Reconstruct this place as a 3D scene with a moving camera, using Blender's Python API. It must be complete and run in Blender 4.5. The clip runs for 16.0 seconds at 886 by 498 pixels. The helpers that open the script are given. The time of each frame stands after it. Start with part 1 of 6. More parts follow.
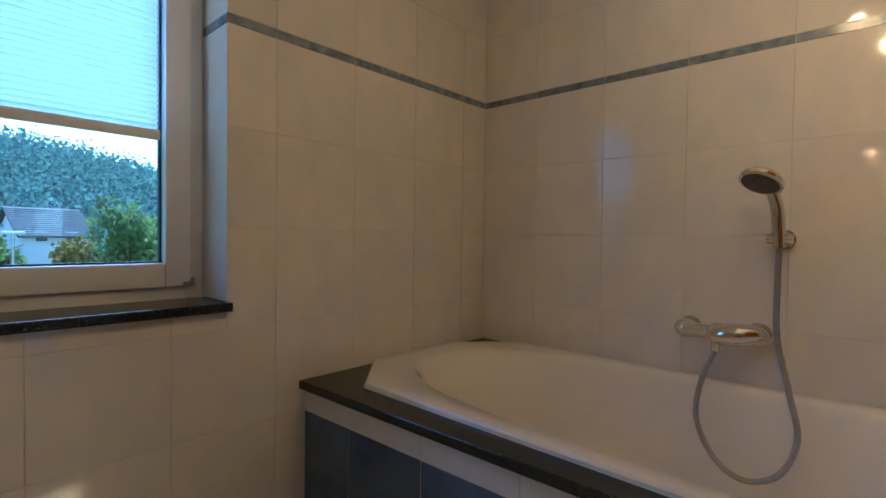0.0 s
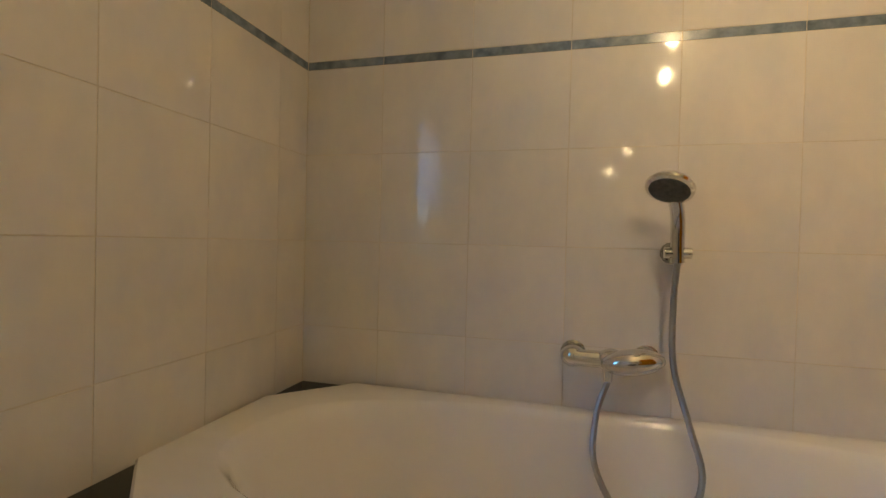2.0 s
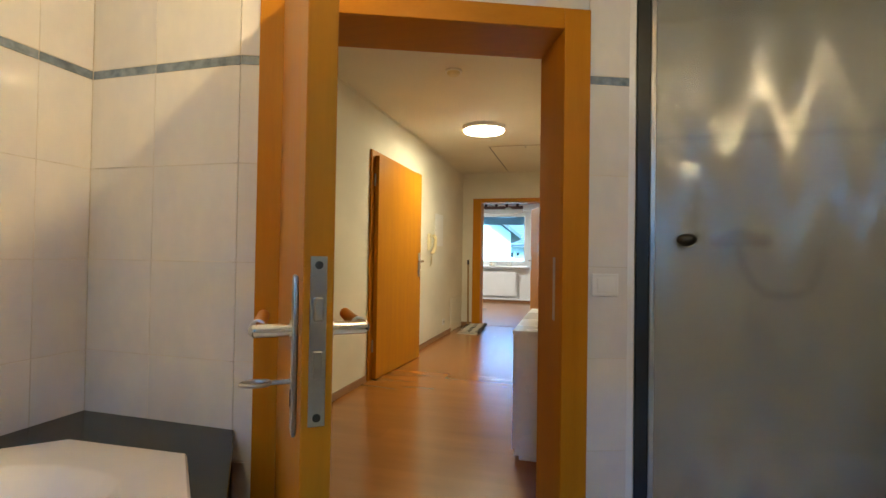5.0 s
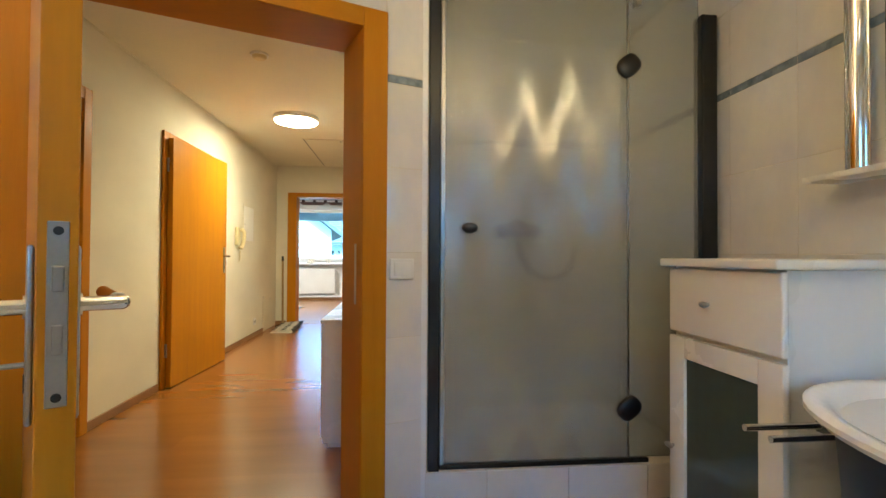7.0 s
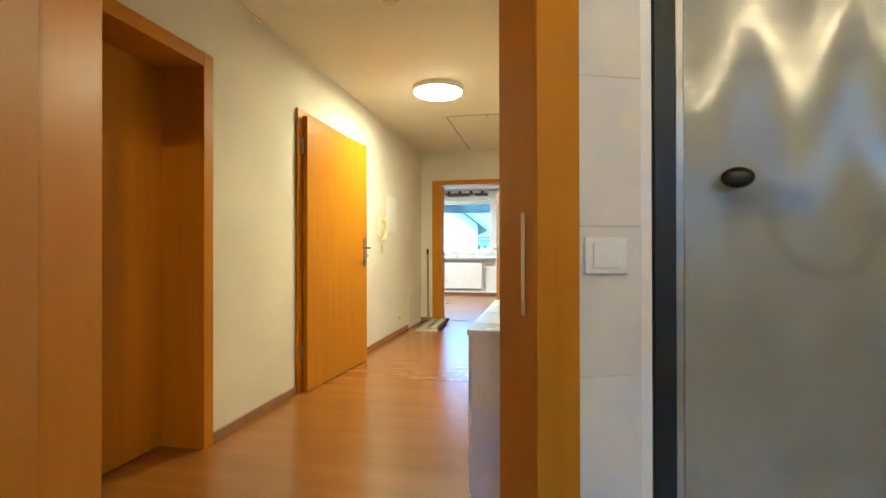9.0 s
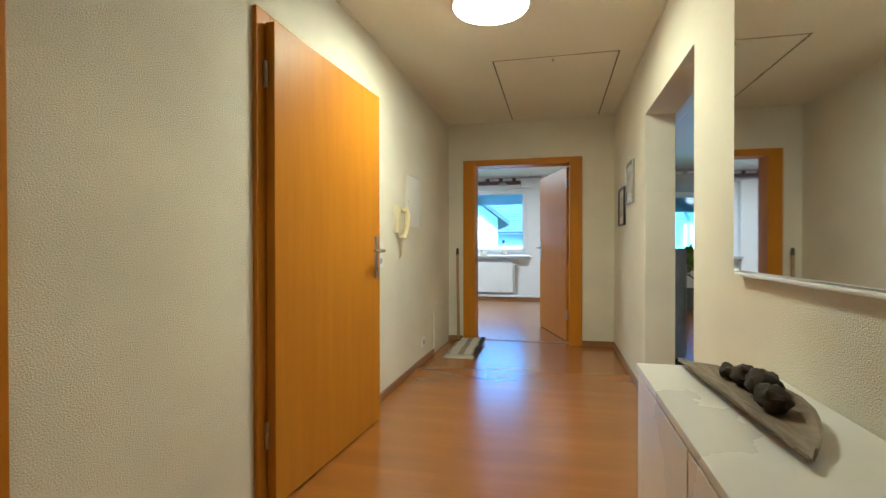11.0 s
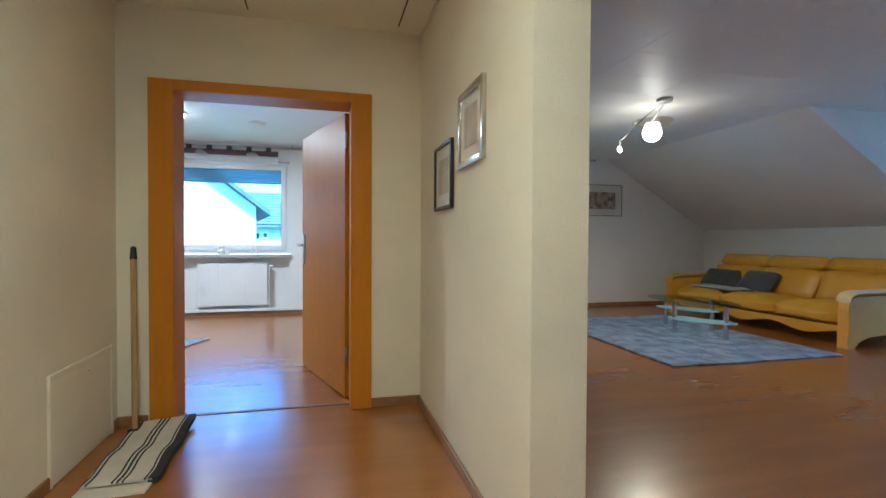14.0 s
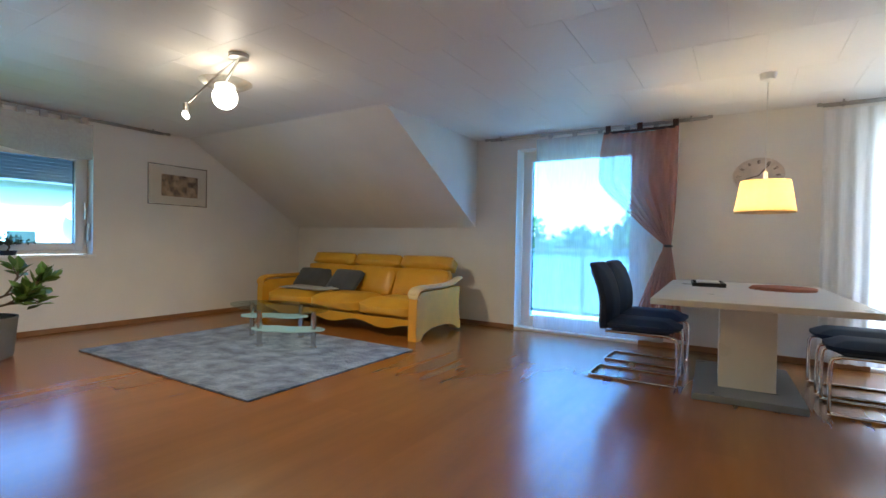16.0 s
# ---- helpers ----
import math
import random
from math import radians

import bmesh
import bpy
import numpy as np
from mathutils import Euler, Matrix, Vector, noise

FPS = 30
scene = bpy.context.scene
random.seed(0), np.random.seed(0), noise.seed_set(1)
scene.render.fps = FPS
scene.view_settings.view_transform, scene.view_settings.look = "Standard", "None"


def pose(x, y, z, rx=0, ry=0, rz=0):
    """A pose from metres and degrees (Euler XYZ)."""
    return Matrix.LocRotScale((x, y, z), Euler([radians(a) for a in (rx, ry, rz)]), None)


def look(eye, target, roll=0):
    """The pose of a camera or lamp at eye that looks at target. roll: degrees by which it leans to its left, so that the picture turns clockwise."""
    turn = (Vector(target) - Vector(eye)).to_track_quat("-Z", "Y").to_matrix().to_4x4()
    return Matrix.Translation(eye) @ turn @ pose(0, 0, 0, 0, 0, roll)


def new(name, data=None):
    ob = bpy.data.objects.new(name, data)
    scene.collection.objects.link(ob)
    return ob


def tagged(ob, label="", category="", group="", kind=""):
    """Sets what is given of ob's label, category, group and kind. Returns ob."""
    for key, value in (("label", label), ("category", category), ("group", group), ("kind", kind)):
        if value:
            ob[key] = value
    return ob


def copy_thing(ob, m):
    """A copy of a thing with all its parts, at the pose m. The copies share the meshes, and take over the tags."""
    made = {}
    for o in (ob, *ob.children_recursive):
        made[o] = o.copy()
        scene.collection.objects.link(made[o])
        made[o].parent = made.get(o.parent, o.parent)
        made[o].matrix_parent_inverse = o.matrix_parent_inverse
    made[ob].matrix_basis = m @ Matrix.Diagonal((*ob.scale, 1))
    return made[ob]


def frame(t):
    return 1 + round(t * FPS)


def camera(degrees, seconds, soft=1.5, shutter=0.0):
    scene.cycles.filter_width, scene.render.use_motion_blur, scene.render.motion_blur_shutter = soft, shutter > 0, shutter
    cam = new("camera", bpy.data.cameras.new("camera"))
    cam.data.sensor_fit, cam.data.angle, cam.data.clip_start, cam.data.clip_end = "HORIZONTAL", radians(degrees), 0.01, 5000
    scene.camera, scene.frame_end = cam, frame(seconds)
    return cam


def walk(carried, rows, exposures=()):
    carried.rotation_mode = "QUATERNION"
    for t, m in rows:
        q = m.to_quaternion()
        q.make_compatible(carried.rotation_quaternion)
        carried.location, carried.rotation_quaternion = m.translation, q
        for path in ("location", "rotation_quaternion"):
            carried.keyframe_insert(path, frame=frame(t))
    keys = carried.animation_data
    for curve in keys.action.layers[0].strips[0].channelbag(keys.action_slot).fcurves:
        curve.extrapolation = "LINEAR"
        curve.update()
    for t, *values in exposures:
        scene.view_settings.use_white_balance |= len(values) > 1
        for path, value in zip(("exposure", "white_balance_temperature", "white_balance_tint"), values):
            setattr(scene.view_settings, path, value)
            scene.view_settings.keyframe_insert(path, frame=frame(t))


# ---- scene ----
cam = camera(85.5, 16.0)
PATH = [
    (0, (2.121, -1.592, 1.072), (0.645, -2.941, 1.025), 0.8),
    (0.5, (1.97, -1.727, 1.072), (0.421, -2.991, 1.039), 0.8),
    (1, (1.865, -1.901, 1.072), (0.308, -3.157, 1.045), 0.9),
    (1.5, (1.787, -2.078, 1.073), (0.137, -3.208, 1.051), 0.9),
    (2, (1.729, -2.177, 1.102), (-0.198, -2.709, 1.073), 1.4),
    (2.5, (1.598, -2.168, 1.098), (-0.401, -2.137, 1.071), 1.3),
    (3, (1.491, -2.167, 1.104), (-0.409, -1.545, 1.081), 1.8),
    (3.5, (1.544, -2.19, 1.107), (-0.06, -0.995, 1.116), 1.6),
    (4, (1.615, -2.218, 1.118), (0.422, -0.613, 1.142), 1.4),
    (4.3, (1.653, -2.176, 1.118), (0.705, -0.416, 1.147), 1.4),
    (4.5, (1.708, -2.13, 1.128), (0.894, -0.303, 1.153), 1.0),
    (5, (1.789, -2.009, 1.128), (1.258, -0.081, 1.158), 0.9),
    (5.2, (1.823, -2.001, 1.133), (1.41, -0.044, 1.162), 0.8),
    (7.3, (1.897, -2.072, 1.067), (2.104, -0.083, 1.095), 0.3),
    (7.5, (1.917, -2.006, 1.058), (2.117, -0.016, 1.08), 0.2),
    (8, (1.962, -1.798, 1.028), (1.955, 0.202, 1.045), 0.1),
    (8.5, (1.91, -1.553, 1.011), (1.601, 0.422, 1.025), 0.1),
    (9, (1.753, -1.232, 1.037), (1.351, 0.727, 1.046), -0.1),
    (9.5, (1.62, -0.872, 1.035), (1.165, 1.076, 1.045), -0.1),
    (9.7, (1.557, -0.71, 1.035), (1.056, 1.226, 1.043), -0.1),
    (11.8, (1.08, 0.806, 1.131), (0.775, 2.782, 1.1), 0.2),
    (12, (1.062, 0.96, 1.12), (0.855, 2.949, 1.088), 0.2),
    (12.5, (1.038, 1.334, 1.123), (1.148, 3.331, 1.091), 0.3),
    (13, (1.045, 1.73, 1.112), (1.354, 3.706, 1.077), 0.3),
    (13.5, (1.076, 2.147, 1.124), (1.412, 4.119, 1.092), 0.1),
    (13.9, (1.142, 2.421, 1.116), (1.584, 4.372, 1.088), 0.2),
    (14, (1.187, 2.479, 1.119), (1.671, 4.42, 1.082), 0.3),
    (14.5, (1.457, 2.726, 1.11), (2.421, 4.478, 1.072), 0.6),
    (15, (1.747, 2.954, 1.103), (2.905, 4.585, 1.068), 0.7),
    (15.5, (1.964, 3.117, 1.093), (3.389, 4.52, 1.061), 0.9),
    (16, (2.142, 3.25, 1.117), (3.84, 4.306, 1.088), 1.1),
]
EXPOSURES = [(0.0, 2.6, 6900, 13), (1.5, 3.0, 7100, 8), (2.5, 2.95, 7700, 5), (4.0, 3.1, 7100, 3), (5.0, 3.55, 6700, 3), (7.3, 4.05, 6900, 1), (9.7, 4.25, 6100, -3),
             (12.0, 3.1, 5250, 1), (13.0, 3.2, 5350, 4), (14.0, 3.6, 5200, 1), (14.5, 3.75, 5200, 0), (15.0, 3.85, 5250, 0), (15.5, 3.85, 5600, 2), (16.0, 3.85, 6200, 4)]
walk(cam, [(t, look(eye, target, roll)) for t, eye, target, roll in PATH], EXPOSURES)

# ---- world and lights ----
world = bpy.data.worlds.new("sky")
scene.world = world
world.use_nodes = True
wn = world.node_tree
sky = wn.nodes.new("ShaderNodeTexSky")
sky.sky_type = "NISHITA"
sky.sun_disc = False
sky.sun_elevation = radians(55)
sky.sun_rotation = radians(200)
sky.air_density, sky.dust_density, sky.ozone_density = 1.0, 1.6, 5.0
wn.links.new(sky.outputs["Color"], wn.nodes["Background"].inputs["Color"])
wn.nodes["Background"].inputs["Strength"].default_value = 0.15


def lamp(name, kind, place, energy, colour, size=0.1, turn=(0, 0, 0), size_y=None):
    data = bpy.data.lights.new(name, kind)
    data.energy, data.color = energy, colour
    if kind == "AREA":
        data.shape, data.size = ("RECTANGLE", size) if size_y else ("DISK", size)
        if size_y:
            data.size_y = size_y
    elif kind == "SUN":
        data.angle = radians(size)
    else:
        data.shadow_soft_size = size
    ob = new(name, data)
    ob.location, ob.rotation_euler = place, [radians(a) for a in turn]
    return ob


lamp("sun", "SUN", (0, 0, 30), 3.0, (1, 0.98, 0.95), 8, (35, 0, -20))
WARM, HALL_WARM = (1.0, 0.745, 0.44), (1.0, 0.88, 0.58)
lamp("bath_bulb", "POINT", (1.95, -1.58, 2.34), 1.1, WARM, 0.02)
lamp("bath_bulb_2", "POINT", (0.934, -1.71, 2.20), 1.1, WARM, 0.02)
lamp("blind_daylight", "AREA", (2.047, -3.472, 1.76), 1.2, (0.42, 0.72, 1.0), 0.95, (90, 0, 0), 0.64)
mirror_bulb = lamp("mirror_bulb", "SPOT", (2.93, -1.52, 2.09), 1.1, WARM, 0.025)
mirror_bulb.matrix_world = look((2.93, -1.52, 2.09), (2.55, 0.02, 1.55))
mirror_bulb.data.spot_size, mirror_bulb.data.spot_blend = radians(75), 0.6
bath_spot = lamp("bath_spot", "SPOT", (1.95, -1.58, 2.36), 6.0, WARM, 0.02)
bath_spot.matrix_world = look((1.95, -1.58, 2.36), (-0.05, -0.75, 1.75))
bath_spot.data.spot_size, bath_spot.data.spot_blend = radians(95), 1.0
lamp("hall_light", "AREA", (0.85, 2.95, 2.425), 2.7, HALL_WARM, 0.40)
lamp("bedroom_bulb", "AREA", (-0.42, 8.25, 2.42), 5.5, (0.95, 0.97, 1.0), 0.26)
lamp("balcony_daylight", "AREA", (8.03, 1.71, 1.2), 2.8, (0.96, 0.97, 1.0), 2.0, (0, 90, 0), 0.8)
living_down = lamp("living_down", "SPOT", (4.47, 6.77, 2.15), 7.4, (1.0, 0.78, 0.5), 0.06)
living_down.data.spot_size, living_down.data.spot_blend = radians(165), 0.5
lamp("living_bulb", "POINT", (4.47, 6.77, 2.19), 0.34, (1.0, 0.68, 0.40), 0.06)
lamp("living_spot", "POINT", (4.47, 7.33, 2.13), 0.08, (1.0, 0.78, 0.5), 0.03)
lamp("pendant_bulb", "POINT", (6.73, 3.10, 1.50), 1.35, (1.0, 0.76, 0.44), 0.05)

# ---- materials ----


def mat(name, colour, rough=0.5, metal=0.0, var=0.10, scale=5.0, fine=45.0, bump=0.05, stretch=(1, 1, 1), rand=0.0,
        second=None, coat=0.0, trans=0.0, sharp=0.0, dist=0.002, sheen=0.0, rvar=0.08):
    """Painted, stone, wood or cloth surface: two scales of variation, relief and uneven gloss."""
    m = bpy.data.materials.new(name)
    m.use_nodes = True
    n, l = m.node_tree.nodes, m.node_tree.links
    p = n["Principled BSDF"]
    co = n.new("ShaderNodeTexCoord")
    mp = n.new("ShaderNodeMapping")
    mp.inputs["Scale"].default_value = stretch
    l.new(co.outputs["Object"], mp.inputs["Vector"])
    if rand:
        info = n.new("ShaderNodeObjectInfo")
        mul = n.new("ShaderNodeVectorMath")
        mul.operation = "MULTIPLY"
        mul.inputs[1].default_value = (37.0, 19.0, 53.0)
        l.new(info.outputs["Random"], mul.inputs[0])
        l.new(mul.outputs[0], mp.inputs["Location"])
    big, small = n.new("ShaderNodeTexNoise"), n.new("ShaderNodeTexNoise")
    big.inputs["Scale"].default_value, big.inputs["Detail"].default_value = scale, 5
    small.inputs["Scale"].default_value, small.inputs["Detail"].default_value = fine, 4
    l.new(mp.outputs[0], big.inputs["Vector"])
    l.new(mp.outputs[0], small.inputs["Vector"])
    ramp = n.new("ShaderNodeValToRGB")
    ramp.color_ramp.elements[0].position, ramp.color_ramp.elements[1].position = 0.3 + sharp, 0.7 - sharp
    other = second or [c * (1 - 2 * var) for c in colour]
    ramp.color_ramp.elements[0].color = (*other, 1)
    ramp.color_ramp.elements[1].color = (*colour, 1)
    l.new(big.outputs["Fac"], ramp.inputs[0])
    fm = n.new("ShaderNodeMapRange")
    fm.inputs["To Min"].default_value, fm.inputs["To Max"].default_value = 1 - var, 1 + var * 0.6
    l.new(small.outputs["Fac"], fm.inputs["Value"])
    mu = n.new("ShaderNodeVectorMath")
    mu.operation = "SCALE"
    l.new(ramp.outputs["Color"], mu.inputs[0])
    l.new(fm.outputs[0], mu.inputs["Scale"])
    out = mu.outputs[0]
    if rand:
        r2 = n.new("ShaderNodeMapRange")
        r2.inputs["To Min"].default_value, r2.inputs["To Max"].default_value = 1 - rand, 1 + rand * 0.4
        l.new(info.outputs["Random"], r2.inputs["Value"])
        m2 = n.new("ShaderNodeVectorMath")
        m2.operation = "SCALE"
        l.new(out, m2.inputs[0])
        l.new(r2.outputs[0], m2.inputs["Scale"])
        out = m2.outputs[0]
    l.new(out, p.inputs["Base Color"])
    rr = n.new("ShaderNodeMapRange")
    rr.inputs["To Min"].default_value, rr.inputs["To Max"].default_value = max(0.02, rough - rvar), min(1, rough + rvar)
    l.new(big.outputs["Fac"], rr.inputs["Value"])
    l.new(rr.outputs[0], p.inputs["Roughness"])
    p.inputs["Metallic"].default_value = metal
    p.inputs["Coat Weight"].default_value = coat
    p.inputs["Coat Roughness"].default_value = 0.12
    p.inputs["Transmission Weight"].default_value = trans
    p.inputs["Sheen Weight"].default_value = sheen
    if bump:
        b = n.new("ShaderNodeBump")
        b.inputs["Strength"].default_value, b.inputs["Distance"].default_value = min(1, bump), dist
        l.new(small.outputs["Fac"], b.inputs["Height"])
        l.new(b.outputs[0], p.inputs["Normal"])
    return m


def glass(name, colour=(1, 1, 1), rough=0.0, through_share=0.9):
    """Thin pane: mostly clear, with a mirror share."""
    m = bpy.data.materials.new(name)
    m.use_nodes = True
    n, l = m.node_tree.nodes, m.node_tree.links
    n.remove(n["Principled BSDF"])
    t, g, x = n.new("ShaderNodeBsdfTransparent"), n.new("ShaderNodeBsdfGlossy"), n.new("ShaderNodeMixShader")
    t.inputs["Color"].default_value = (*colour, 1)
    g.inputs["Roughness"].default_value = rough
    x.inputs[0].default_value = 1 - through_share
    l.new(t.outputs[0], x.inputs[1])
    l.new(g.outputs[0], x.inputs[2])
    l.new(x.outputs[0], n["Material Output"].inputs["Surface"])
    return m


def sheer(name, colour, share, weave=900.0):
    """Thin woven cloth that lets part of the light through."""
    m = bpy.data.materials.new(name)
    m.use_nodes = True
    n, l = m.node_tree.nodes, m.node_tree.links
    p = n["Principled BSDF"]
    p.inputs["Base Color"].default_value = (*colour, 1)
    p.inputs["Roughness"].default_value = 0.9
    t, tl, x, y = (n.new("ShaderNodeBsdfTransparent"), n.new("ShaderNodeBsdfTranslucent"), n.new("ShaderNodeMixShader"), n.new("ShaderNodeMixShader"))
    tl.inputs["Color"].default_value = (*colour, 1)
    no = n.new("ShaderNodeTexNoise")
    no.inputs["Scale"].default_value = 14
    mr = n.new("ShaderNodeMapRange")
    mr.inputs["To Min"].default_value, mr.inputs["To Max"].default_value = share - 0.08, share + 0.08
    l.new(no.outputs["Fac"], mr.inputs["Value"])
    y.inputs[0].default_value = 0.5
    l.new(p.outputs[0], y.inputs[1])
    l.new(tl.outputs[0], y.inputs[2])
    l.new(mr.outputs[0], x.inputs[0])
    l.new(y.outputs[0], x.inputs[1])
    l.new(t.outputs[0], x.inputs[2])
    l.new(x.outputs[0], n["Material Output"].inputs["Surface"])
    return m


def glow(name, colour, strength):
    m = bpy.data.materials.new(name)
    m.use_nodes = True
    p = m.node_tree.nodes["Principled BSDF"]
    p.inputs["Base Color"].default_value = (*colour, 1)
    p.inputs["Emission Color"].default_value = (*colour, 1)
    p.inputs["Emission Strength"].default_value = strength
    return m


def planks(name, colour, dark, length, width, turn, rough):
    """Laminate: rows of boards with fine grain and hairline seams."""
    m = mat(name, colour, rough, 0, 0.04, 1.6, 5, 0.0, (0.6, 4, 4), second=dark, rvar=0.02)
    m.node_tree.nodes["Principled BSDF"].inputs["Specular IOR Level"].default_value = 1.0
    m.node_tree.nodes["Principled BSDF"].inputs["IOR"].default_value = 1.68
    n, l = m.node_tree.nodes, m.node_tree.links
    p = n["Principled BSDF"]
    co = n.new("ShaderNodeTexCoord")
    mp = n.new("ShaderNodeMapping")
    mp.inputs["Rotation"].default_value = (0, 0, radians(turn))
    br = n.new("ShaderNodeTexBrick")
    br.inputs["Scale"].default_value = 1.0
    br.inputs["Brick Width"].default_value, br.inputs["Row Height"].default_value = length, width
    br.inputs["Mortar Size"].default_value = 0.004
    br.inputs["Color1"].default_value, br.inputs["Color2"].default_value = (1, 1, 1, 1), (0.92, 0.91, 0.90, 1)
    br.inputs["Mortar"].default_value = (0.975, 0.97, 0.965, 1)
    br.inputs["Mortar Smooth"].default_value = 1.0
    l.new(co.outputs["Object"], mp.inputs[0])
    l.new(mp.outputs[0], br.inputs["Vector"])
    mix = n.new("ShaderNodeVectorMath")
    mix.operation = "MULTIPLY"
    old = p.inputs["Base Color"].links[0].from_socket
    l.new(old, mix.inputs[0])
    l.new(br.outputs["Color"], mix.inputs[1])
    l.new(mix.outputs[0], p.inputs["Base Color"])
    return m


PLASTER = mat("rough_plaster", (0.80, 0.75, 0.62), 0.9, 0, 0.07, 1.3, 165, 1.0, (1, 1, 1.6), dist=0.004)
PLASTER_LIVING = mat("smooth_plaster", (0.82, 0.80, 0.76), 0.85, 0, 0.04, 1.5, 60, 0.35, dist=0.003)
CEILING = mat("ceiling_paint", (0.79, 0.745, 0.61), 0.7, 0, 0.04, 1.2, 40, 0.08)
CEILING_LIVING = mat("ceiling_panel_white", (0.84, 0.83, 0.81), 0.5, 0, 0.03, 1.0, 40, 0.03)
GROUT = mat("grout", (0.80, 0.72, 0.60), 0.9, 0, 0.15, 4, 60, 0.1)
TILE = mat("glazed_tile", (0.78, 0.74, 0.69), 0.06, 0, 0.035, 6.0, 26, 0.008, (1.2, 1.2, 0.8), second=(0.69, 0.67, 0.66), rand=0.04, rvar=0.02)
TILE_BLUE = mat("blue_tile", (0.035, 0.075, 0.15), 0.16, 0, 0.2, 6, 30, 0.02, second=(0.07, 0.12, 0.2), rand=0.2)
STRIP = mat("blue_grey_border", (0.30, 0.36, 0.43), 0.2, 0, 0.2, 22, 70, 0.02, second=(0.12, 0.16, 0.21), rand=0.2)
GRANITE = mat("dark_granite", (0.016, 0.027, 0.025), 0.22, 0, 0.4, 60, 300, 0.02, second=(0.008, 0.009, 0.009))
ENAMEL = mat("white_enamel", (0.84, 0.82, 0.80), 0.10, 0, 0.02, 2, 20, 0.0, coat=0.4, rvar=0.03)
CHROME = mat("chrome", (0.75, 0.74, 0.72), 0.10, 1.0, 0.05, 8, 60, 0.0)
HOSE = mat("metal_hose", (0.50, 0.50, 0.49), 0.42, 1.0, 0.1, 8, 60, 0.0)
STEEL = mat("brushed_steel", (0.48, 0.47, 0.45), 0.32, 1.0, 0.1, 6, 160, 0.05)
BEECH = mat("beech_veneer", (0.51, 0.200, 0.012), 0.44, 0, 0.08, 2.0, 18, 0.03, (9, 9, 0.8), second=(0.45, 0.168, 0.009))
BEECH_H = mat("beech_veneer_crosswise", (0.51, 0.200, 0.012), 0.44, 0, 0.08, 2.0, 18, 0.03, (0.8, 9, 9), second=(0.45, 0.168, 0.009))
for veneer in (BEECH, BEECH_H):
    veneer.node_tree.nodes["Principled BSDF"].inputs["Specular IOR Level"].default_value = 0.16
FLOOR_WOOD = planks("laminate", (0.34, 0.130, 0.025), (0.285, 0.105, 0.020), 1.28, 0.19, 0, 0.24)
BASEBOARD = mat("brown_baseboard", (0.30, 0.15, 0.065), 0.4, 0, 0.12, 5, 30, 0.03)
PVC = mat("white_plastic", (0.80, 0.80, 0.79), 0.32, 0, 0.03, 3, 40, 0.01)
WHITE_LACQUER = mat("white_lacquer", (0.80, 0.78, 0.74), 0.28, 0, 0.03, 2, 30, 0.01)
CREAM_PLASTIC = mat("cream_plastic", (0.72, 0.62, 0.38), 0.35, 0, 0.04, 5, 40, 0.01)
BLACK = mat("black_plastic", (0.012, 0.012, 0.013), 0.4, 0, 0.2, 6, 50, 0.02)
BLACK_METAL = mat("black_profile", (0.010, 0.011, 0.012), 0.35, 0.2, 0.2, 4, 60, 0.0)
PANE = glass("window_glass", (0.58, 0.83, 1.0), 0.0, 0.94)
MIRROR = mat("mirror", (0.82, 0.84, 0.84), 0.02, 1.0, 0.01, 2, 10, 0.0, rvar=0.01)

# ---- mesh helpers ----


def box(bm, lo, hi, bevel=0.0, seg=2, m=None):
    c = [(a + b) / 2 for a, b in zip(lo, hi)]
    d = [abs(b - a) for a, b in zip(lo, hi)]
    t = Matrix.Translation(c) @ Matrix.Diagonal((*d, 1))
    made = bmesh.ops.create_cube(bm, size=1, matrix=(m @ t) if m else t)
    if bevel:
        edges = list({e for v in made["verts"] for e in v.link_edges})
        bmesh.ops.bevel(bm, geom=edges, offset=bevel, segments=seg, affect="EDGES", profile=0.6)
    return bm


def rod(bm, p, q, r, r2=None, seg=14):
    p, q = Vector(p), Vector(q)
    d = q - p
    m = Matrix.Translation((p + q) / 2) @ d.to_track_quat("Z", "Y").to_matrix().to_4x4()
    bmesh.ops.create_cone(bm, cap_ends=True, segments=seg, radius1=r, radius2=r if r2 is None else r2, depth=d.length, matrix=m)
    return bm


def ball(bm, c, r, scale=(1, 1, 1), sub=2, turn=None):
    m = Matrix.Translation(c) @ (turn or Matrix()) @ Matrix.Diagonal((r * scale[0], r * scale[1], r * scale[2], 1))
    bmesh.ops.create_icosphere(bm, subdivisions=sub, radius=1, matrix=m)
    return bm


def prism(bm, poly, z0, z1):
    low = [bm.verts.new((x, y, z0)) for x, y in poly]
    top = [bm.verts.new((x, y, z1)) for x, y in poly]
    bm.faces.new(low[::-1])
    bm.faces.new(top)
    for i in range(len(poly)):
        k = (i + 1) % len(poly)
        bm.faces.new((low[i], low[k], top[k], top[i]))
    bmesh.ops.recalc_face_normals(bm, faces=bm.faces)
    return bm


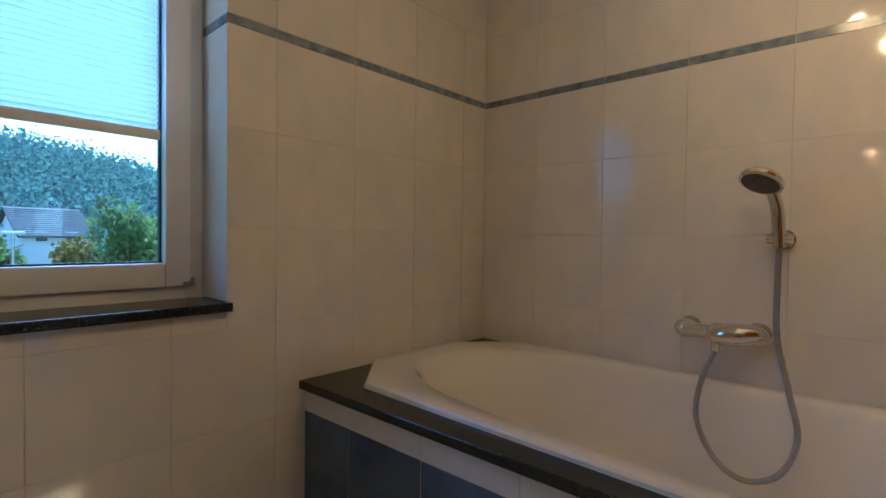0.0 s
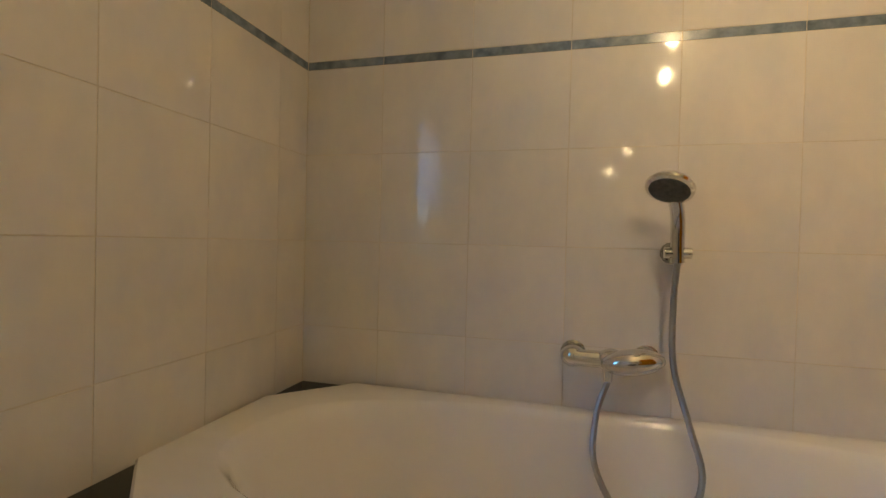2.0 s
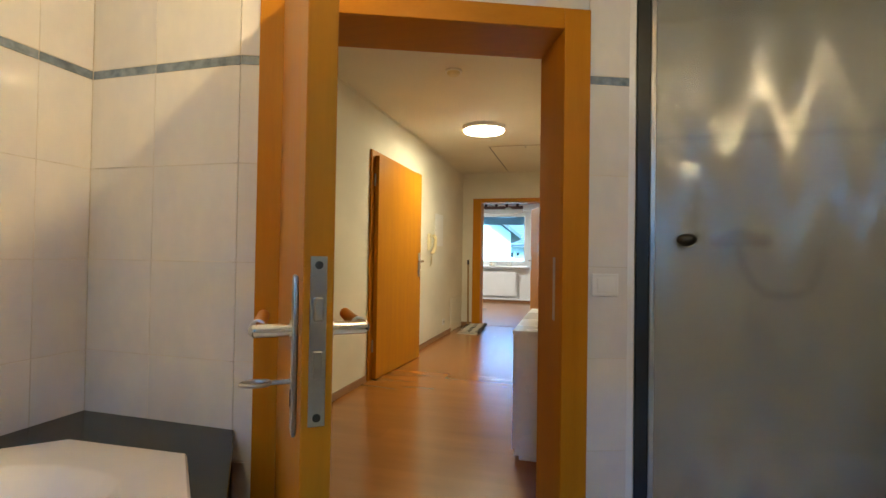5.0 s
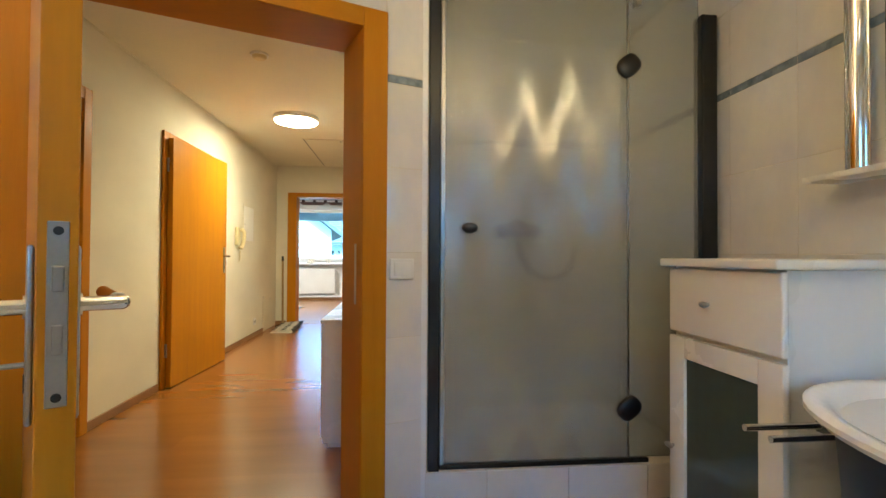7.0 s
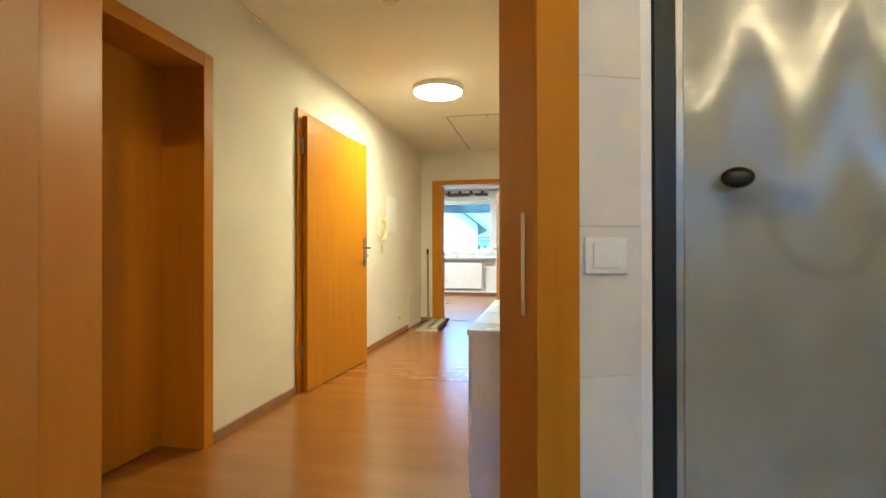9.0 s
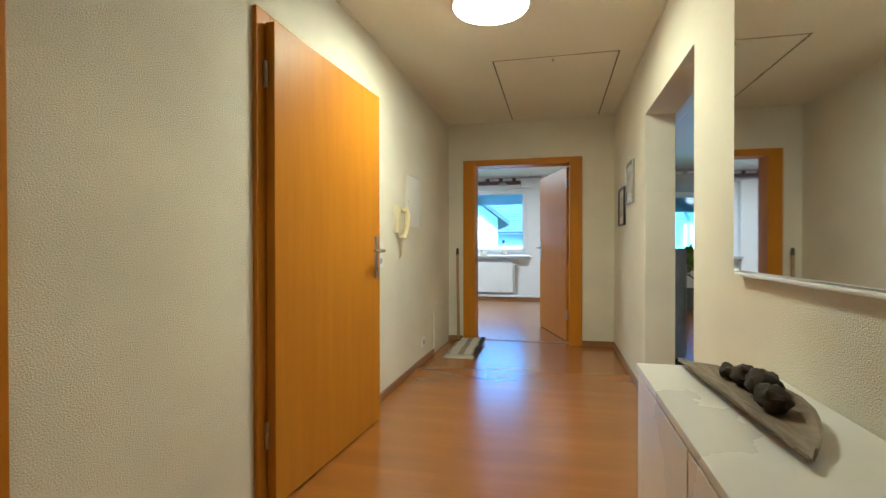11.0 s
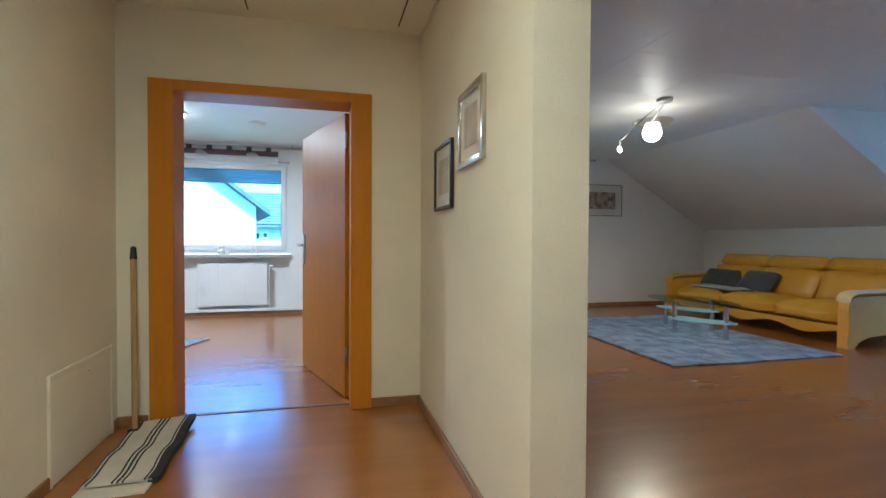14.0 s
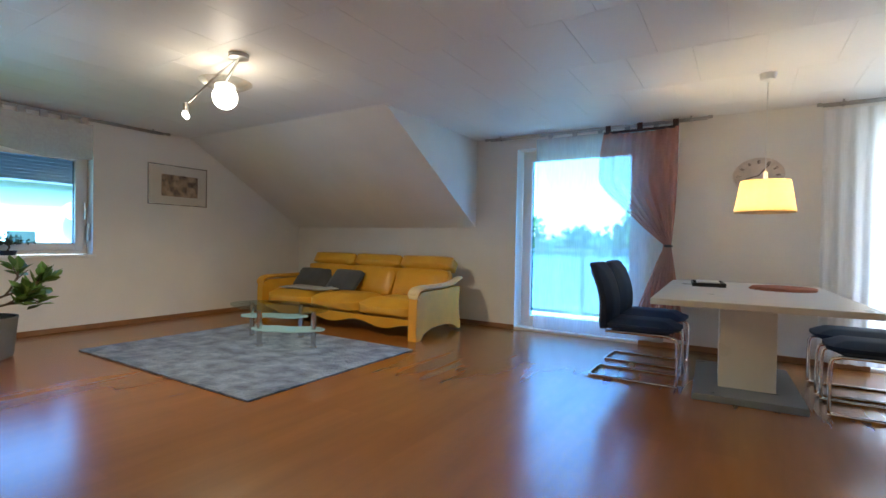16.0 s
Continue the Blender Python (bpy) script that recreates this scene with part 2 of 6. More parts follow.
def lathe(bm, profile, seg=28, c=(0, 0)):
    rings = []
    for r, z in profile:
        rings.append([bm.verts.new((c[0] + r * math.cos(a), c[1] + r * math.sin(a), z)) for a in [2 * math.pi * k / seg for k in range(seg)]])
    for a, b in zip(rings, rings[1:]):
        for k in range(seg):
            bm.faces.new((a[k], a[(k + 1) % seg], b[(k + 1) % seg], b[k]))
    for ring, flip in ((rings[0], True), (rings[-1], False)):
        if profile[0 if flip else -1][0] > 1e-4:
            bm.faces.new(ring[::-1] if flip else ring)
    bmesh.ops.recalc_face_normals(bm, faces=bm.faces)
    return bm


def smooth_line(points, steps=8):
    pts = [Vector(p) for p in points]
    pts = [pts[0] * 2 - pts[1]] + pts + [pts[-1] * 2 - pts[-2]]
    out = []
    for a, b, c, d in zip(pts, pts[1:], pts[2:], pts[3:]):
        for k in range(steps):
            t = k / steps
            out.append(0.5 * (2 * b + (c - a) * t + (2 * a - 5 * b + 4 * c - d) * t * t + (3 * b - a - 3 * c + d) * t ** 3))
    return out + [pts[-2]]


def tube(bm, pts, r, seg=8, closed=False, taper=1.0):
    pts = [Vector(p) for p in pts]
    n, rings = len(pts), []
    side = None
    for i, p in enumerate(pts):
        a = pts[(i - 1) % n] if closed or i else p
        b = pts[(i + 1) % n] if closed or i < n - 1 else p
        d = (b - a).normalized()
        if side is None:
            side = d.orthogonal().normalized()
        side = (side - d * side.dot(d)).normalized()
        up = d.cross(side)
        rad = r * (1 + (taper - 1) * i / max(1, n - 1))
        rings.append([bm.verts.new(p + side * rad * math.cos(t) + up * rad * math.sin(t)) for t in [2 * math.pi * k / seg for k in range(seg)]])
    for i in range(n if closed else n - 1):
        a, b = rings[i], rings[(i + 1) % n]
        for k in range(seg):
            bm.faces.new((a[k], a[(k + 1) % seg], b[(k + 1) % seg], b[k]))
    if not closed:
        bm.faces.new(rings[0][::-1])
        bm.faces.new(rings[-1])
    bmesh.ops.recalc_face_normals(bm, faces=bm.faces)
    return bm


def mesh_of(name, bm, material, smooth=False):
    me = bpy.data.meshes.new(name)
    bm.to_mesh(me)
    bm.free()
    me.materials.append(material)
    if smooth:
        for p in me.polygons:
            p.use_smooth = True
        me.set_sharp_from_angle(angle=radians(40))
    return me


def part(name, bm, material, parent, label="", smooth=False):
    ob = new(name, mesh_of(name, bm, material, smooth))
    ob.parent = parent
    return tagged(ob, label)


def thing(name, label, category, at=(0, 0, 0), turn=0.0, group=""):
    ob = new(name)
    ob.empty_display_size = 0.1
    ob.location, ob.rotation_euler = at, (0, 0, radians(turn))
    return tagged(ob, label, category, group)


def single(name, bm, material, label, category, at=(0, 0, 0), turn=0.0, smooth=False, group="", kind=""):
    ob = new(name, mesh_of(name, bm, material, smooth))
    ob.location, ob.rotation_euler = at, (0, 0, radians(turn))
    return tagged(ob, label, category, group, kind)


def structure(name, bm, material, label, category, smooth=False):
    return single(name, bm, material, label, category, smooth=smooth, kind="structure")


B = bmesh.new


def frame_of(p, q):
    """Local axes of a wall: along, outward to the left of p to q, up."""
    u = (Vector(q) - Vector(p)).normalized()
    return Matrix(((u.x, -u.y, 0, p[0]), (u.y, u.x, 0, p[1]), (0, 0, 1, 0), (0, 0, 0, 1))), (Vector(q) - Vector(p)).length


def wall(name, p, q, thick, top, openings, material, label, z0=0.0, inset=0.0):
    """Upright wall from p to q, its thickness to the left of that line; openings as (from, to, bottom, top) along it."""
    m, length = frame_of(p, q)
    bm = B()
    cuts = sorted(openings)
    s = 0.0
    for a, b, lo, hi in cuts:
        if a > s:
            box(bm, (s, inset, z0), (a, thick, top), m=m)
        if lo > z0:
            box(bm, (a, inset, z0), (b, thick, lo), m=m)
        if hi < top:
            box(bm, (a, inset, hi), (b, thick, top), m=m)
        s = b
    if s < length:
        box(bm, (s, inset, z0), (length, thick, top), m=m)
    return structure(name, bm, material, label, "wall")


# ---- bathroom shell ----
TOP = 2.5
ROWS = [0.0, 0.027, 0.383, 0.739, 1.095, 1.452, 1.808, 1.843, 2.199, 2.5]
DIAG_P, DIAG_Q = (0.62, -0.55), (2.0, 0.0)
WX, SY, EX = -0.07, -3.28, 3.37
g = 0.0018
wall_west = wall("wall_1", (WX, SY - 0.2), (WX, -0.55), 0.2, TOP, [], GROUT, "bathroom wall of beige glazed tiles behind the bathtub", inset=g)
wall_ledge = wall("wall_2", (WX - 0.2, -0.55), (0.60, -0.55), 0.09, TOP, [], GROUT, "short bathroom wall of beige glazed tiles beside the door", inset=g)
wall_diag = wall("wall_3", DIAG_P, DIAG_Q, 0.25, TOP, [(0.165, 1.21, 0, 2.02)], GROUT, "slanting bathroom wall with the doorway", inset=g)
wall_south = wall("wall_4", (EX + 0.2, SY), (WX, SY), 0.3, TOP, [(EX + 0.2 - 2.65, EX + 0.2 - 1.39, 0.80, 2.25)], GROUT, "bathroom outer wall of beige tiles with the window", inset=g)
wall_east = wall("wall_5", (EX, 1.1), (EX, SY - 0.2), 0.2, TOP, [], GROUT, "bathroom wall of beige tiles beside the washbasin", inset=g)
wall_shower_back = wall("wall_6", (2.03, 1.0), (EX, 1.0), 0.1, TOP, [], GROUT, "tiled back wall of the shower", inset=g)
wall_shower_side = wall("wall_7", (2.045, 0.02), (2.045, 1.0), 0.03, TOP, [], GROUT, "tiled side wall of the shower", inset=g)

floor_bath = structure("floor_1", prism(B(), [(WX - .1, SY - .1), (EX + .1, SY - .1), (EX + .1, 1.05), (2.0, 1.05), (2.0, 0.04), (0.62, -0.5), (WX - .1, -0.5)], -0.1, -0.002), TILE, "beige tiled bathroom floor", "floor")
structure("ceiling_1", prism(B(), [(WX - .2, SY - .2), (EX + .2, SY - .2), (EX + .2, 1.1), (1.95, 1.1), (1.95, 0.1), (0.55, -0.45), (WX - .2, -0.45)], TOP, TOP + 0.1), CEILING, "plain white bathroom ceiling", "ceiling")

# ---- hall, bedroom and living room shell ----
HX, HY = 1.83, 5.69
structure("floor_2", prism(B(), [(-1.0, -0.6), (3.56, -0.6), (3.56, 0.95), (8.3, 0.95), (8.3, 10.05), (-3.0, 10.05), (-3.0, 5.6), (-1.0, 5.6)], -0.12, 0.0), FLOOR_WOOD, "orange-brown laminate floor with a satin gloss", "floor")
wall("wall_8", (0, -0.45), (0, HY + 0.2), 0.25, TOP, [(0.38, 1.43, 0, 2.02), (2.50, 3.54, 0, 2.02)], PLASTER, "hall wall of rough cream plaster with two doors")
wall("wall_9", (HX, HY), (HX, 0.20), 0.20, TOP, [(HY - 3.89, HY - 2.65, 0, 2.03)], PLASTER, "hall wall of rough cream plaster with a wide opening")
wall("wall_10", (0, HY), (HX, HY), 0.20, TOP, [(0.30, 1.365, 0, 2.02)], PLASTER, "hall end wall of cream plaster with a doorway")
structure("ceiling_2", box(B(), (-0.2, -0.6, TOP), (HX + 0.2, HY + 0.2, TOP + 0.1)), CEILING, "cream painted hall ceiling", "ceiling")
wall("wall_11", (-1.0, -0.9), (-1.0, HY), 0.1, TOP, [], PLASTER, "plain wall behind the hall doors")
wall("wall_12", (-2.6, HY), (-2.6, 10.2), 0.2, TOP, [], PLASTER_LIVING, "plain bedroom wall")
wall("wall_13", (-2.8, 10.0), (HX + 0.2, 10.0), 0.32, TOP, [(1.88, 3.49, 0.05, 2.28)], PLASTER_LIVING, "white bedroom wall with the window and a radiator niche")
structure("wall_20", box(B(), (-0.92, 10.13, 0.05), (0.69, 10.32, 0.86)), PLASTER_LIVING, "white back wall of the radiator niche", "wall")
wall("wall_14", (-2.6, HY + 0.2), (0.0, HY + 0.2), -0.1, TOP, [], PLASTER_LIVING, "plain bedroom wall")
structure("ceiling_3", box(B(), (-2.8, HY + 0.2, TOP), (HX + 0.2, 10.3, TOP + 0.1)), CEILING_LIVING, "white bedroom ceiling", "ceiling")
LX, LY, LS = 7.93, 9.82, 1.15
wall("wall_15", (HX, 10.0), (HX, HY), 0.20, TOP, [], PLASTER_LIVING, "plain wall between bedroom and living room")
wall("wall_16", (2.03, LY), (8.3, LY), 0.34, TOP, [(3.19 - 2.03, 4.79 - 2.03, 0.87, 2.12)], PLASTER_LIVING, "white living room wall with window and picture")
wall("wall_17", (LX, LY), (LX, LS), 0.34, TOP, [(LY - 5.74, LY - 4.22, 0.03, 2.33), (LY - 2.22, LY - 1.20, 0.03, 2.33)], PLASTER_LIVING, "white living room wall with the balcony door")
wall("wall_18", (8.3, LS), (2.03, LS), 0.04, TOP, [], PLASTER_LIVING, "plain white living room wall")
bm = B()
sx = [(5.95, TOP), (LX - 0.002, 1.32), (LX - 0.002, TOP)]
a = [bm.verts.new((x, 6.33, z)) for x, z in sx]
b = [bm.verts.new((x, LY - 0.002, z)) for x, z in sx]
bm.faces.new(a)
bm.faces.new(b[::-1])
for i in range(3):
    bm.faces.new((a[i], b[i], b[(i + 1) % 3], a[(i + 1) % 3]))
bmesh.ops.recalc_face_normals(bm, faces=bm.faces)
structure("sloping_ceiling", bm, PLASTER_LIVING, "white sloping attic ceiling with a dormer cheek", "ceiling")
bm = box(B(), (2.0, LS, TOP + 0.012), (8.3, LY + 0.1, TOP + 0.1))
for i in range(8):
    for k in range(-1, 20):
        x0, y0 = 2.03 + 0.82 * i - 0.27, 1.15 + 0.44 * k + (0.22 if i % 2 else 0)
        lo, hi = (max(2.031, x0), max(LS + 0.001, y0)), (min(8.2, x0 + 0.8175), min(LY - 0.001, y0 + 0.4375))
        if hi[0] - lo[0] > 0.05 and hi[1] - lo[1] > 0.05:
            box(bm, (*lo, TOP), (*hi, TOP + 0.011))
structure("ceiling_4", bm, CEILING_LIVING, "white panelled living room ceiling with fine joints", "ceiling")


def skirting(p, q, gap=()):
    m, length = frame_of(p, q)
    s = 0.0
    bm = B()
    for a, b in (*sorted(gap), (length, length)):
        if a > s + 0.01:
            box(bm, (s, -0.014, 0.0), (a, -0.0005, 0.06), 0.004, 1, m)
        s = b
    structure("baseboard", bm, BASEBOARD, "brown wooden baseboard along the wall", "baseboard")


skirting((0.0, -0.3), (0.0, HY), [(0.15, 1.36), (2.24, 3.50), (5.24, 5.89)])
skirting((HX, HY), (HX, 0.3), [(HY - 3.89, HY - 2.65)])
skirting((1.48, HY), (HX, HY))
skirting((0.0, HY), (0.165, HY))
skirting((HX, 3.89), (2.03, 3.89))
skirting((2.03, 2.65), (HX, 2.65))
skirting((-2.6, 10.0), (HX, 10.0))
skirting((HX, 10.0), (HX, HY + 0.2))
skirting((2.03, LY), (LX, LY))
skirting((LX, LY), (LX, LS), [(LY - 5.74, LY - 4.22), (LY - 2.22, LY - 1.20)])
skirting((2.03, 3.89), (2.03, LY))

# ---- door frames and doors ----


def door_frame(name, p, q, a, b, top, depth, label, outer=0.105, head=0.08, both=True):
    """Lining and casing round an opening a to b of the wall from p to q."""
    m, _ = frame_of(p, q)
    ob = thing(name, label, "door frame")
    ob["kind"] = "structure"
    part("jamb", box(B(), (a - 0.018, -0.004, 0), (a, depth + 0.004, top), m=m), BEECH, ob)
    part("jamb", box(B(), (b, -0.004, 0), (b + 0.018, depth + 0.004, top), m=m), BEECH, ob)
    part("head_lining", box(B(), (a - 0.018, -0.004, top), (b + 0.018, depth + 0.004, top + 0.018), m=m), BEECH_H, ob)
    for lo, hi in ((-0.022, -0.001), (depth + 0.001, depth + 0.022)) if both else ((-0.022, -0.001),):
        part("casing", box(B(), (a - outer, lo, 0), (a - 0.0005, hi, top + head), 0.004, 2, m), BEECH, ob)
        part("casing", box(B(), (b + 0.0005, lo, 0), (b + outer, hi, top + head), 0.004, 2, m), BEECH, ob)
        part("head_casing", box(B(), (a, lo, top + 0.0005), (b, hi, top + head), 0.004, 2, m), BEECH_H, ob)
    return ob


def handle_set(door, x, face, away, d=0.0, plate_material=STEEL):
    """Long plate, lever and keyhole on one face of a leaf; away is the side to which the lever points."""
    s = 1 if face > 0 else -1
    y = face
    plate = part("handle_plate", box(B(), (x - 0.022, y, 0.90 + d), (x + 0.022, y + s * 0.009, 1.16 + d), 0.006, 2), plate_material, door, "brushed steel handle plate", True)
    bm = rod(B(), (x, y + s * 0.006, 1.07 + d), (x, y + s * 0.055, 1.07 + d), 0.011)
    tube(bm, smooth_line([(x, y + s * 0.05, 1.07 + d), (x + away * 0.015, y + s * 0.062, 1.07 + d), (x + away * 0.06, y + s * 0.064, 1.068 + d), (x + away * 0.145, y + s * 0.060, 1.07 + d)], 5), 0.0105, 10)
    part("lever", bm, CHROME, door, "chrome lever handle", True)
    part("keyhole", box(B(), (x - 0.004, y + s * 0.0085, 0.945 + d), (x + 0.004, y + s * 0.0105, 0.972 + d), 0.001, 1), BLACK, door)
    return plate


def door_leaf(name, label, at, turn, width, top=2.03, thick=0.042, handle_x=None, faces=(1, -1), drop=0.0):
    """Flat veneered leaf, hinged at its origin and running along its own x axis; its y axis crosses the thickness."""
    ob = thing(name, label, "door", at, turn)
    h = thick / 2
    part("leaf", box(B(), (0.0, -h, 0.008), (width, h, top), 0.003, 2), BEECH, ob)
    if handle_x is None:
        handle_x = width - 0.06
    for f in faces:
        handle_set(ob, handle_x, f * h, -1, drop)
    for z in (0.25, 1.76):
        part("hinge", rod(rod(B(), (-0.008, h * 0.8, z), (-0.008, h * 0.8, z + 0.07), 0.009), (-0.008, h * 0.8, z + 0.073), (-0.008, h * 0.8, z + 0.11), 0.009), STEEL, ob, "steel hinge", True)
    return ob


door_frame("door_frame_1", DIAG_P, DIAG_Q, 0.175, 1.20, 2.01, 0.25, "orange beech door frame of the bathroom")
door_frame("door_frame_2", (0, -0.6), (0, HY), 0.545, 1.575, 2.01, 0.25, "orange beech door frame with a deep lining", 0.075, 0.075, False)
door_frame("door_frame_3", (0, -0.6), (0, HY), 2.66, 3.68, 2.01, 0.25, "orange beech door frame of the flat's entrance", 0.095, 0.075, False)
door_frame("door_frame_4", (0, HY), (HX, HY), 0.31, 1.36, 2.01, 0.20, "orange beech door frame of the bedroom", 0.135, 0.065)

hx, hy = 0.79, -0.50
lx_, ly_ = 1.425, -1.375
bath_turn = math.degrees(math.atan2(ly_ - hy, lx_ - hx))
bath_len = math.hypot(lx_ - hx, ly_ - hy)
bath_door = door_leaf("door_1", "orange beech bathroom door standing open into the room", (hx, hy, 0), bath_turn, bath_len, thick=0.045, drop=-0.066, handle_x=bath_len - 0.095)
for ob in [o for o in bath_door.children if o.name.startswith("lever")]:
    bpy.data.objects.remove(ob)
for f in (1, -1):
    x, z, y = bath_len - 0.095, 1.004, f * 0.0225
    bm = rod(B(), (x, y + f * 0.006, z), (x, y + f * 0.012, z), 0.018)
    rod(bm, (x, y + f * 0.006, z), (x, y + f * 0.064, z), 0.0115)
    ball(bm, (x, y + f * 0.064, z), 0.0118, sub=2)
    rod(bm, (x, y + f * 0.064, z), (x - 0.028, y + f * 0.062, z + 0.001), 0.0115)
    lever = part("lever", bm, CHROME, bath_door, "chrome lever with a wooden grip", True)
    part("ring", rod(B(), (x - 0.027, y + f * 0.062, z + 0.001), (x - 0.036, y + f * 0.061, z + 0.001), 0.0135), PVC, lever, "white ring", True)
    part("grip", tube(B(), smooth_line([(x - 0.036, y + f * 0.061, z + 0.001), (x - 0.08, y + f * 0.057, z + 0.004), (x - 0.125, y + f * 0.052, z + 0.010)], 5), 0.0125, 12, taper=0.85), BEECH_H, lever, "turned beech grip", True)
bm = box(B(), (bath_len - 0.001, -0.012, 0.875), (bath_len + 0.002, 0.012, 1.125), 0.0008, 1)
lock = part("lock_plate", bm, STEEL, bath_door, "steel lock plate on the door edge")
part("latch", box(B(), (bath_len, -0.007, 1.03), (bath_len + 0.012, 0.007, 1.065), 0.002, 1), STEEL, lock)
part("bolt", box(B(), (bath_len, -0.006, 0.945), (bath_len + 0.005, 0.006, 0.985), 0.001, 1), STEEL, lock)
for z in (0.888, 1.112):
    part("screw", rod(B(), (bath_len + 0.001, 0, z), (bath_len + 0.004, 0, z), 0.006), BLACK, lock)
bm = tube(B(), [(bath_len - 0.095, -0.03, 0.92), (bath_len - 0.095, -0.065, 0.92)], 0.004)
tube(bm, [(bath_len - 0.095 + 0.014 * math.cos(t), -0.085 + 0.022 * math.sin(t), 0.92) for t in [k * math.pi / 6 for k in range(12)]], 0.004, 6, True)
part("key", bm, STEEL, bath_door, "small steel key in the lock", True)
bm = box(B(), (0.50, -0.030, 1.86), (0.515, -0.0225, 1.94), 0.002, 1)
tube(bm, [(0.507, -0.03, 1.93), (0.507, -0.075, 1.90), (0.507, -0.03, 1.865)], 0.004, 6)
part("coat_hook", bm, WHITE_LACQUER, bath_door, "small white hook near the top")
part("strike_plate", box(B(), (1.197, 0.05, 0.88), (1.1985, 0.075, 1.13), m=frame_of(DIAG_P, DIAG_Q)[0]), STEEL, bpy.data.objects["door_frame_1"], "steel strike plate in the jamb")

storage_door = thing("door_2", "closed orange beech door deep in its frame", "door")
part("leaf", box(B(), (-0.272, -0.058, 0.008), (-0.232, 0.978, 2.012), 0.003, 2), BEECH, storage_door)
entry_turn = math.degrees(math.atan2(3.087 - 2.02, 0.103 - 0.044))
door_leaf("door_3", "orange beech entrance door standing slightly ajar", (0.048, 2.02, 0), entry_turn, 1.07, top=2.035, handle_x=1.01, faces=(-1,))
bed_turn = math.degrees(math.atan2(6.90 - 5.90, 1.03 - 1.355))
door_leaf("door_4", "beech bedroom door standing wide open", (1.352, 5.905, 0), bed_turn, 1.055, top=2.0)
structure("threshold", box(B(), (0.31, HY + 0.085, 0.0), (1.36, HY + 0.12, 0.005), 0.002, 1), BASEBOARD, "thin metal threshold strip between two floors", "threshold")

# ---- bathroom things ----
FROST = mat("frosted_glass", (0.42, 0.42, 0.395), 0.35, 0, 0.07, 2.5, 14, 0.2, (2, 2, 0.5), dist=0.003)
n_, l_ = FROST.node_tree.nodes, FROST.node_tree.links
tr_, gl_, mx_, my_ = n_.new("ShaderNodeBsdfRefraction"), n_.new("ShaderNodeBsdfGlossy"), n_.new("ShaderNodeMixShader"), n_.new("ShaderNodeMixShader")
tr_.inputs["Color"].default_value = (0.80, 0.83, 0.82, 1)
tr_.inputs["Roughness"].default_value, tr_.inputs["IOR"].default_value = 0.20, 1.4
mx_.inputs[0].default_value, my_.inputs[0].default_value = 0.66, 0.08
# fine upright ribs spread a reflection sideways, a slow roll of the pane lifts and lowers it
co_, sp_, rib_, roll_ = n_.new("ShaderNodeTexCoord"), n_.new("ShaderNodeSeparateXYZ"), n_.new("ShaderNodeTexNoise"), n_.new("ShaderNodeMath")
ang_, rs_, cb_, ge_, ad_, nm_ = n_.new("ShaderNodeMath"), n_.new("ShaderNodeMapRange"), n_.new("ShaderNodeCombineXYZ"), n_.new("ShaderNodeNewGeometry"), n_.new("ShaderNodeVectorMath"), n_.new("ShaderNodeVectorMath")
mp_, am_ = n_.new("ShaderNodeMapping"), n_.new("ShaderNodeMath")
mp_.inputs["Scale"].default_value = (260.0, 1.0, 30.0)
rib_.inputs["Scale"].default_value, rib_.inputs["Detail"].default_value = 1.0, 2.0
l_.new(co_.outputs["Object"], mp_.inputs[0])
l_.new(mp_.outputs[0], rib_.inputs["Vector"])
l_.new(co_.outputs["Object"], sp_.inputs[0])
ang_.operation, ang_.inputs[1].default_value = "MULTIPLY_ADD", 2 * math.pi / 0.21
ang_.inputs[2].default_value = 0.6
l_.new(sp_.outputs["X"], ang_.inputs[0])
roll_.operation = "SINE"
l_.new(ang_.outputs[0], roll_.inputs[0])
am_.operation, am_.inputs[1].default_value = "MULTIPLY", 0.06
l_.new(roll_.outputs[0], am_.inputs[0])
rs_.inputs["To Min"].default_value, rs_.inputs["To Max"].default_value = -0.30, 0.30
rs_.inputs["From Min"].default_value, rs_.inputs["From Max"].default_value = 0.2, 0.8
l_.new(rib_.outputs["Fac"], rs_.inputs["Value"])
l_.new(rs_.outputs[0], cb_.inputs["X"])
l_.new(am_.outputs[0], cb_.inputs["Z"])
ad_.operation, nm_.operation = "ADD", "NORMALIZE"
l_.new(ge_.outputs["Normal"], ad_.inputs[0])
l_.new(cb_.outputs[0], ad_.inputs[1])
l_.new(ad_.outputs[0], nm_.inputs[0])
l_.new(nm_.outputs[0], gl_.inputs["Normal"])
gl_.inputs["Roughness"].default_value = 0.14
l_.new(n_["Principled BSDF"].outputs[0], mx_.inputs[1])
l_.new(tr_.outputs[0], mx_.inputs[2])
l_.new(mx_.outputs[0], my_.inputs[1])
l_.new(gl_.outputs[0], my_.inputs[2])
l_.new(my_.outputs[0], n_["Material Output"].inputs["Surface"])
NAVY = mat("navy_lacquer", (0.012, 0.02, 0.045), 0.3, 0, 0.2, 3, 40, 0.02)
GREY_GLASS = mat("grey_green_glass", (0.055, 0.075, 0.065), 0.12, 0, 0.1, 3, 30, 0.0)
BLIND = sheer("pleated_blind_cloth", (0.40, 0.62, 0.86), 0.10)

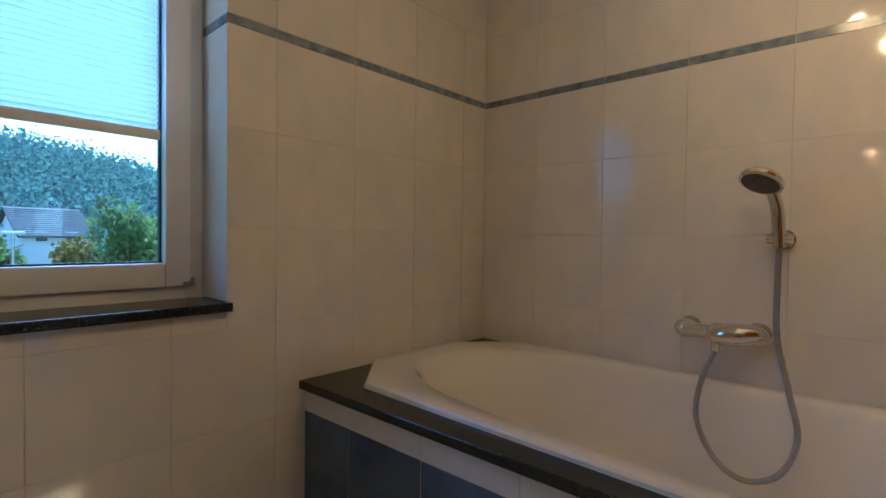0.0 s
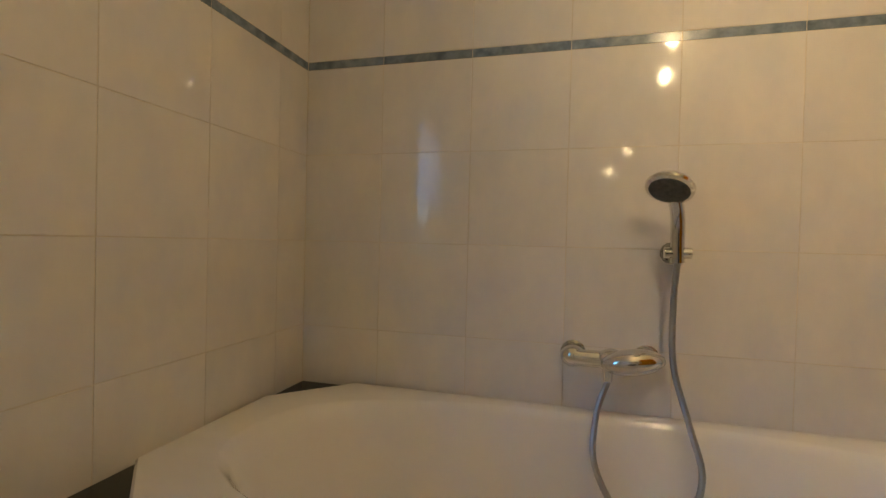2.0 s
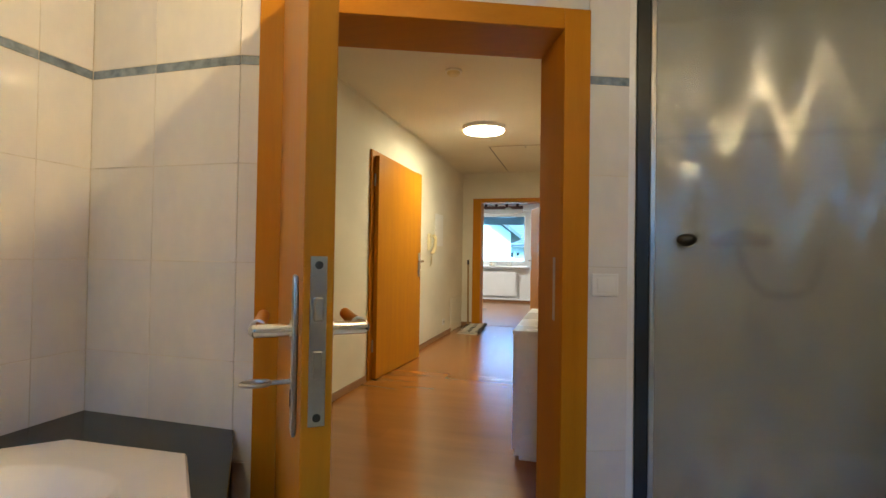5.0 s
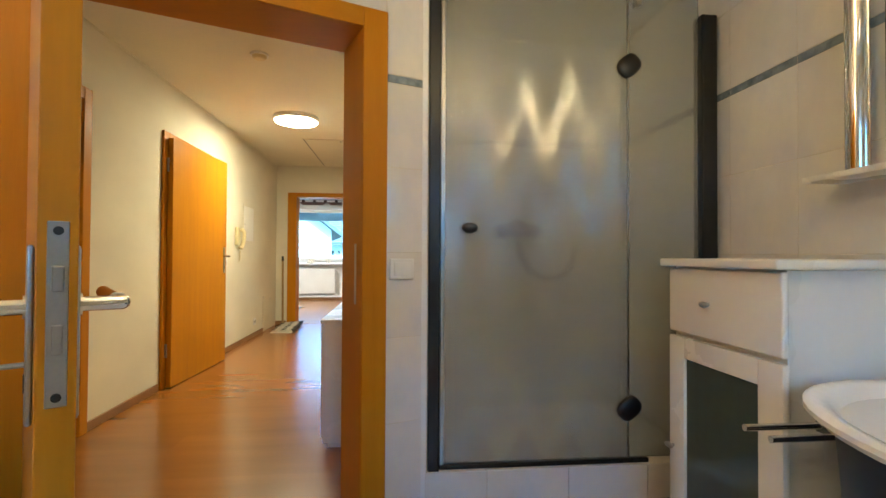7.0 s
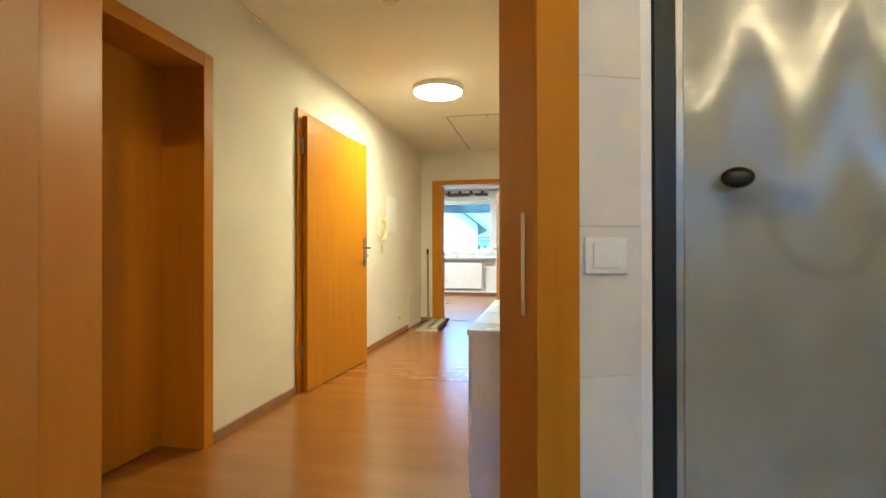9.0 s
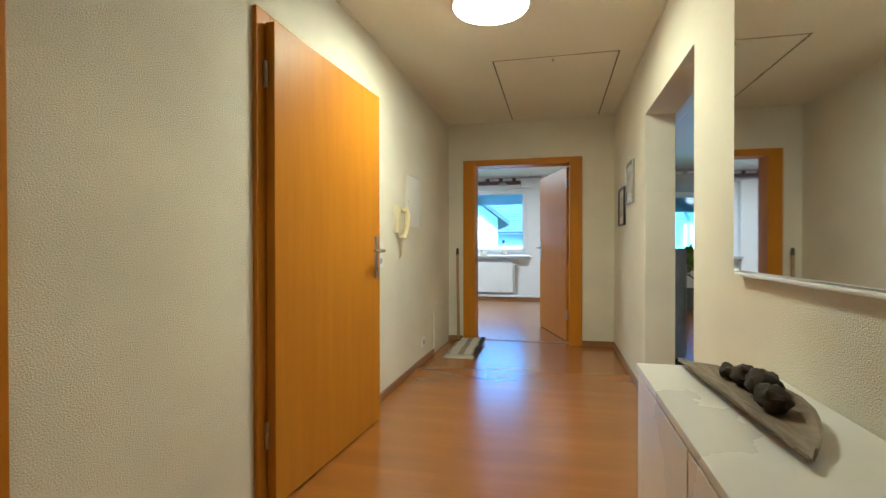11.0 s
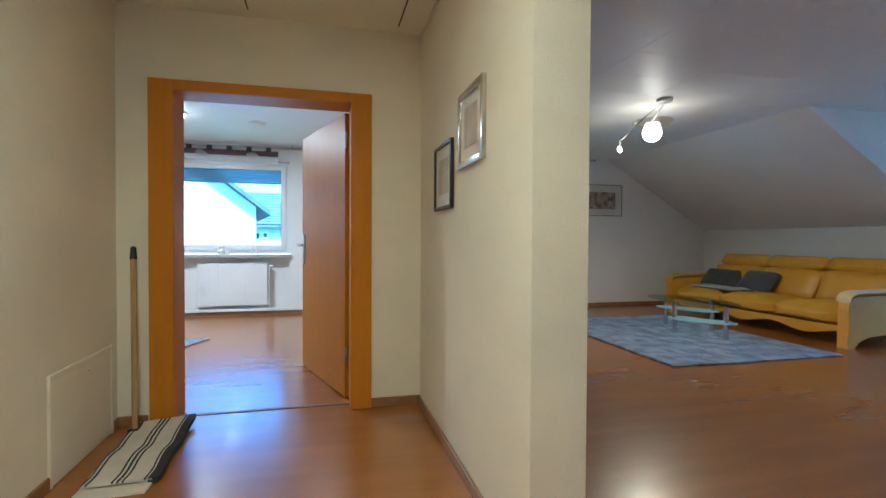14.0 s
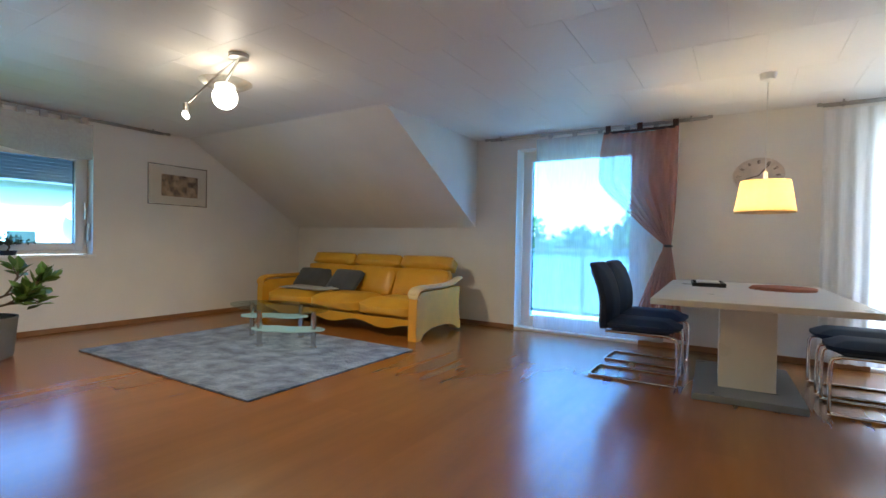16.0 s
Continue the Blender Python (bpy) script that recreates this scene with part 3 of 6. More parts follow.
TUB = [(0.2, -3.27), (0.74, -3.27), (0.99, -3.02), (1.0, -1.14), (0.66, -0.80), (0.22, -0.82), (-0.06, -1.10), (-0.06, -3.03)]
SLAB = [(-0.068, -3.278), (1.11, -3.278), (1.06, -1.12), (0.628, -0.553), (-0.068, -0.552)]
CENTRE = (0.46, -2.05)


def reach(poly, a):
    """Distance from the tub's middle to an outline, in the direction a."""
    dx, dy = math.cos(a), math.sin(a)
    best = 9.0
    for (x0, y0), (x1, y1) in zip(poly, poly[1:] + poly[:1]):
        ex, ey = x1 - x0, y1 - y0
        d = dx * ey - dy * ex
        if abs(d) > 1e-9:
            t = ((x0 - CENTRE[0]) * ey - (y0 - CENTRE[1]) * ex) / d
            s = ((x0 - CENTRE[0]) * dy - (y0 - CENTRE[1]) * dx) / d
            if t > 0 and -1e-6 <= s <= 1 + 1e-6:
                best = min(best, t)
    return best


angles = sorted({round(math.atan2(y - CENTRE[1], x - CENTRE[0]), 5) for x, y in TUB + SLAB} | {round(-math.pi + k * math.pi / 36, 5) for k in range(72)})


def ring_at(bm, fn, z):
    return [bm.verts.new((CENTRE[0] + fn(a) * math.cos(a), CENTRE[1] + fn(a) * math.sin(a), z)) for a in angles]


def skin(bm, rings):
    for a, b in zip(rings, rings[1:]):
        for k in range(len(a)):
            j = (k + 1) % len(a)
            bm.faces.new((a[k], a[j], b[j], b[k]))
    bmesh.ops.recalc_face_normals(bm, faces=bm.faces)


def oval(s, rx=0.455, ry=1.075):
    def fn(a):
        p = 2.6
        r = (abs(math.cos(a) / rx) ** p + abs(math.sin(a) / ry) ** p) ** (-1 / p)
        return min(r, reach(TUB, a) - 0.045) * s
    return fn


bath = thing("bathtub", "white enamelled built-in bathtub in a dark granite surround", "bathtub")
bm = B()
rings = [ring_at(bm, lambda a: reach(TUB, a), 0.495), ring_at(bm, lambda a: reach(TUB, a), 0.512), ring_at(bm, lambda a: reach(TUB, a) - 0.008, 0.519),
         ring_at(bm, lambda a: oval(1.0)(a) + 0.012, 0.519), ring_at(bm, oval(1.0), 0.513)]
for s, z in ((0.975, 0.49), (0.95, 0.43), (0.92, 0.33), (0.88, 0.22), (0.82, 0.14), (0.70, 0.105), (0.4, 0.095), (0.02, 0.09)):
    rings.append(ring_at(bm, oval(s), z))
bm.faces.new(rings[-1])
skin(bm, rings)
part("tub", bm, ENAMEL, bath, "", True)
bm = B()
inner = lambda a: reach(TUB, a) - 0.03
rings = [ring_at(bm, inner, 0.468), ring_at(bm, lambda a: reach(SLAB, a), 0.468), ring_at(bm, lambda a: reach(SLAB, a), 0.497), ring_at(bm, lambda a: reach(SLAB, a) - 0.003, 0.5), ring_at(bm, inner, 0.5)]
skin(bm, rings)
part("surround", bm, GRANITE, bath, "polished dark granite surround")
APRON = [((1.085, -3.275), (1.035, -1.13)), ((1.035, -1.13), (0.615, -0.575))]
apron_parts = []
for p, q in APRON:
    m, length = frame_of(p, q)
    apron_parts.append((part("apron", box(B(), (0, g, 0), (length, 0.05, 0.468), m=m), GROUT, bath), p, q))

W = -0.068
mixer = thing("bath_mixer", "chrome bath mixer tap fixed to the tiled wall", "tap")
bm = rod(B(), (0.012, -2.17, 0.715), (0.012, -1.93, 0.715), 0.029)
ball(bm, (0.012, -2.06, 0.712), 0.036, (1, 1.3, 0.95), 3)
part("body", bm, CHROME, mixer, "", True)
for y in (-2.175, -1.93):
    bm = ball(B(), (0.0, y, 0.717), 0.04, (0.9, 1.1, 0.95), 3)
    rod(bm, (W, y, 0.717), (W + 0.012, y, 0.717), 0.045)
    rod(bm, (W, y, 0.717), (0.0, y, 0.717), 0.03)
    part("connection", bm, CHROME, mixer, "round chrome wall connection", True)
bm = ball(B(), (0.052, -1.985, 0.722), 0.042, (1.35, 2.45, 1.05), 3, Euler((0.12, -0.2, 0.1)).to_matrix().to_4x4())
ball(bm, (0.03, -2.05, 0.728), 0.034, (1, 1.2, 0.9), 3)
part("lever", bm, CHROME, mixer, "", True)
part("outlet", rod(B(), (0.02, -2.06, 0.70), (0.025, -2.06, 0.645), 0.02, 0.015), CHROME, mixer, "", True)

shower = thing("hand_shower", "chrome hand shower in a wall bracket with metal hose", "shower")
bm = rod(B(), (W, -1.86, 1.083), (W + 0.014, -1.86, 1.083), 0.038)
rod(bm, (W, -1.86, 1.083), (0.03, -1.86, 1.085), 0.017)
rod(bm, (0.045, -1.9, 1.085), (0.045, -1.872, 1.085), 0.018)
rod(bm, (0.045, -1.848, 1.085), (0.045, -1.82, 1.085), 0.018)
part("bracket", bm, CHROME, shower, "", True)
bm = B()
tube(bm, smooth_line([(0.045, -1.86, 1.055), (0.052, -1.863, 1.12), (0.07, -1.868, 1.20), (0.10, -1.885, 1.27)], 6), 0.0215, 14)
part("handle", bm, CHROME, shower, "", True)
bm = lathe(B(), [(0.0, 0.032), (0.03, 0.030), (0.058, 0.018), (0.072, 0.0), (0.070, -0.010), (0.062, -0.014)], 30)
bm.transform(Matrix.Translation((0.142, -1.905, 1.285)) @ Euler((radians(-14), radians(-30), 0)).to_matrix().to_4x4())
head = part("shower_head", bm, CHROME, shower, "", True)
bm = lathe(B(), [(0.061, -0.0135), (0.05, -0.017), (0.0, -0.018)], 26)
bm.transform(Matrix.Translation((0.142, -1.905, 1.285)) @ Euler((radians(-14), radians(-30), 0)).to_matrix().to_4x4())
part("spray_face", bm, mat("spray_face", (0.10, 0.095, 0.085), 0.5, 0, 0.3, 60, 200, 0.3), head, "dark grey spray face", True)
hose = smooth_line([(0.045, -1.86, 1.06), (0.03, -1.865, 0.92), (0.03, -1.86, 0.72), (0.07, -1.815, 0.54), (0.115, -1.785, 0.40), (0.14, -1.83, 0.275), (0.15, -1.93, 0.225), (0.145, -2.03, 0.275), (0.11, -2.10, 0.40), (0.06, -2.095, 0.54), (0.025, -2.06, 0.645)], 34)
bm = B()
tube(bm, hose, 0.0098, 8)
pts = [Vector(p) for p in hose]
part("hose", bm, HOSE, shower, "", True)
bm = B()
for i in range(0, len(pts) - 1, 3):
    d = (pts[i + 1] - pts[i]).normalized() * 0.002
    rod(bm, pts[i] - d, pts[i] + d, 0.0112, seg=8)
part("hose_winding", bm, HOSE, shower)


def window(name, label, axis_m, a, b, z0, z1, sash, depth, n_panes=1, pane_label="", handle_side=None):
    """A plastic window in a wall's own axes: from a to b, between z0 and z1, its inner face at depth."""
    ob = thing(name, label, "window")
    ob["kind"] = "structure"
    f = 0.06
    bm = B()
    for lo, hi in (((a, depth, z0), (a + f, depth + 0.07, z1)), ((b - f, depth, z0), (b, depth + 0.07, z1)), ((a + f, depth, z0), (b - f, depth + 0.07, z0 + f)), ((a + f, depth, z1 - f), (b - f, depth + 0.07, z1))):
        box(bm, lo, hi, 0.004, 2, axis_m)
    part("window_frame", bm, PVC, ob)
    w = (b - a - 2 * f) / n_panes
    for k in range(n_panes):
        s0, s1 = a + f + w * k - 0.012, a + f + w * (k + 1) + 0.012
        if k:
            s0 += 0.013
        if k < n_panes - 1:
            s1 -= 0.013
        y0, y1 = depth - 0.022, depth + 0.05
        l0, l1 = z0 + f - 0.012, z1 - f + 0.012
        bm = B()
        for lo, hi in (((s0, y0, l0), (s0 + sash, y1, l1)), ((s1 - sash, y0, l0), (s1, y1, l1)), ((s0 + sash, y0, l0), (s1 - sash, y1, l0 + sash)), ((s0 + sash, y0, l1 - sash), (s1 - sash, y1, l1))):
            box(bm, lo, hi, 0.008, 2, axis_m)
        s_ob = part("sash", bm, PVC, ob, "", True)
        bm = B()
        for lo, hi in (((s0 + sash, y1 - 0.03, l0 + sash), (s0 + sash + 0.008, y1 - 0.01, l1 - sash)), ((s1 - sash - 0.008, y1 - 0.03, l0 + sash), (s1 - sash, y1 - 0.01, l1 - sash)), ((s0 + sash + 0.008, y1 - 0.03, l0 + sash), (s1 - sash - 0.008, y1 - 0.01, l0 + sash + 0.006))):
            box(bm, lo, hi, m=axis_m)
        part("seal", bm, BLACK, s_ob, "black rubber seal")
        pane = part("pane", box(B(), (s0 + sash, depth + 0.012, l0 + sash), (s1 - sash, depth + 0.018, l1 - sash), m=axis_m), PANE, s_ob, pane_label)
        pane.visible_shadow = False
    return ob


S0 = EX + 0.2
m_s, _ = frame_of((EX + 0.2, SY), (WX, SY))
win = window("window_1", "white plastic bathroom window with a pleated blind", m_s, S0 - 2.65, S0 - 1.40, 0.835, 2.24, 0.085, 0.20)
part("hinge_cap", box(box(B(), (S0 - 1.475, 0.165, 0.885), (S0 - 1.445, 0.185, 0.90), 0.003, 1, m_s), (S0 - 1.448, 0.165, 0.885), (S0 - 1.438, 0.185, 0.915), 0.003, 1, m_s), STEEL, win, "small metal hinge cap")
bm = B()
rows = 34
for k in range(rows):
    za, zb = 1.43 + (2.10 - 1.43) * k / rows, 1.43 + (2.10 - 1.43) * (k + 0.5) / rows
    zc = 1.43 + (2.10 - 1.43) * (k + 1) / rows
    v = [bm.verts.new(m_s @ Vector(p)) for p in ((S0 - 2.53, 0.168, za), (S0 - 1.565, 0.168, za), (S0 - 1.565, 0.150, zb), (S0 - 2.53, 0.150, zb), (S0 - 1.565, 0.168, zc), (S0 - 2.53, 0.168, zc))]
    bm.faces.new((v[0], v[1], v[2], v[3]))
    bm.faces.new((v[3], v[2], v[4], v[5]))
bmesh.ops.remove_doubles(bm, verts=bm.verts, dist=1e-5)
blind = thing("pleated_blind", "light pleated blind lowered over half the bathroom window", "blind")
part("pleats", bm, BLIND, blind)
part("bottom_rail", box(B(), (S0 - 2.54, 0.155, 1.395), (S0 - 1.555, 0.176, 1.43), 0.006, 2, m_s), PVC, blind, "", True)
structure("window_sill", box(B(), (S0 - 2.66, -0.032, 0.805), (S0 - 1.385, 0.21, 0.836), 0.003, 2, m_s), GRANITE, "polished dark granite window sill", "window sill")

m_d, _ = frame_of(DIAG_P, DIAG_Q)


def wall_plate(name, label, m, s, z, w=0.088, h=0.088, group="", socket=False):
    ob = thing(name, label, "socket" if socket else "light switch", group=group)
    part("cover_plate", box(B(), (s - w / 2, -0.011, z - h / 2), (s + w / 2, -0.0005, z + h / 2), 0.005, 3, m), PVC, ob, "", True)
    if socket:
        bm = lathe(B(), [(0.0, 0.0), (0.021, 0.0), (0.022, 0.004)], 20)
        bm.transform(m @ Matrix.Translation((s, -0.0112, z)) @ Euler((radians(90), 0, 0)).to_matrix().to_4x4())
        part("socket_well", bm, mat("socket_well", (0.45, 0.44, 0.42), 0.5), ob)
    else:
        part("rocker", box(B(), (s - w * 0.33, -0.016, z - h * 0.33), (s + w * 0.33, -0.010, z + h * 0.33), 0.003, 2, m), PVC, ob, "", True)
    return ob


wall_plate("light_switch", "white square light switch on the tiles", m_d, 1.378, 1.026, 0.108, 0.088)

encl = thing("shower_enclosure", "frosted glass shower door and side panel with black fittings", "shower")
part("wall_profile", box(B(), (2.018, -0.005, 0.155), (2.068, 0.05, 2.35), 0.004, 2), BLACK_METAL, encl, "black metal wall profile")
part("seal_strip", box(B(), (2.07, 0.012, 0.175), (2.09, 0.04, 2.35), 0.004, 2), STEEL, encl, "bright seal strip")
part("glass_door", box(B(), (2.092, 0.02, 0.178), (2.925, 0.028, 2.35)), FROST, encl).visible_shadow = False
part("glass_panel", box(B(), (2.931, 0.02, 0.178), (3.27, 0.028, 2.35)), FROST, encl).visible_shadow = False
part("corner_post", box(B(), (3.268, -0.012, 0.155), (3.342, 0.06, 2.20), 0.006, 2), BLACK_METAL, encl, "black corner post")
part("bottom_seal", box(B(), (2.07, 0.008, 0.156), (3.02, 0.04, 0.176), 0.003, 1), BLACK_METAL, encl)
part("glass_edge", box(B(), (2.9255, 0.017, 0.178), (2.9305, 0.031, 2.35)), STEEL, encl)
for z in (1.955, 0.40):
    bm = ball(B(), (2.93, 0.012, z), 0.058, (1, 0.35, 1.0), 3)
    for v in bm.verts:
        d = abs(v.co.z - z) / 0.058
        v.co.x = 2.93 + (v.co.x - 2.93) * (1 - 0.35 * d * d) + 0.012 * (v.co.z - z) / 0.058
    part("glass_hinge", bm, BLACK, encl, "black drop-shaped glass hinge", True)
bm = ball(B(), (2.195, -0.018, 1.205), 0.034, (1.05, 0.7, 0.72), 3)
rod(bm, (2.195, -0.01, 1.205), (2.195, 0.02, 1.205), 0.016)
part("knob", bm, BLACK, encl, "black oval knob", True)
part("glass_clip", box(B(), (2.955, -0.006, 2.225), (2.985, 0.034, 2.26), 0.004, 1), STEEL, encl)
structure("shower_kerb", box(B(), (2.005, 0.0, -0.002), (3.36, 0.07, 0.155), 0.004, 2), GROUT, "tiled kerb of the shower", "kerb")
single("shower_tray", box(B(), (2.047, 0.075, -0.002), (3.361, 0.99, 0.12), 0.01, 2), ENAMEL, "white shower tray behind the frosted glass", "shower tray")
sm = thing("shower_mixer", "shower mixer and hose seen dimly behind frosted glass", "tap")
part("body", rod(B(), (2.50, 0.90, 1.24), (2.78, 0.90, 1.24), 0.04), NAVY, sm, "", True)
part("lever", ball(B(), (2.64, 0.88, 1.28), 0.05, (1.2, 1, 0.7)), NAVY, sm, "", True)
for x in (2.52, 2.76):
    part("connection", rod(B(), (x, 0.90, 1.24), (x, 0.995, 1.24), 0.022), NAVY, sm, "", True)
part("hose", tube(B(), smooth_line([(2.64, 0.90, 1.20), (2.68, 0.9, 1.05), (2.80, 0.9, 0.95), (2.97, 0.92, 0.98), (3.05, 0.93, 1.2)]), 0.012), NAVY, sm, "", True)

cab = thing("bathroom_cabinet", "white lacquered bathroom cabinet with drawer and glass door", "cabinet")
CX, CXB, CY0, CY1 = 2.845, 3.36, -0.95, -0.45
part("body", box(B(), (CX + 0.022, CY0 + 0.01, 0.05), (CXB, CY1 - 0.005, 1.05), 0.002, 1), WHITE_LACQUER, cab)
part("plinth", box(B(), (CX + 0.05, CY0 + 0.02, -0.002), (CXB - 0.02, CY1 - 0.02, 0.05)), WHITE_LACQUER, cab)
part("top", box(B(), (CX - 0.025, CY0 - 0.012, 1.0505), (CXB, CY1 + 0.02, 1.078), 0.008, 3), WHITE_LACQUER, cab, "", True)
part("drawer", box(B(), (CX, CY0, 0.825), (CX + 0.02, CY1, 1.045), 0.006, 3), WHITE_LACQUER, cab, "", True)
bm = B()
for lo, hi in (((CX, CY0, 0.08), (CX + 0.02, CY0 + 0.085, 0.81)), ((CX, CY1 - 0.085, 0.08), (CX + 0.02, CY1, 0.81)), ((CX, CY0 + 0.085, 0.74), (CX + 0.02, CY1 - 0.085, 0.81)), ((CX, CY0 + 0.085, 0.08), (CX + 0.02, CY1 - 0.085, 0.15))):
    box(bm, lo, hi, 0.004, 2)
cdoor = part("door", bm, WHITE_LACQUER, cab, "", True)
part("pane", box(B(), (CX + 0.010, CY0 + 0.08, 0.145), (CX + 0.014, CY1 - 0.08, 0.745)), GREY_GLASS, cdoor, "dark glass pane")
for y, z in ((-0.665, 0.935), (-0.475, 0.43)):
    bm = ball(B(), (CX - 0.018, y, z), 0.011, (0.8, 2.1, 0.9), 2)
    rod(bm, (CX - 0.015, y, z), (CX, y, z), 0.005)
    part("knob", bm, STEEL, cab, "small metal knob", True)

basin = thing("washbasin", "white oval washbasin on a navy base", "washbasin")
bm = lathe(B(), [(0.97, 0.755), (1.0, 0.768), (1.0, 0.778), (0.97, 0.784), (0.90, 0.778), (0.82, 0.74), (0.6, 0.68), (0.0, 0.655)], 48)
bm.transform(Matrix.Translation((3.01, -1.47, 0)) @ Matrix.Diagonal((0.38, 0.49, 1, 1)))
part("bowl", bm, ENAMEL, basin, "", True)
bm = lathe(B(), [(0.80, -0.002), (0.86, 0.3), (0.90, 0.6), (0.93, 0.755), (0.0, 0.7)], 40)
bm.transform(Matrix.Translation((3.02, -1.47, 0)) @ Matrix.Diagonal((0.36, 0.48, 1, 1)))
part("base", bm, NAVY, basin, "dark navy base", True)
rail = thing("towel_rail", "double chrome towel rail beside the washbasin", "towel rail")
for y, z, x in ((-0.955 - 0.03, 0.672, 2.715), (-0.955 - 0.075, 0.66, 2.745)):
    part("bar", rod(B(), (x, y, z), (3.02, y, z), 0.0085), CHROME, rail, "", True)
part("mount", box(B(), (2.93, -1.04, 0.645), (2.965, -0.951, 0.69), 0.006, 2), NAVY, rail)

mirror_shelf = thing("mirror_shelf", "wall mirror with white shelf and chrome side tube", "mirror")
part("shelf", box(B(), (3.22, -2.1, 1.328), (3.368, -0.60, 1.348), 0.006, 2), WHITE_LACQUER, mirror_shelf, "", True)
part("mirror", box(B(), (3.352, -2.05, 1.36), (3.366, -0.76, 2.2)), MIRROR, mirror_shelf)
part("tube", rod(B(), (3.30, -0.72, 1.348), (3.30, -0.72, 2.2), 0.032, seg=24), CHROME, mirror_shelf, "chrome tube", True)
ml = thing("mirror_lamp", "small steel mirror lamp on an arm above the washbasin", "lamp")
part("wall_plate", box(B(), (3.34, -1.60, 2.24), (3.366, -1.44, 2.32), 0.006, 2), STEEL, ml)
part("arm", tube(B(), smooth_line([(3.35, -1.52, 2.28), (3.15, -1.54, 2.28), (2.95, -1.60, 2.14)], 5), 0.009, 8), STEEL, ml, "", True)
bm = lathe(B(), [(0.0, 0.075), (0.022, 0.07), (0.035, 0.045), (0.05, -0.02), (0.046, -0.02), (0.03, 0.04), (0.0, 0.06)], 24)
bm.transform(Matrix.Translation((2.94, -1.55, 2.11)) @ Euler((radians(68), 0, radians(14))).to_matrix().to_4x4())
part("shade", bm, STEEL, ml, "", True)
bl = thing("ceiling_spotlight", "small ceiling spotlight over the bathroom", "lamp")
part("canopy", lathe(B(), [(0.0, 2.5), (0.06, 2.499), (0.055, 2.475), (0.0, 2.47)], 24, (1.95, -1.58)), STEEL, bl, "", True)
part("stem", rod(B(), (1.95, -1.58, 2.40), (1.95, -1.58, 2.475), 0.01), STEEL, bl)
bl2 = thing("ceiling_spotlight", "second small ceiling spotlight over the bathtub", "lamp")
part("canopy", lathe(B(), [(0.0, 2.5), (0.06, 2.499), (0.055, 2.475), (0.0, 2.47)], 24, (0.934, -1.71)), STEEL, bl2, "", True)
part("stem", rod(B(), (0.934, -1.71, 2.25), (0.934, -1.71, 2.475), 0.01), STEEL, bl2)

# ---- hall things ----
hl = thing("ceiling_light", "round white glowing ceiling light in the hall", "lamp")
part("rim", lathe(B(), [(0.0, 2.498), (0.225, 2.498), (0.228, 2.47), (0.215, 2.455), (0.20, 2.47), (0.0, 2.47)], 40, (0.85, 2.95)), PVC, hl, "", True)
part("diffuser", lathe(B(), [(0.212, 2.468), (0.205, 2.445), (0.16, 2.433), (0.0, 2.428)], 40, (0.85, 2.95)), glow("diffuser_glow", (1.0, 0.93, 0.74), 3.2), hl, "", True)
sd = thing("smoke_detector", "flat round smoke detector on the hall ceiling", "smoke detector")
part("housing", lathe(B(), [(0.0, 2.462), (0.035, 2.463), (0.048, 2.475), (0.052, 2.499), (0.0, 2.4995)], 28, (0.91, 1.40)), CREAM_PLASTIC, sd, "", True)
part("base_ring", lathe(B(), [(0.053, 2.484), (0.062, 2.486), (0.062, 2.4995), (0.053, 2.4995)], 28, (0.91, 1.40)), PVC, sd, "", True)

hatch = thing("attic_hatch", "flush attic hatch with dark slits in the hall ceiling", "hatch")
part("panel", box(B(), (0.755, 3.88, 2.494), (1.648, 5.57, 2.4985), 0.001, 1), CEILING, hatch)
for x in (0.742, 1.652):
    part("slit", box(B(), (x, 3.875, 2.4945), (x + 0.008, 5.575, 2.499)), BLACK, hatch, "dark slit")
part("end_slit", box(B(), (0.742, 3.872, 2.4965), (1.66, 3.876, 2.499)), BASEBOARD, hatch)
part("ring", rod(B(), (1.19, 3.91, 2.475), (1.19, 3.91, 2.495), 0.006), STEEL, hatch)
for x0, x1 in ((0.0, 0.014), (HX - 0.014, HX)):
    structure("trim", box(B(), (x0, -0.3, 2.484), (x1, HY, 2.499), 0.003, 1), CEILING, "thin cover strip between wall and ceiling", "trim")

hc = thing("shoe_cabinet", "low white shoe cabinet against the hall wall", "cabinet")
part("body", box(B(), (1.475, 0.68, 0.03), (1.825, 1.86, 0.70), 0.002, 1), WHITE_LACQUER, hc)
part("top", box(B(), (1.46, 0.665, 0.7005), (1.827, 1.875, 0.722), 0.003, 2), WHITE_LACQUER, hc)
for y0, y1 in ((0.69, 1.265), (1.275, 1.85)):
    part("door", box(B(), (1.462, y0, 0.06), (1.4745, y1, 0.692), 0.003, 2), WHITE_LACQUER, hc)
part("plinth", box(B(), (1.50, 0.70, 0), (1.82, 1.84, 0.03)), WHITE_LACQUER, hc)
WOODY = mat("driftwood", (0.30, 0.24, 0.17), 0.8, 0, 0.25, 12, 70, 0.6, (6, 1, 1), second=(0.16, 0.12, 0.08))
CONE = mat("dark_cone", (0.055, 0.035, 0.022), 0.8, 0, 0.4, 30, 120, 0.8)
dw = thing("driftwood_bowl", "pointed driftwood bowl with dark cones on the cabinet", "decoration", (1.665, 1.515, 0.722), 3)
bm = B()
N = 18
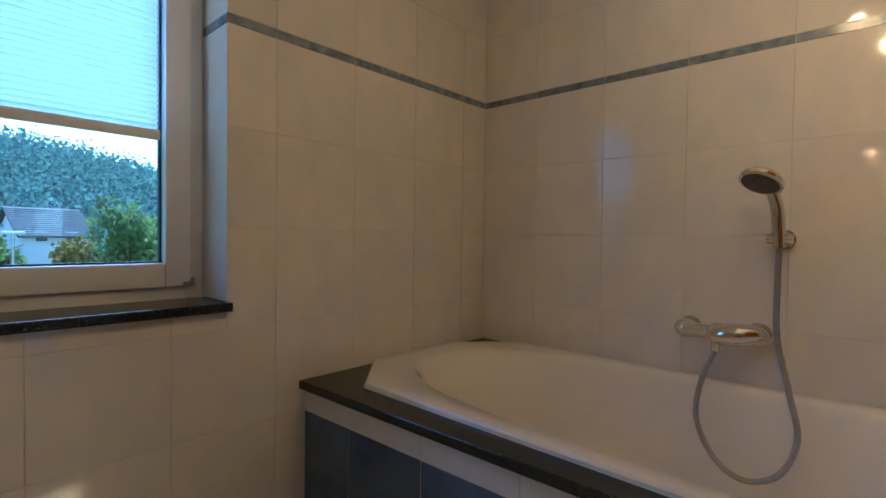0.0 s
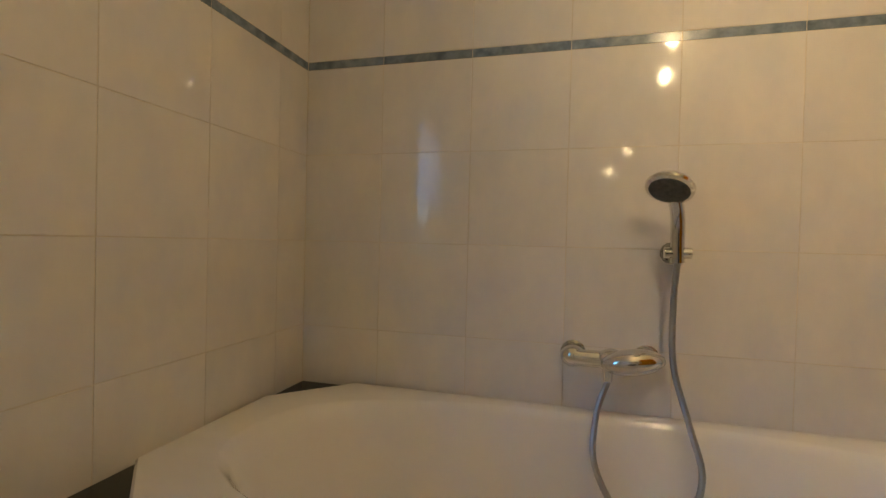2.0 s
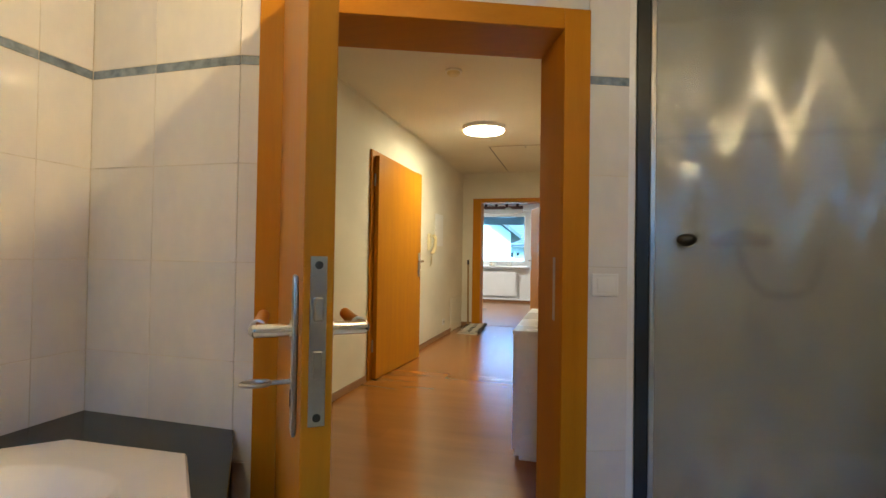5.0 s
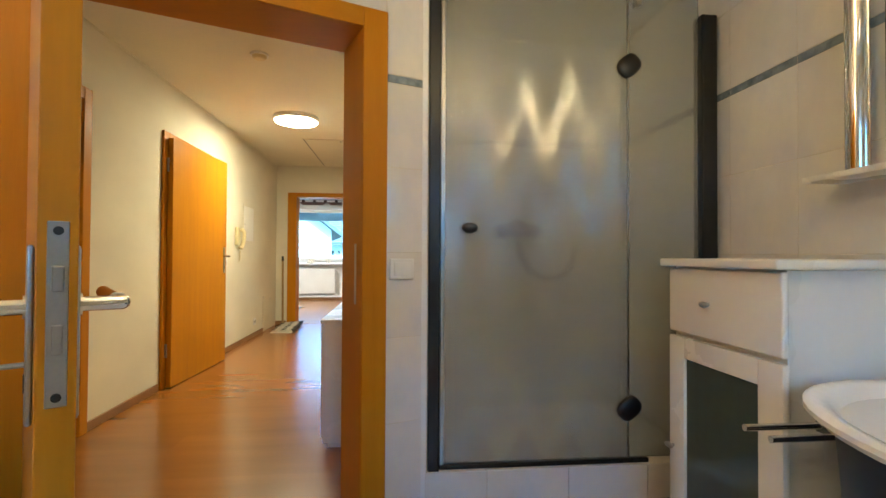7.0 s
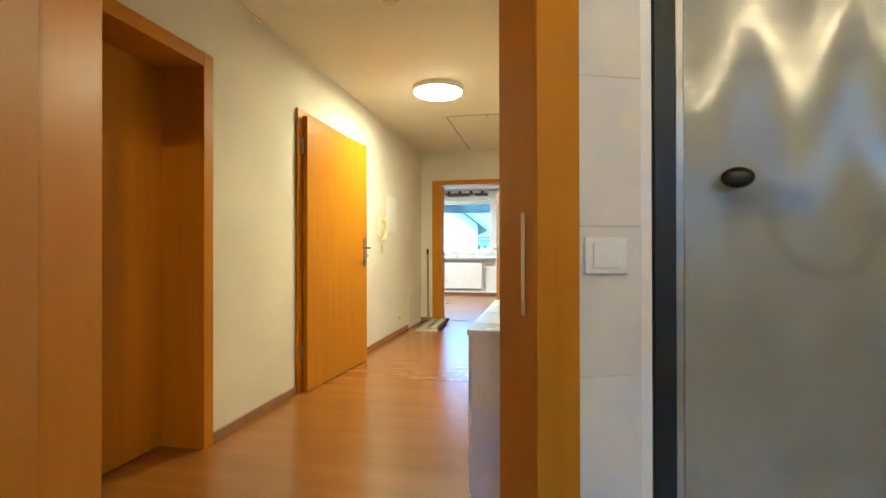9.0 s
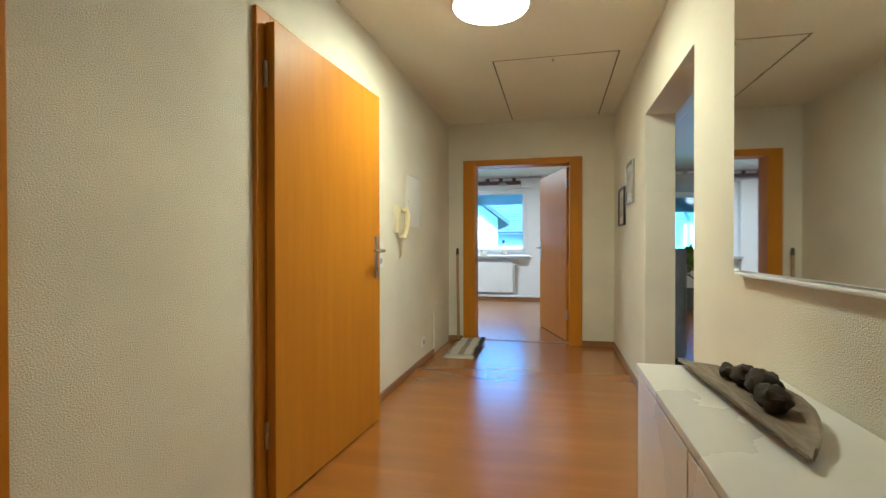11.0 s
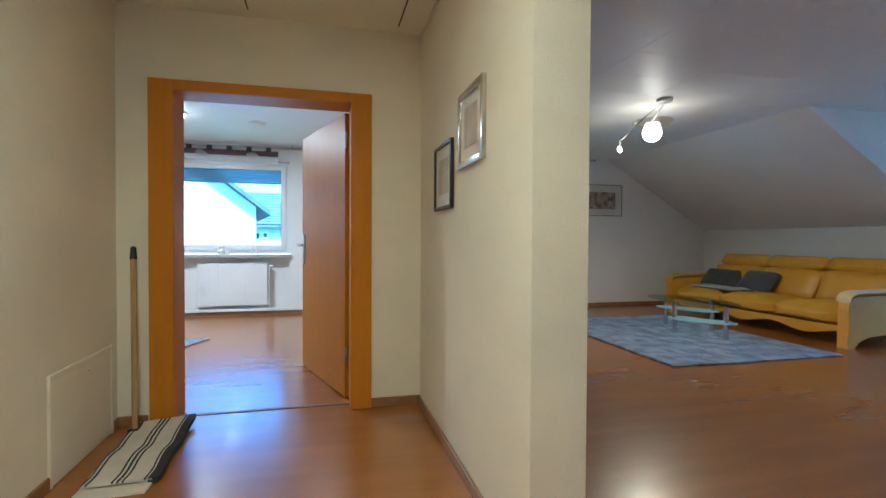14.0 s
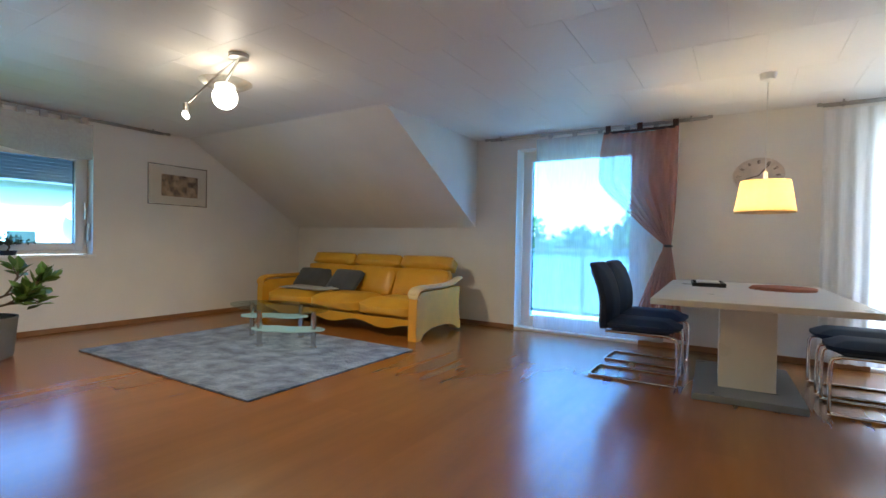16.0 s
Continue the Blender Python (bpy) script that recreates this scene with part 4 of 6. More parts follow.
for i in range(N):
    t = -1 + 2 * i / (N - 1)
    w = 0.075 * (1 - abs(t) ** 2.2) + 0.004
    z = 0.004 + 0.006 * t * t
    h = 0.030 * (1 - abs(t) ** 3) + 0.003
    prof = [(-w, z + h), (-w * 0.75, z + 0.008), (0, z), (w * 0.75, z + 0.008), (w, z + h), (w * 0.86, z + h), (w * 0.65, z + 0.014), (0, z + 0.008), (-w * 0.65, z + 0.014), (-w * 0.86, z + h)]
    prof = [(x - 0.06 * t * t, zz) for x, zz in prof]
    ring = [bm.verts.new((x, t * 0.36, zz + 0.004 * noise.noise((x * 30, t * 8, zz * 30)))) for x, zz in prof]
    if i:
        for k in range(10):
            bm.faces.new((prev[k], prev[(k + 1) % 10], ring[(k + 1) % 10], ring[k]))
    prev = ring
bmesh.ops.recalc_face_normals(bm, faces=bm.faces)
part("bowl", bm, WOODY, dw, "weathered driftwood shell", True)
rnd = random.Random(4)
for k, (x, y, r) in enumerate(((0.02, 0.09, 0.034), (0.025, 0.0, 0.042), (0.0, -0.10, 0.036), (0.01, 0.16, 0.024))):
    bm = ball(B(), (x, y, 0.016 + r * 0.75), r, (0.85, 1.25, 0.8), 3)
    for v in bm.verts:
        v.co += v.normal * 0.012 * noise.noise(v.co * 60) if v.normal.length else Vector()
    part("cone", bm, CONE, dw, "dark dried cone", True)

hm = thing("wall_mirror", "tall frameless hall mirror above the shoe cabinet", "mirror")
part("glass", box(B(), (1.800, 0.95, 1.015), (1.812, 2.055, 1.95), 0.003, 1), MIRROR, hm)
part("back_board", box(B(), (1.812, 0.96, 1.0), (1.829, 2.05, 1.94), 0.002, 1), WHITE_LACQUER, hm)
part("lip", box(B(), (1.798, 0.95, 0.998), (1.829, 2.06, 1.012), 0.006, 2), WHITE_LACQUER, hm, "white lower shelf edge")

ic = thing("intercom", "cream door intercom handset hanging on the wall", "intercom")
part("base", box(B(), (0.001, 3.735, 1.20), (0.035, 3.815, 1.41), 0.008, 3), CREAM_PLASTIC, ic, "", True)
part("cradle", box(B(), (0.001, 3.815, 1.25), (0.022, 3.87, 1.36), 0.005, 2), CREAM_PLASTIC, ic)
bm = tube(B(), smooth_line([(0.055, 3.875, 1.415), (0.075, 3.89, 1.36), (0.072, 3.90, 1.27), (0.06, 3.885, 1.18), (0.05, 3.85, 1.115)], 6), 0.022, 10)
ball(bm, (0.05, 3.875, 1.40), 0.028)
ball(bm, (0.045, 3.86, 1.13), 0.03, (1, 1, 0.8))
for v in bm.verts:
    v.co.y = 3.835 + (v.co.y - 3.875) * 0.75
    v.co.z = 1.275 + (v.co.z - 1.265) * 0.78
part("handset", bm, CREAM_PLASTIC, ic, "", True)
coil = [(0.03 + 0.008 * math.cos(k * 1.1), 3.835 + 0.008 * math.sin(k * 1.1), 1.13 - 0.0022 * k) for k in range(46)]
part("cord", tube(B(), coil + [(0.012, 3.83, 1.0)], 0.0035, 6), CREAM_PLASTIC, ic, "coiled cord", True)

m_h, _ = frame_of((0, -0.6), (0, HY))
wall_plate("light_switch", "white light switch beside the entrance door", m_h, 3.42 + 0.6, 1.085, 0.11, 0.088)
wall_plate("wall_socket", "white socket under the light switch", m_h, 3.42 + 0.6, 0.993, 0.11, 0.088, socket=True)
wall_plate("wall_socket", "white socket low on the hall wall", m_h, 4.545 + 0.6, 0.20, 0.10, 0.088, socket=True)

mb = thing("meter_cabinet", "white painted meter cabinet door in the wall", "cabinet")
bm = B()
for lo, hi in (((0.001, 4.03, 1.235), (0.007, 4.055, 1.725)), ((0.001, 4.465, 1.235), (0.007, 4.49, 1.725)), ((0.001, 4.055, 1.70), (0.007, 4.465, 1.725)), ((0.001, 4.055, 1.235), (0.007, 4.465, 1.26))):
    box(bm, lo, hi, 0.002, 1)
part("frame", bm, PLASTER, mb)
part("door", box(B(), (0.001, 4.06, 1.265), (0.006, 4.46, 1.695), 0.002, 1), PLASTER_LIVING, mb)
part("lock", rod(B(), (0.008, 4.08, 1.47), (0.012, 4.08, 1.47), 0.008), STEEL, mb)
ap = thing("access_panel", "plaster-coloured access panel low on the hall wall", "panel")
part("panel", box(B(), (0.001, 4.965, 0.004), (0.012, 5.575, 0.485), 0.003, 1), PLASTER, ap)
bm = B()
for lo, hi in (((0.001, 4.94, 0.0), (0.015, 4.964, 0.508)), ((0.001, 5.576, 0.0), (0.015, 5.60, 0.508)), ((0.001, 4.964, 0.486), (0.015, 5.576, 0.508))):
    box(bm, lo, hi, 0.003, 1)
part("frame", bm, PLASTER, ap)
part("knob", rod(B(), (0.012, 5.30, 0.44), (0.019, 5.30, 0.44), 0.007), STEEL, ap)

STICK = mat("broom_stick", (0.42, 0.27, 0.12), 0.6, 0, 0.1, 5, 40, 0.05, (8, 8, 1))
br = thing("broom", "wooden broom stick with black cap leaning in the corner", "broom")
part("stick", rod(B(), (0.15, 5.52, 0.03), (0.125, 5.585, 1.02), 0.016), STICK, br, "", True)
bm = rod(B(), (0.1255, 5.5845, 1.00), (0.124, 5.588, 1.055), 0.020, 0.015)
ball(bm, (0.1235, 5.589, 1.06), 0.016)
part("cap", bm, BLACK, br, "black plastic cap", True)
part("head", box(B(), (0.115, 5.50, 0.0), (0.17, 5.61, 0.045), 0.01, 2), BLACK, br)

MAT_W = mat("mat_white", (0.62, 0.58, 0.50), 0.95, 0, 0.08, 8, 120, 0.5)
MAT_B = mat("mat_dark", (0.03, 0.03, 0.035), 0.95, 0, 0.2, 8, 120, 0.5)
fm_ = thing("floor_mat", "cream floor mat with dark stripes curled at one end", "mat")


def mat_sheet(x0, x1, lift, y0=4.88, y1=5.62, thick=0.010):
    """A strip of the folded mat, wavy and curled up at its far end."""
    bm = B()
    rowsv = []
    for k in range(19):
        t = k / 18
        y = y0 + (y1 - y0) * t
        row = []
        for x, dz in ((x0, 0), (x1, 0), (x1, -thick), (x0, -thick)):
            wave = 0.006 * math.sin(t * 9 + 3) + 0.004 * math.sin(t * 23 + 5)
            curl = 0.03 * max(0.0, (t - 0.7) / 0.3) ** 1.6 * (0.4 + 2.0 * max(0.0, x - 0.15))
            row.append(bm.verts.new((x - 0.02 * t + 0.006 * math.sin(t * 14), y + 0.06 * (x - 0.15), lift + max(0.0, wave) + curl + dz)))
        rowsv.append(row)
    for a, b in zip(rowsv, rowsv[1:]):
        for i in range(4):
            bm.faces.new((a[i], a[(i + 1) % 4], b[(i + 1) % 4], b[i]))
    bm.faces.new(rowsv[0])
    bm.faces.new(rowsv[-1][::-1])
    bmesh.ops.recalc_face_normals(bm, faces=bm.faces)
    return bm


part("lower_layer", mat_sheet(0.14, 0.425, 0.011, 4.80, 5.60, 0.011), MAT_W, fm_)
part("sheet", mat_sheet(0.15, 0.43, 0.030), MAT_W, fm_)
for x, w in ((0.150, 0.007), (0.168, 0.008), (0.268, 0.008), (0.288, 0.010), (0.310, 0.008), (0.397, 0.007)):
    part("stripe", mat_sheet(x, x + w, 0.0325), MAT_B, fm_)
part("dark_border", mat_sheet(0.412, 0.452, 0.0325, thick=0.028), MAT_B, fm_, "dark border folded over the edge")

SILVER = mat("silver_frame", (0.55, 0.54, 0.50), 0.25, 0.8, 0.08, 6, 50, 0.02)


def picture(name, label, m, a, b, z0, z1, border, frame_material, mount, art, art_box, depth=0.022):
    ob = thing(name, label, "picture")
    bm = B()
    for lo, hi in (((a, -depth, z0), (a + border, -0.001, z1)), ((b - border, -depth, z0), (b, -0.001, z1)), ((a + border, -depth, z0), (b - border, -0.001, z0 + border)), ((a + border, -depth, z1 - border), (b - border, -0.001, z1))):
        box(bm, lo, hi, 0.003, 2, m)
    part("frame", bm, frame_material, ob, "", True)
    part("mount", box(B(), (a + border, -depth + 0.012, z0 + border), (b - border, -0.002, z1 - border), m=m), mount, ob)
    x0, x1, y0, y1 = art_box
    part("print", box(B(), (x0, -depth + 0.010, y0), (x1, -depth + 0.0118, y1), m=m), art, ob)
    pane = part("glass", box(B(), (a + border, -depth + 0.006, z0 + border), (b - border, -depth + 0.0075, z1 - border), m=m), glass("picture_glass", (1, 1, 1), 0.02, 0.93), ob)
    pane.visible_shadow = False
    return ob


PAPER = mat("mount_paper", (0.72, 0.69, 0.63), 0.8, 0, 0.03, 4, 60, 0.02)
SKETCH = mat("pale_sketch", (0.60, 0.55, 0.48), 0.8, 0, 0.1, 14, 60, 0.0, second=(0.40, 0.36, 0.31))
BLOTCH = mat("brown_print", (0.52, 0.37, 0.24), 0.6, 0, 0.3, 13, 40, 0.0, second=(0.10, 0.06, 0.045), sharp=0.10)
m_r, _ = frame_of((HX, HY), (HX, 0.20))
picture("picture", "small print in a thin black frame", m_r, HY - 5.20, HY - 4.83, 1.285, 1.64, 0.018, BLACK, PAPER, SKETCH, (HY - 5.12, HY - 4.91, 1.37, 1.56))
picture("picture", "small print in a silver frame", m_r, HY - 4.70, HY - 4.335, 1.455, 1.80, 0.028, SILVER, PAPER, SKETCH, (HY - 4.62, HY - 4.42, 1.54, 1.72))

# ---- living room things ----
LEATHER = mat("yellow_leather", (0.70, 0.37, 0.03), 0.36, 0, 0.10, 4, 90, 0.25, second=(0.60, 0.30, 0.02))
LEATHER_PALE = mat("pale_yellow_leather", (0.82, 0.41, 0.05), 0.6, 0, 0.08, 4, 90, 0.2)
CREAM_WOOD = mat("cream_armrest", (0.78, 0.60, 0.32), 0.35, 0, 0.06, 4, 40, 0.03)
GREY_CLOTH = mat("grey_cushion_cloth", (0.075, 0.08, 0.085), 0.95, 0, 0.15, 9, 160, 0.4, sheen=0.2)
PALE_CLOTH = mat("pale_blanket", (0.42, 0.42, 0.41), 0.95, 0, 0.12, 9, 140, 0.4)
RUG = mat("blue_grey_rug_pile", (0.33, 0.41, 0.52), 0.95, 0, 0.45, 5.0, 34, 1.0, (1.3, 1.0, 1), second=(0.10, 0.14, 0.21), sharp=0.06, dist=0.025, sheen=0.25)
NAVY_CLOTH = mat("navy_velvet", (0.008, 0.024, 0.062), 0.75, 0, 0.2, 7, 160, 0.2)
TABLE_WHITE = mat("cream_lacquer", (0.74, 0.70, 0.62), 0.3, 0, 0.03, 3, 50, 0.01)
GREY_STONE = mat("grey_base_lacquer", (0.16, 0.18, 0.20), 0.3, 0, 0.1, 5, 60, 0.02)
SLATE = mat("slate_grey_front", (0.46, 0.54, 0.57), 0.5, 0, 0.25, 2.5, 30, 0.06, (1, 1, 0.5))
ORANGE = mat("terracotta_mat", (0.45, 0.15, 0.07), 0.9, 0, 0.15, 10, 140, 0.4)
CONCRETE = mat("grey_pot", (0.17, 0.18, 0.175), 0.75, 0, 0.12, 5, 70, 0.2)
SOIL = mat("potting_soil", (0.03, 0.02, 0.013), 1.0, 0, 0.4, 20, 90, 0.8)
LEAF = mat("jade_leaf", (0.22, 0.35, 0.08), 0.35, 0, 0.2, 12, 60, 0.05, second=(0.14, 0.25, 0.045), rand=0.35)
BARK = mat("plant_bark", (0.17, 0.12, 0.075), 0.85, 0, 0.25, 14, 80, 0.6)
CURTAIN = sheer("brown_sheer", (0.46, 0.17, 0.13), 0.30)
VALANCE = sheer("white_voile", (0.85, 0.85, 0.84), 0.62)
DARK_BAND = mat("dark_band", (0.06, 0.035, 0.035), 0.9, 0, 0.1, 9, 120, 0.3)
SHUTTER = mat("grey_shutter", (0.30, 0.32, 0.33), 0.5, 0, 0.06, 4, 50, 0.02)
SHADE = sheer("lamp_shade_cloth", (0.76, 0.62, 0.42), 0.02)
CLEAR = glass("table_glass", (0.80, 0.90, 0.90), 0.0, 0.80)
AQUA = sheer("frosted_aqua_glass", (0.50, 0.74, 0.78), 0.25)

rug = thing("rug", "mottled blue-grey pile rug lying on the laminate", "rug")
bm = box(B(), (4.205, 6.075, 0.0), (6.14, 8.645, 0.016), 0.006, 2)
part("carpet", bm, RUG, rug)


def padded(bm, lo, hi, puff, r=0.035):
    """Upholstered block with soft edges and a bulging top."""
    made = B()
    box(made, lo, hi)
    bmesh.ops.subdivide_edges(made, edges=made.edges, cuts=7, use_grid_fill=True)
    c = [(a + b) / 2 for a, b in zip(lo, hi)]
    h = [(b - a) / 2 for a, b in zip(lo, hi)]
    for v in made.verts:
        q = [(v.co[i] - c[i]) / h[i] for i in range(3)]
        for i in range(3):
            o = [q[j] for j in range(3) if j != i]
            f = 1 - max(abs(o[0]), abs(o[1])) ** 3
            edge = max(abs(o[0]), abs(o[1])) ** 8
            v.co[i] = c[i] + q[i] * (h[i] - r * 0.6 * edge + puff[i] * f * (1 if abs(q[i]) > 0.99 else 0))
    me = bpy.data.meshes.new("tmp")
    made.to_mesh(me)
    made.free()
    bm.from_mesh(me)
    bpy.data.meshes.remove(me)
    return bm


# sofa: its own x runs along the wall, y from front to back
sofa = thing("sofa", "yellow leather three-seat sofa with pale curved arms", "sofa", (7.05, 7.655, 0), -90)
SW, SF = 1.26, -0.52
for k in range(3):
    x0 = -SW + 0.0 + k * (2 * SW / 3)
    x1 = x0 + 2 * SW / 3 - 0.008
    part("seat_cushion", padded(B(), (x0, SF, 0.20), (x1, 0.20, 0.405), (0, 0.03, 0.035), 0.07), LEATHER, sofa, "", True)
    bm = padded(B(), (x0 + 0.01, -0.09, 0.0), (x1 - 0.004, 0.09, 0.42), (0, 0.03, 0.0), 0.035)
    bm.transform(Matrix.Translation((0, 0.22, 0.36)) @ Euler((radians(-24), 0, 0)).to_matrix().to_4x4())
    part("back_cushion", bm, LEATHER, sofa, "", True)
    bm = padded(B(), (x0 + 0.005, -0.10, 0.0), (x1 - 0.002, 0.10, 0.185), (0, 0.02, 0.01), 0.03)
    bm.transform(Matrix.Translation((0, 0.42, 0.735)) @ Euler((radians(-32), 0, 0)).to_matrix().to_4x4())
    part("headrest", bm, LEATHER, sofa, "", True)
bm = B()
for i in range(25):
    x = -SW + 2 * SW * i / 24
    z = 0.13 + 0.035 * math.cos(6 * math.pi * i / 24)
    row = [bm.verts.new((x, y, zz)) for y, zz in ((SF + 0.02, z), (SF + 0.02, 0.22), (SF + 0.06, 0.22), (SF + 0.06, z))]
    if i:
        for k in range(4):
            bm.faces.new((prev[k], prev[(k + 1) % 4], row[(k + 1) % 4], row[k]))
    prev = row
bmesh.ops.recalc_face_normals(bm, faces=bm.faces)
part("front_rail", bm, LEATHER, sofa, "", True)
part("back_frame", box(B(), (-SW, 0.30, 0.12), (SW, 0.36, 0.75), 0.02, 2, Matrix.Translation((0, 0.0, 0)) @ Matrix.Shear("XZ", 4, (0.0, 0.0))), LEATHER, sofa)
for side in (-1, 1):
    x0, x1 = (SW + 0.0, SW + 0.11) if side > 0 else (-SW - 0.11, -SW)
    prof = [(-0.56, 0.0), (-0.47, 0.0), (-0.40, 0.07), (-0.25, 0.115), (-0.05, 0.125), (0.15, 0.115), (0.28, 0.08), (0.36, 0.03), (0.42, 0.03), (0.415, 0.12), (0.385, 0.25), (0.375, 0.38), (0.41, 0.56), (0.20, 0.56), (-0.20, 0.545), (-0.46, 0.54), (-0.54, 0.50), (-0.555, 0.42)]
    bm = B()
    a = [bm.verts.new((x0, y, z)) for y, z in prof]
    b = [bm.verts.new((x1, y, z)) for y, z in prof]
    bm.faces.new(a)
    bm.faces.new(b[::-1])
    for i in range(len(prof)):
        j = (i + 1) % len(prof)
        bm.faces.new((a[i], b[i], b[j], a[j]))
    bmesh.ops.recalc_face_normals(bm, faces=bm.faces)
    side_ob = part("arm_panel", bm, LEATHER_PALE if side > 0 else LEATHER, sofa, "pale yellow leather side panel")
    bm = B()
    line = smooth_line([(0, -0.50, 0.455), (0, -0.555, 0.50), (0, -0.52, 0.56), (0, -0.40, 0.585), (0, -0.10, 0.585), (0, 0.20, 0.595), (0, 0.40, 0.645), (0, 0.47, 0.665)], 5)
    prev = None
    for i, p in enumerate(line):
        t = i / (len(line) - 1)
        w, h = 0.055 + 0.03 * math.sin(math.pi * min(1, t * 1.1)), 0.014 + 0.014 * math.sin(math.pi * t)
        c = (x0 + x1) / 2
        ring = [bm.verts.new((c + w * math.cos(q), p.y, p.z + h * math.sin(q))) for q in [k * math.pi / 6 for k in range(12)]]
        if prev:
            for k in range(12):
                bm.faces.new((prev[k], prev[(k + 1) % 12], ring[(k + 1) % 12], ring[k]))
        prev = ring
    bmesh.ops.recalc_face_normals(bm, faces=bm.faces)
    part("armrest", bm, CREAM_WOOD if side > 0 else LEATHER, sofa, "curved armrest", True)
for k, (x, y, z, tilt, turn) in enumerate(((-0.95, 0.02, 0.41, -42, 10), (-0.36, 0.0, 0.41, -40, -10))):
    bm = padded(B(), (-0.31, -0.05, 0.0), (0.31, 0.05, 0.36), (0.0, 0.045, 0.0), 0.03)
    bm.transform(Euler((radians(tilt), 0, radians(turn))).to_matrix().to_4x4())
    ob = single("cushion", bm, GREY_CLOTH, "dark grey cushion leaning on the yellow sofa", "cushion", smooth=True, group="cushions on the sofa")
    ob.matrix_basis = sofa.matrix_basis @ Matrix.Translation((x, y, z))
bm = padded(B(), (-0.45, -0.17, 0.0), (0.42, 0.12, 0.035), (0, 0, 0.008), 0.02)
for v in bm.verts:
    v.co.z += 0.012 * noise.noise(v.co * 7)
ob = single("blanket", bm, PALE_CLOTH, "folded pale grey blanket on the sofa seat", "blanket", smooth=True)
ob.matrix_basis = sofa.matrix_basis @ Matrix.Translation((-0.66, -0.22, 0.432)) @ pose(0, 0, 0, 0, 0, 4)

# glass coffee table
ct = thing("coffee_table", "oval glass coffee table with frosted shelves and chrome legs", "coffee table", (5.59, 7.425, 0.016), 0)


def kidney(bm, rx, ry, z0, z1, dent, turn=0.0, dx=0.0, dy=0.0):
    """Glass plate with a waist pressed into one long side."""
    prof = []
    for k in range(56):
        a = 2 * math.pi * k / 56
        r = 1 - dent * math.exp(-((a - 1.5 * math.pi) / 0.5) ** 2)
        x, y = rx * math.cos(a) * (1 + 0.10 * math.sin(a)), ry * math.sin(a) * r
        prof.append((dx + x * math.cos(turn) - y * math.sin(turn), dy + x * math.sin(turn) + y * math.cos(turn)))
    return prism(bm, prof, z0, z1)


for nm, rx, ry, z0, dent, material, turn, dx, dy in (
        ("glass_top", 0.66, 0.37, 0.372, 0.0, CLEAR, radians(88), 0.0, 0.02),
        ("shelf", 0.38, 0.19, 0.235, 0.45, AQUA, radians(-62), 0.10, 0.24),
        ("shelf", 0.38, 0.19, 0.175, 0.45, AQUA, radians(118), -0.10, -0.24)):
    pane = part(nm, kidney(B(), rx, ry, z0, z0 + 0.009, dent, turn, dx, dy), material, ct, "clear glass top" if nm == "glass_top" else "frosted aqua glass shelf")
    pane.visible_shadow = False
for x, y in ((0.02, 0.515), (-0.29, -0.025), (-0.01, -0.505), (0.28, 0.005)):
    bm = rod(B(), (x, y, 0.0), (x, y, 0.372), 0.026, seg=18)
    rod(bm, (x, y, 0.0), (x, y, 0.012), 0.034, seg=18)
    for z in (0.228, 0.168):
        rod(bm, (x, y, z), (x, y, z + 0.007), 0.033, seg=18)
    part("leg", bm, CHROME, ct, "", True)

# potted jade tree
plant = thing("potted_plant", "jade plant with bare branches in a grey round pot", "plant", (3.56, 8.93, 0))
part("pot", lathe(B(), [(0.0, 0.012), (0.225, 0.012), (0.238, 0.03), (0.265, 0.35), (0.272, 0.365), (0.268, 0.375), (0.25, 0.372), (0.245, 0.33), (0.0, 0.33)], 40), CONCRETE, plant, "", True)
part("saucer", lathe(B(), [(0.0, 0.0), (0.215, 0.0), (0.235, 0.02), (0.222, 0.022), (0.20, 0.012), (0.0, 0.011)], 40), CONCRETE, plant, "", True)
part("soil", lathe(B(), [(0.0, 0.35), (0.12, 0.352), (0.243, 0.338), (0.243, 0.331), (0.0, 0.331)], 24), SOIL, plant, "", True)
rnd = random.Random(11)
tips = []


def grow(bm, p, d, r, length, depth):
    q = p + d * length
    mid = (p + q) / 2 + Vector((rnd.uniform(-1, 1), rnd.uniform(-1, 1), rnd.uniform(-0.3, 0.6))) * length * 0.10
    tube(bm, smooth_line([p, mid, q], 3), r, 6, taper=0.7)
    if depth == 0:
        tips.append((q, d))
        return
    for k in range(2 + (rnd.random() > 0.55)):
        nd = (d + Vector((rnd.uniform(-1, 1), rnd.uniform(-1, 1), rnd.uniform(-0.35, 0.55))) * 0.75).normalized()
        grow(bm, q, nd, r * 0.66, length * rnd.uniform(0.62, 0.9), depth - 1)
    if depth < 3:
        tips.append((q, d))


bm = B()
for d, length in (((0.05, 0, 1), 0.20), ):
    grow(bm, Vector((-0.02, 0, 0.34)), Vector(d).normalized(), 0.026, length, 4)
for base, d, length in (((0.0, 0.0, 0.47), (0.95, 0.05, 0.42), 0.20), ((0.0, 0, 0.45), (0.9, -0.35, 0.12), 0.16), ((-0.02, 0, 0.5), (-0.8, 0.2, 0.5), 0.16)):
    grow(bm, Vector(base), Vector(d).normalized(), 0.016, length, 3)
part("trunk", bm, BARK, plant, "", True)
leaf_bm = B()
lv = [(0, 0, 0), (0.017, 0.022, 0.004), (0.021, 0.045, 0.005), (0.0, 0.072, 0.0), (-0.021, 0.045, 0.005), (-0.017, 0.022, 0.004), (0, 0.035, -0.004)]
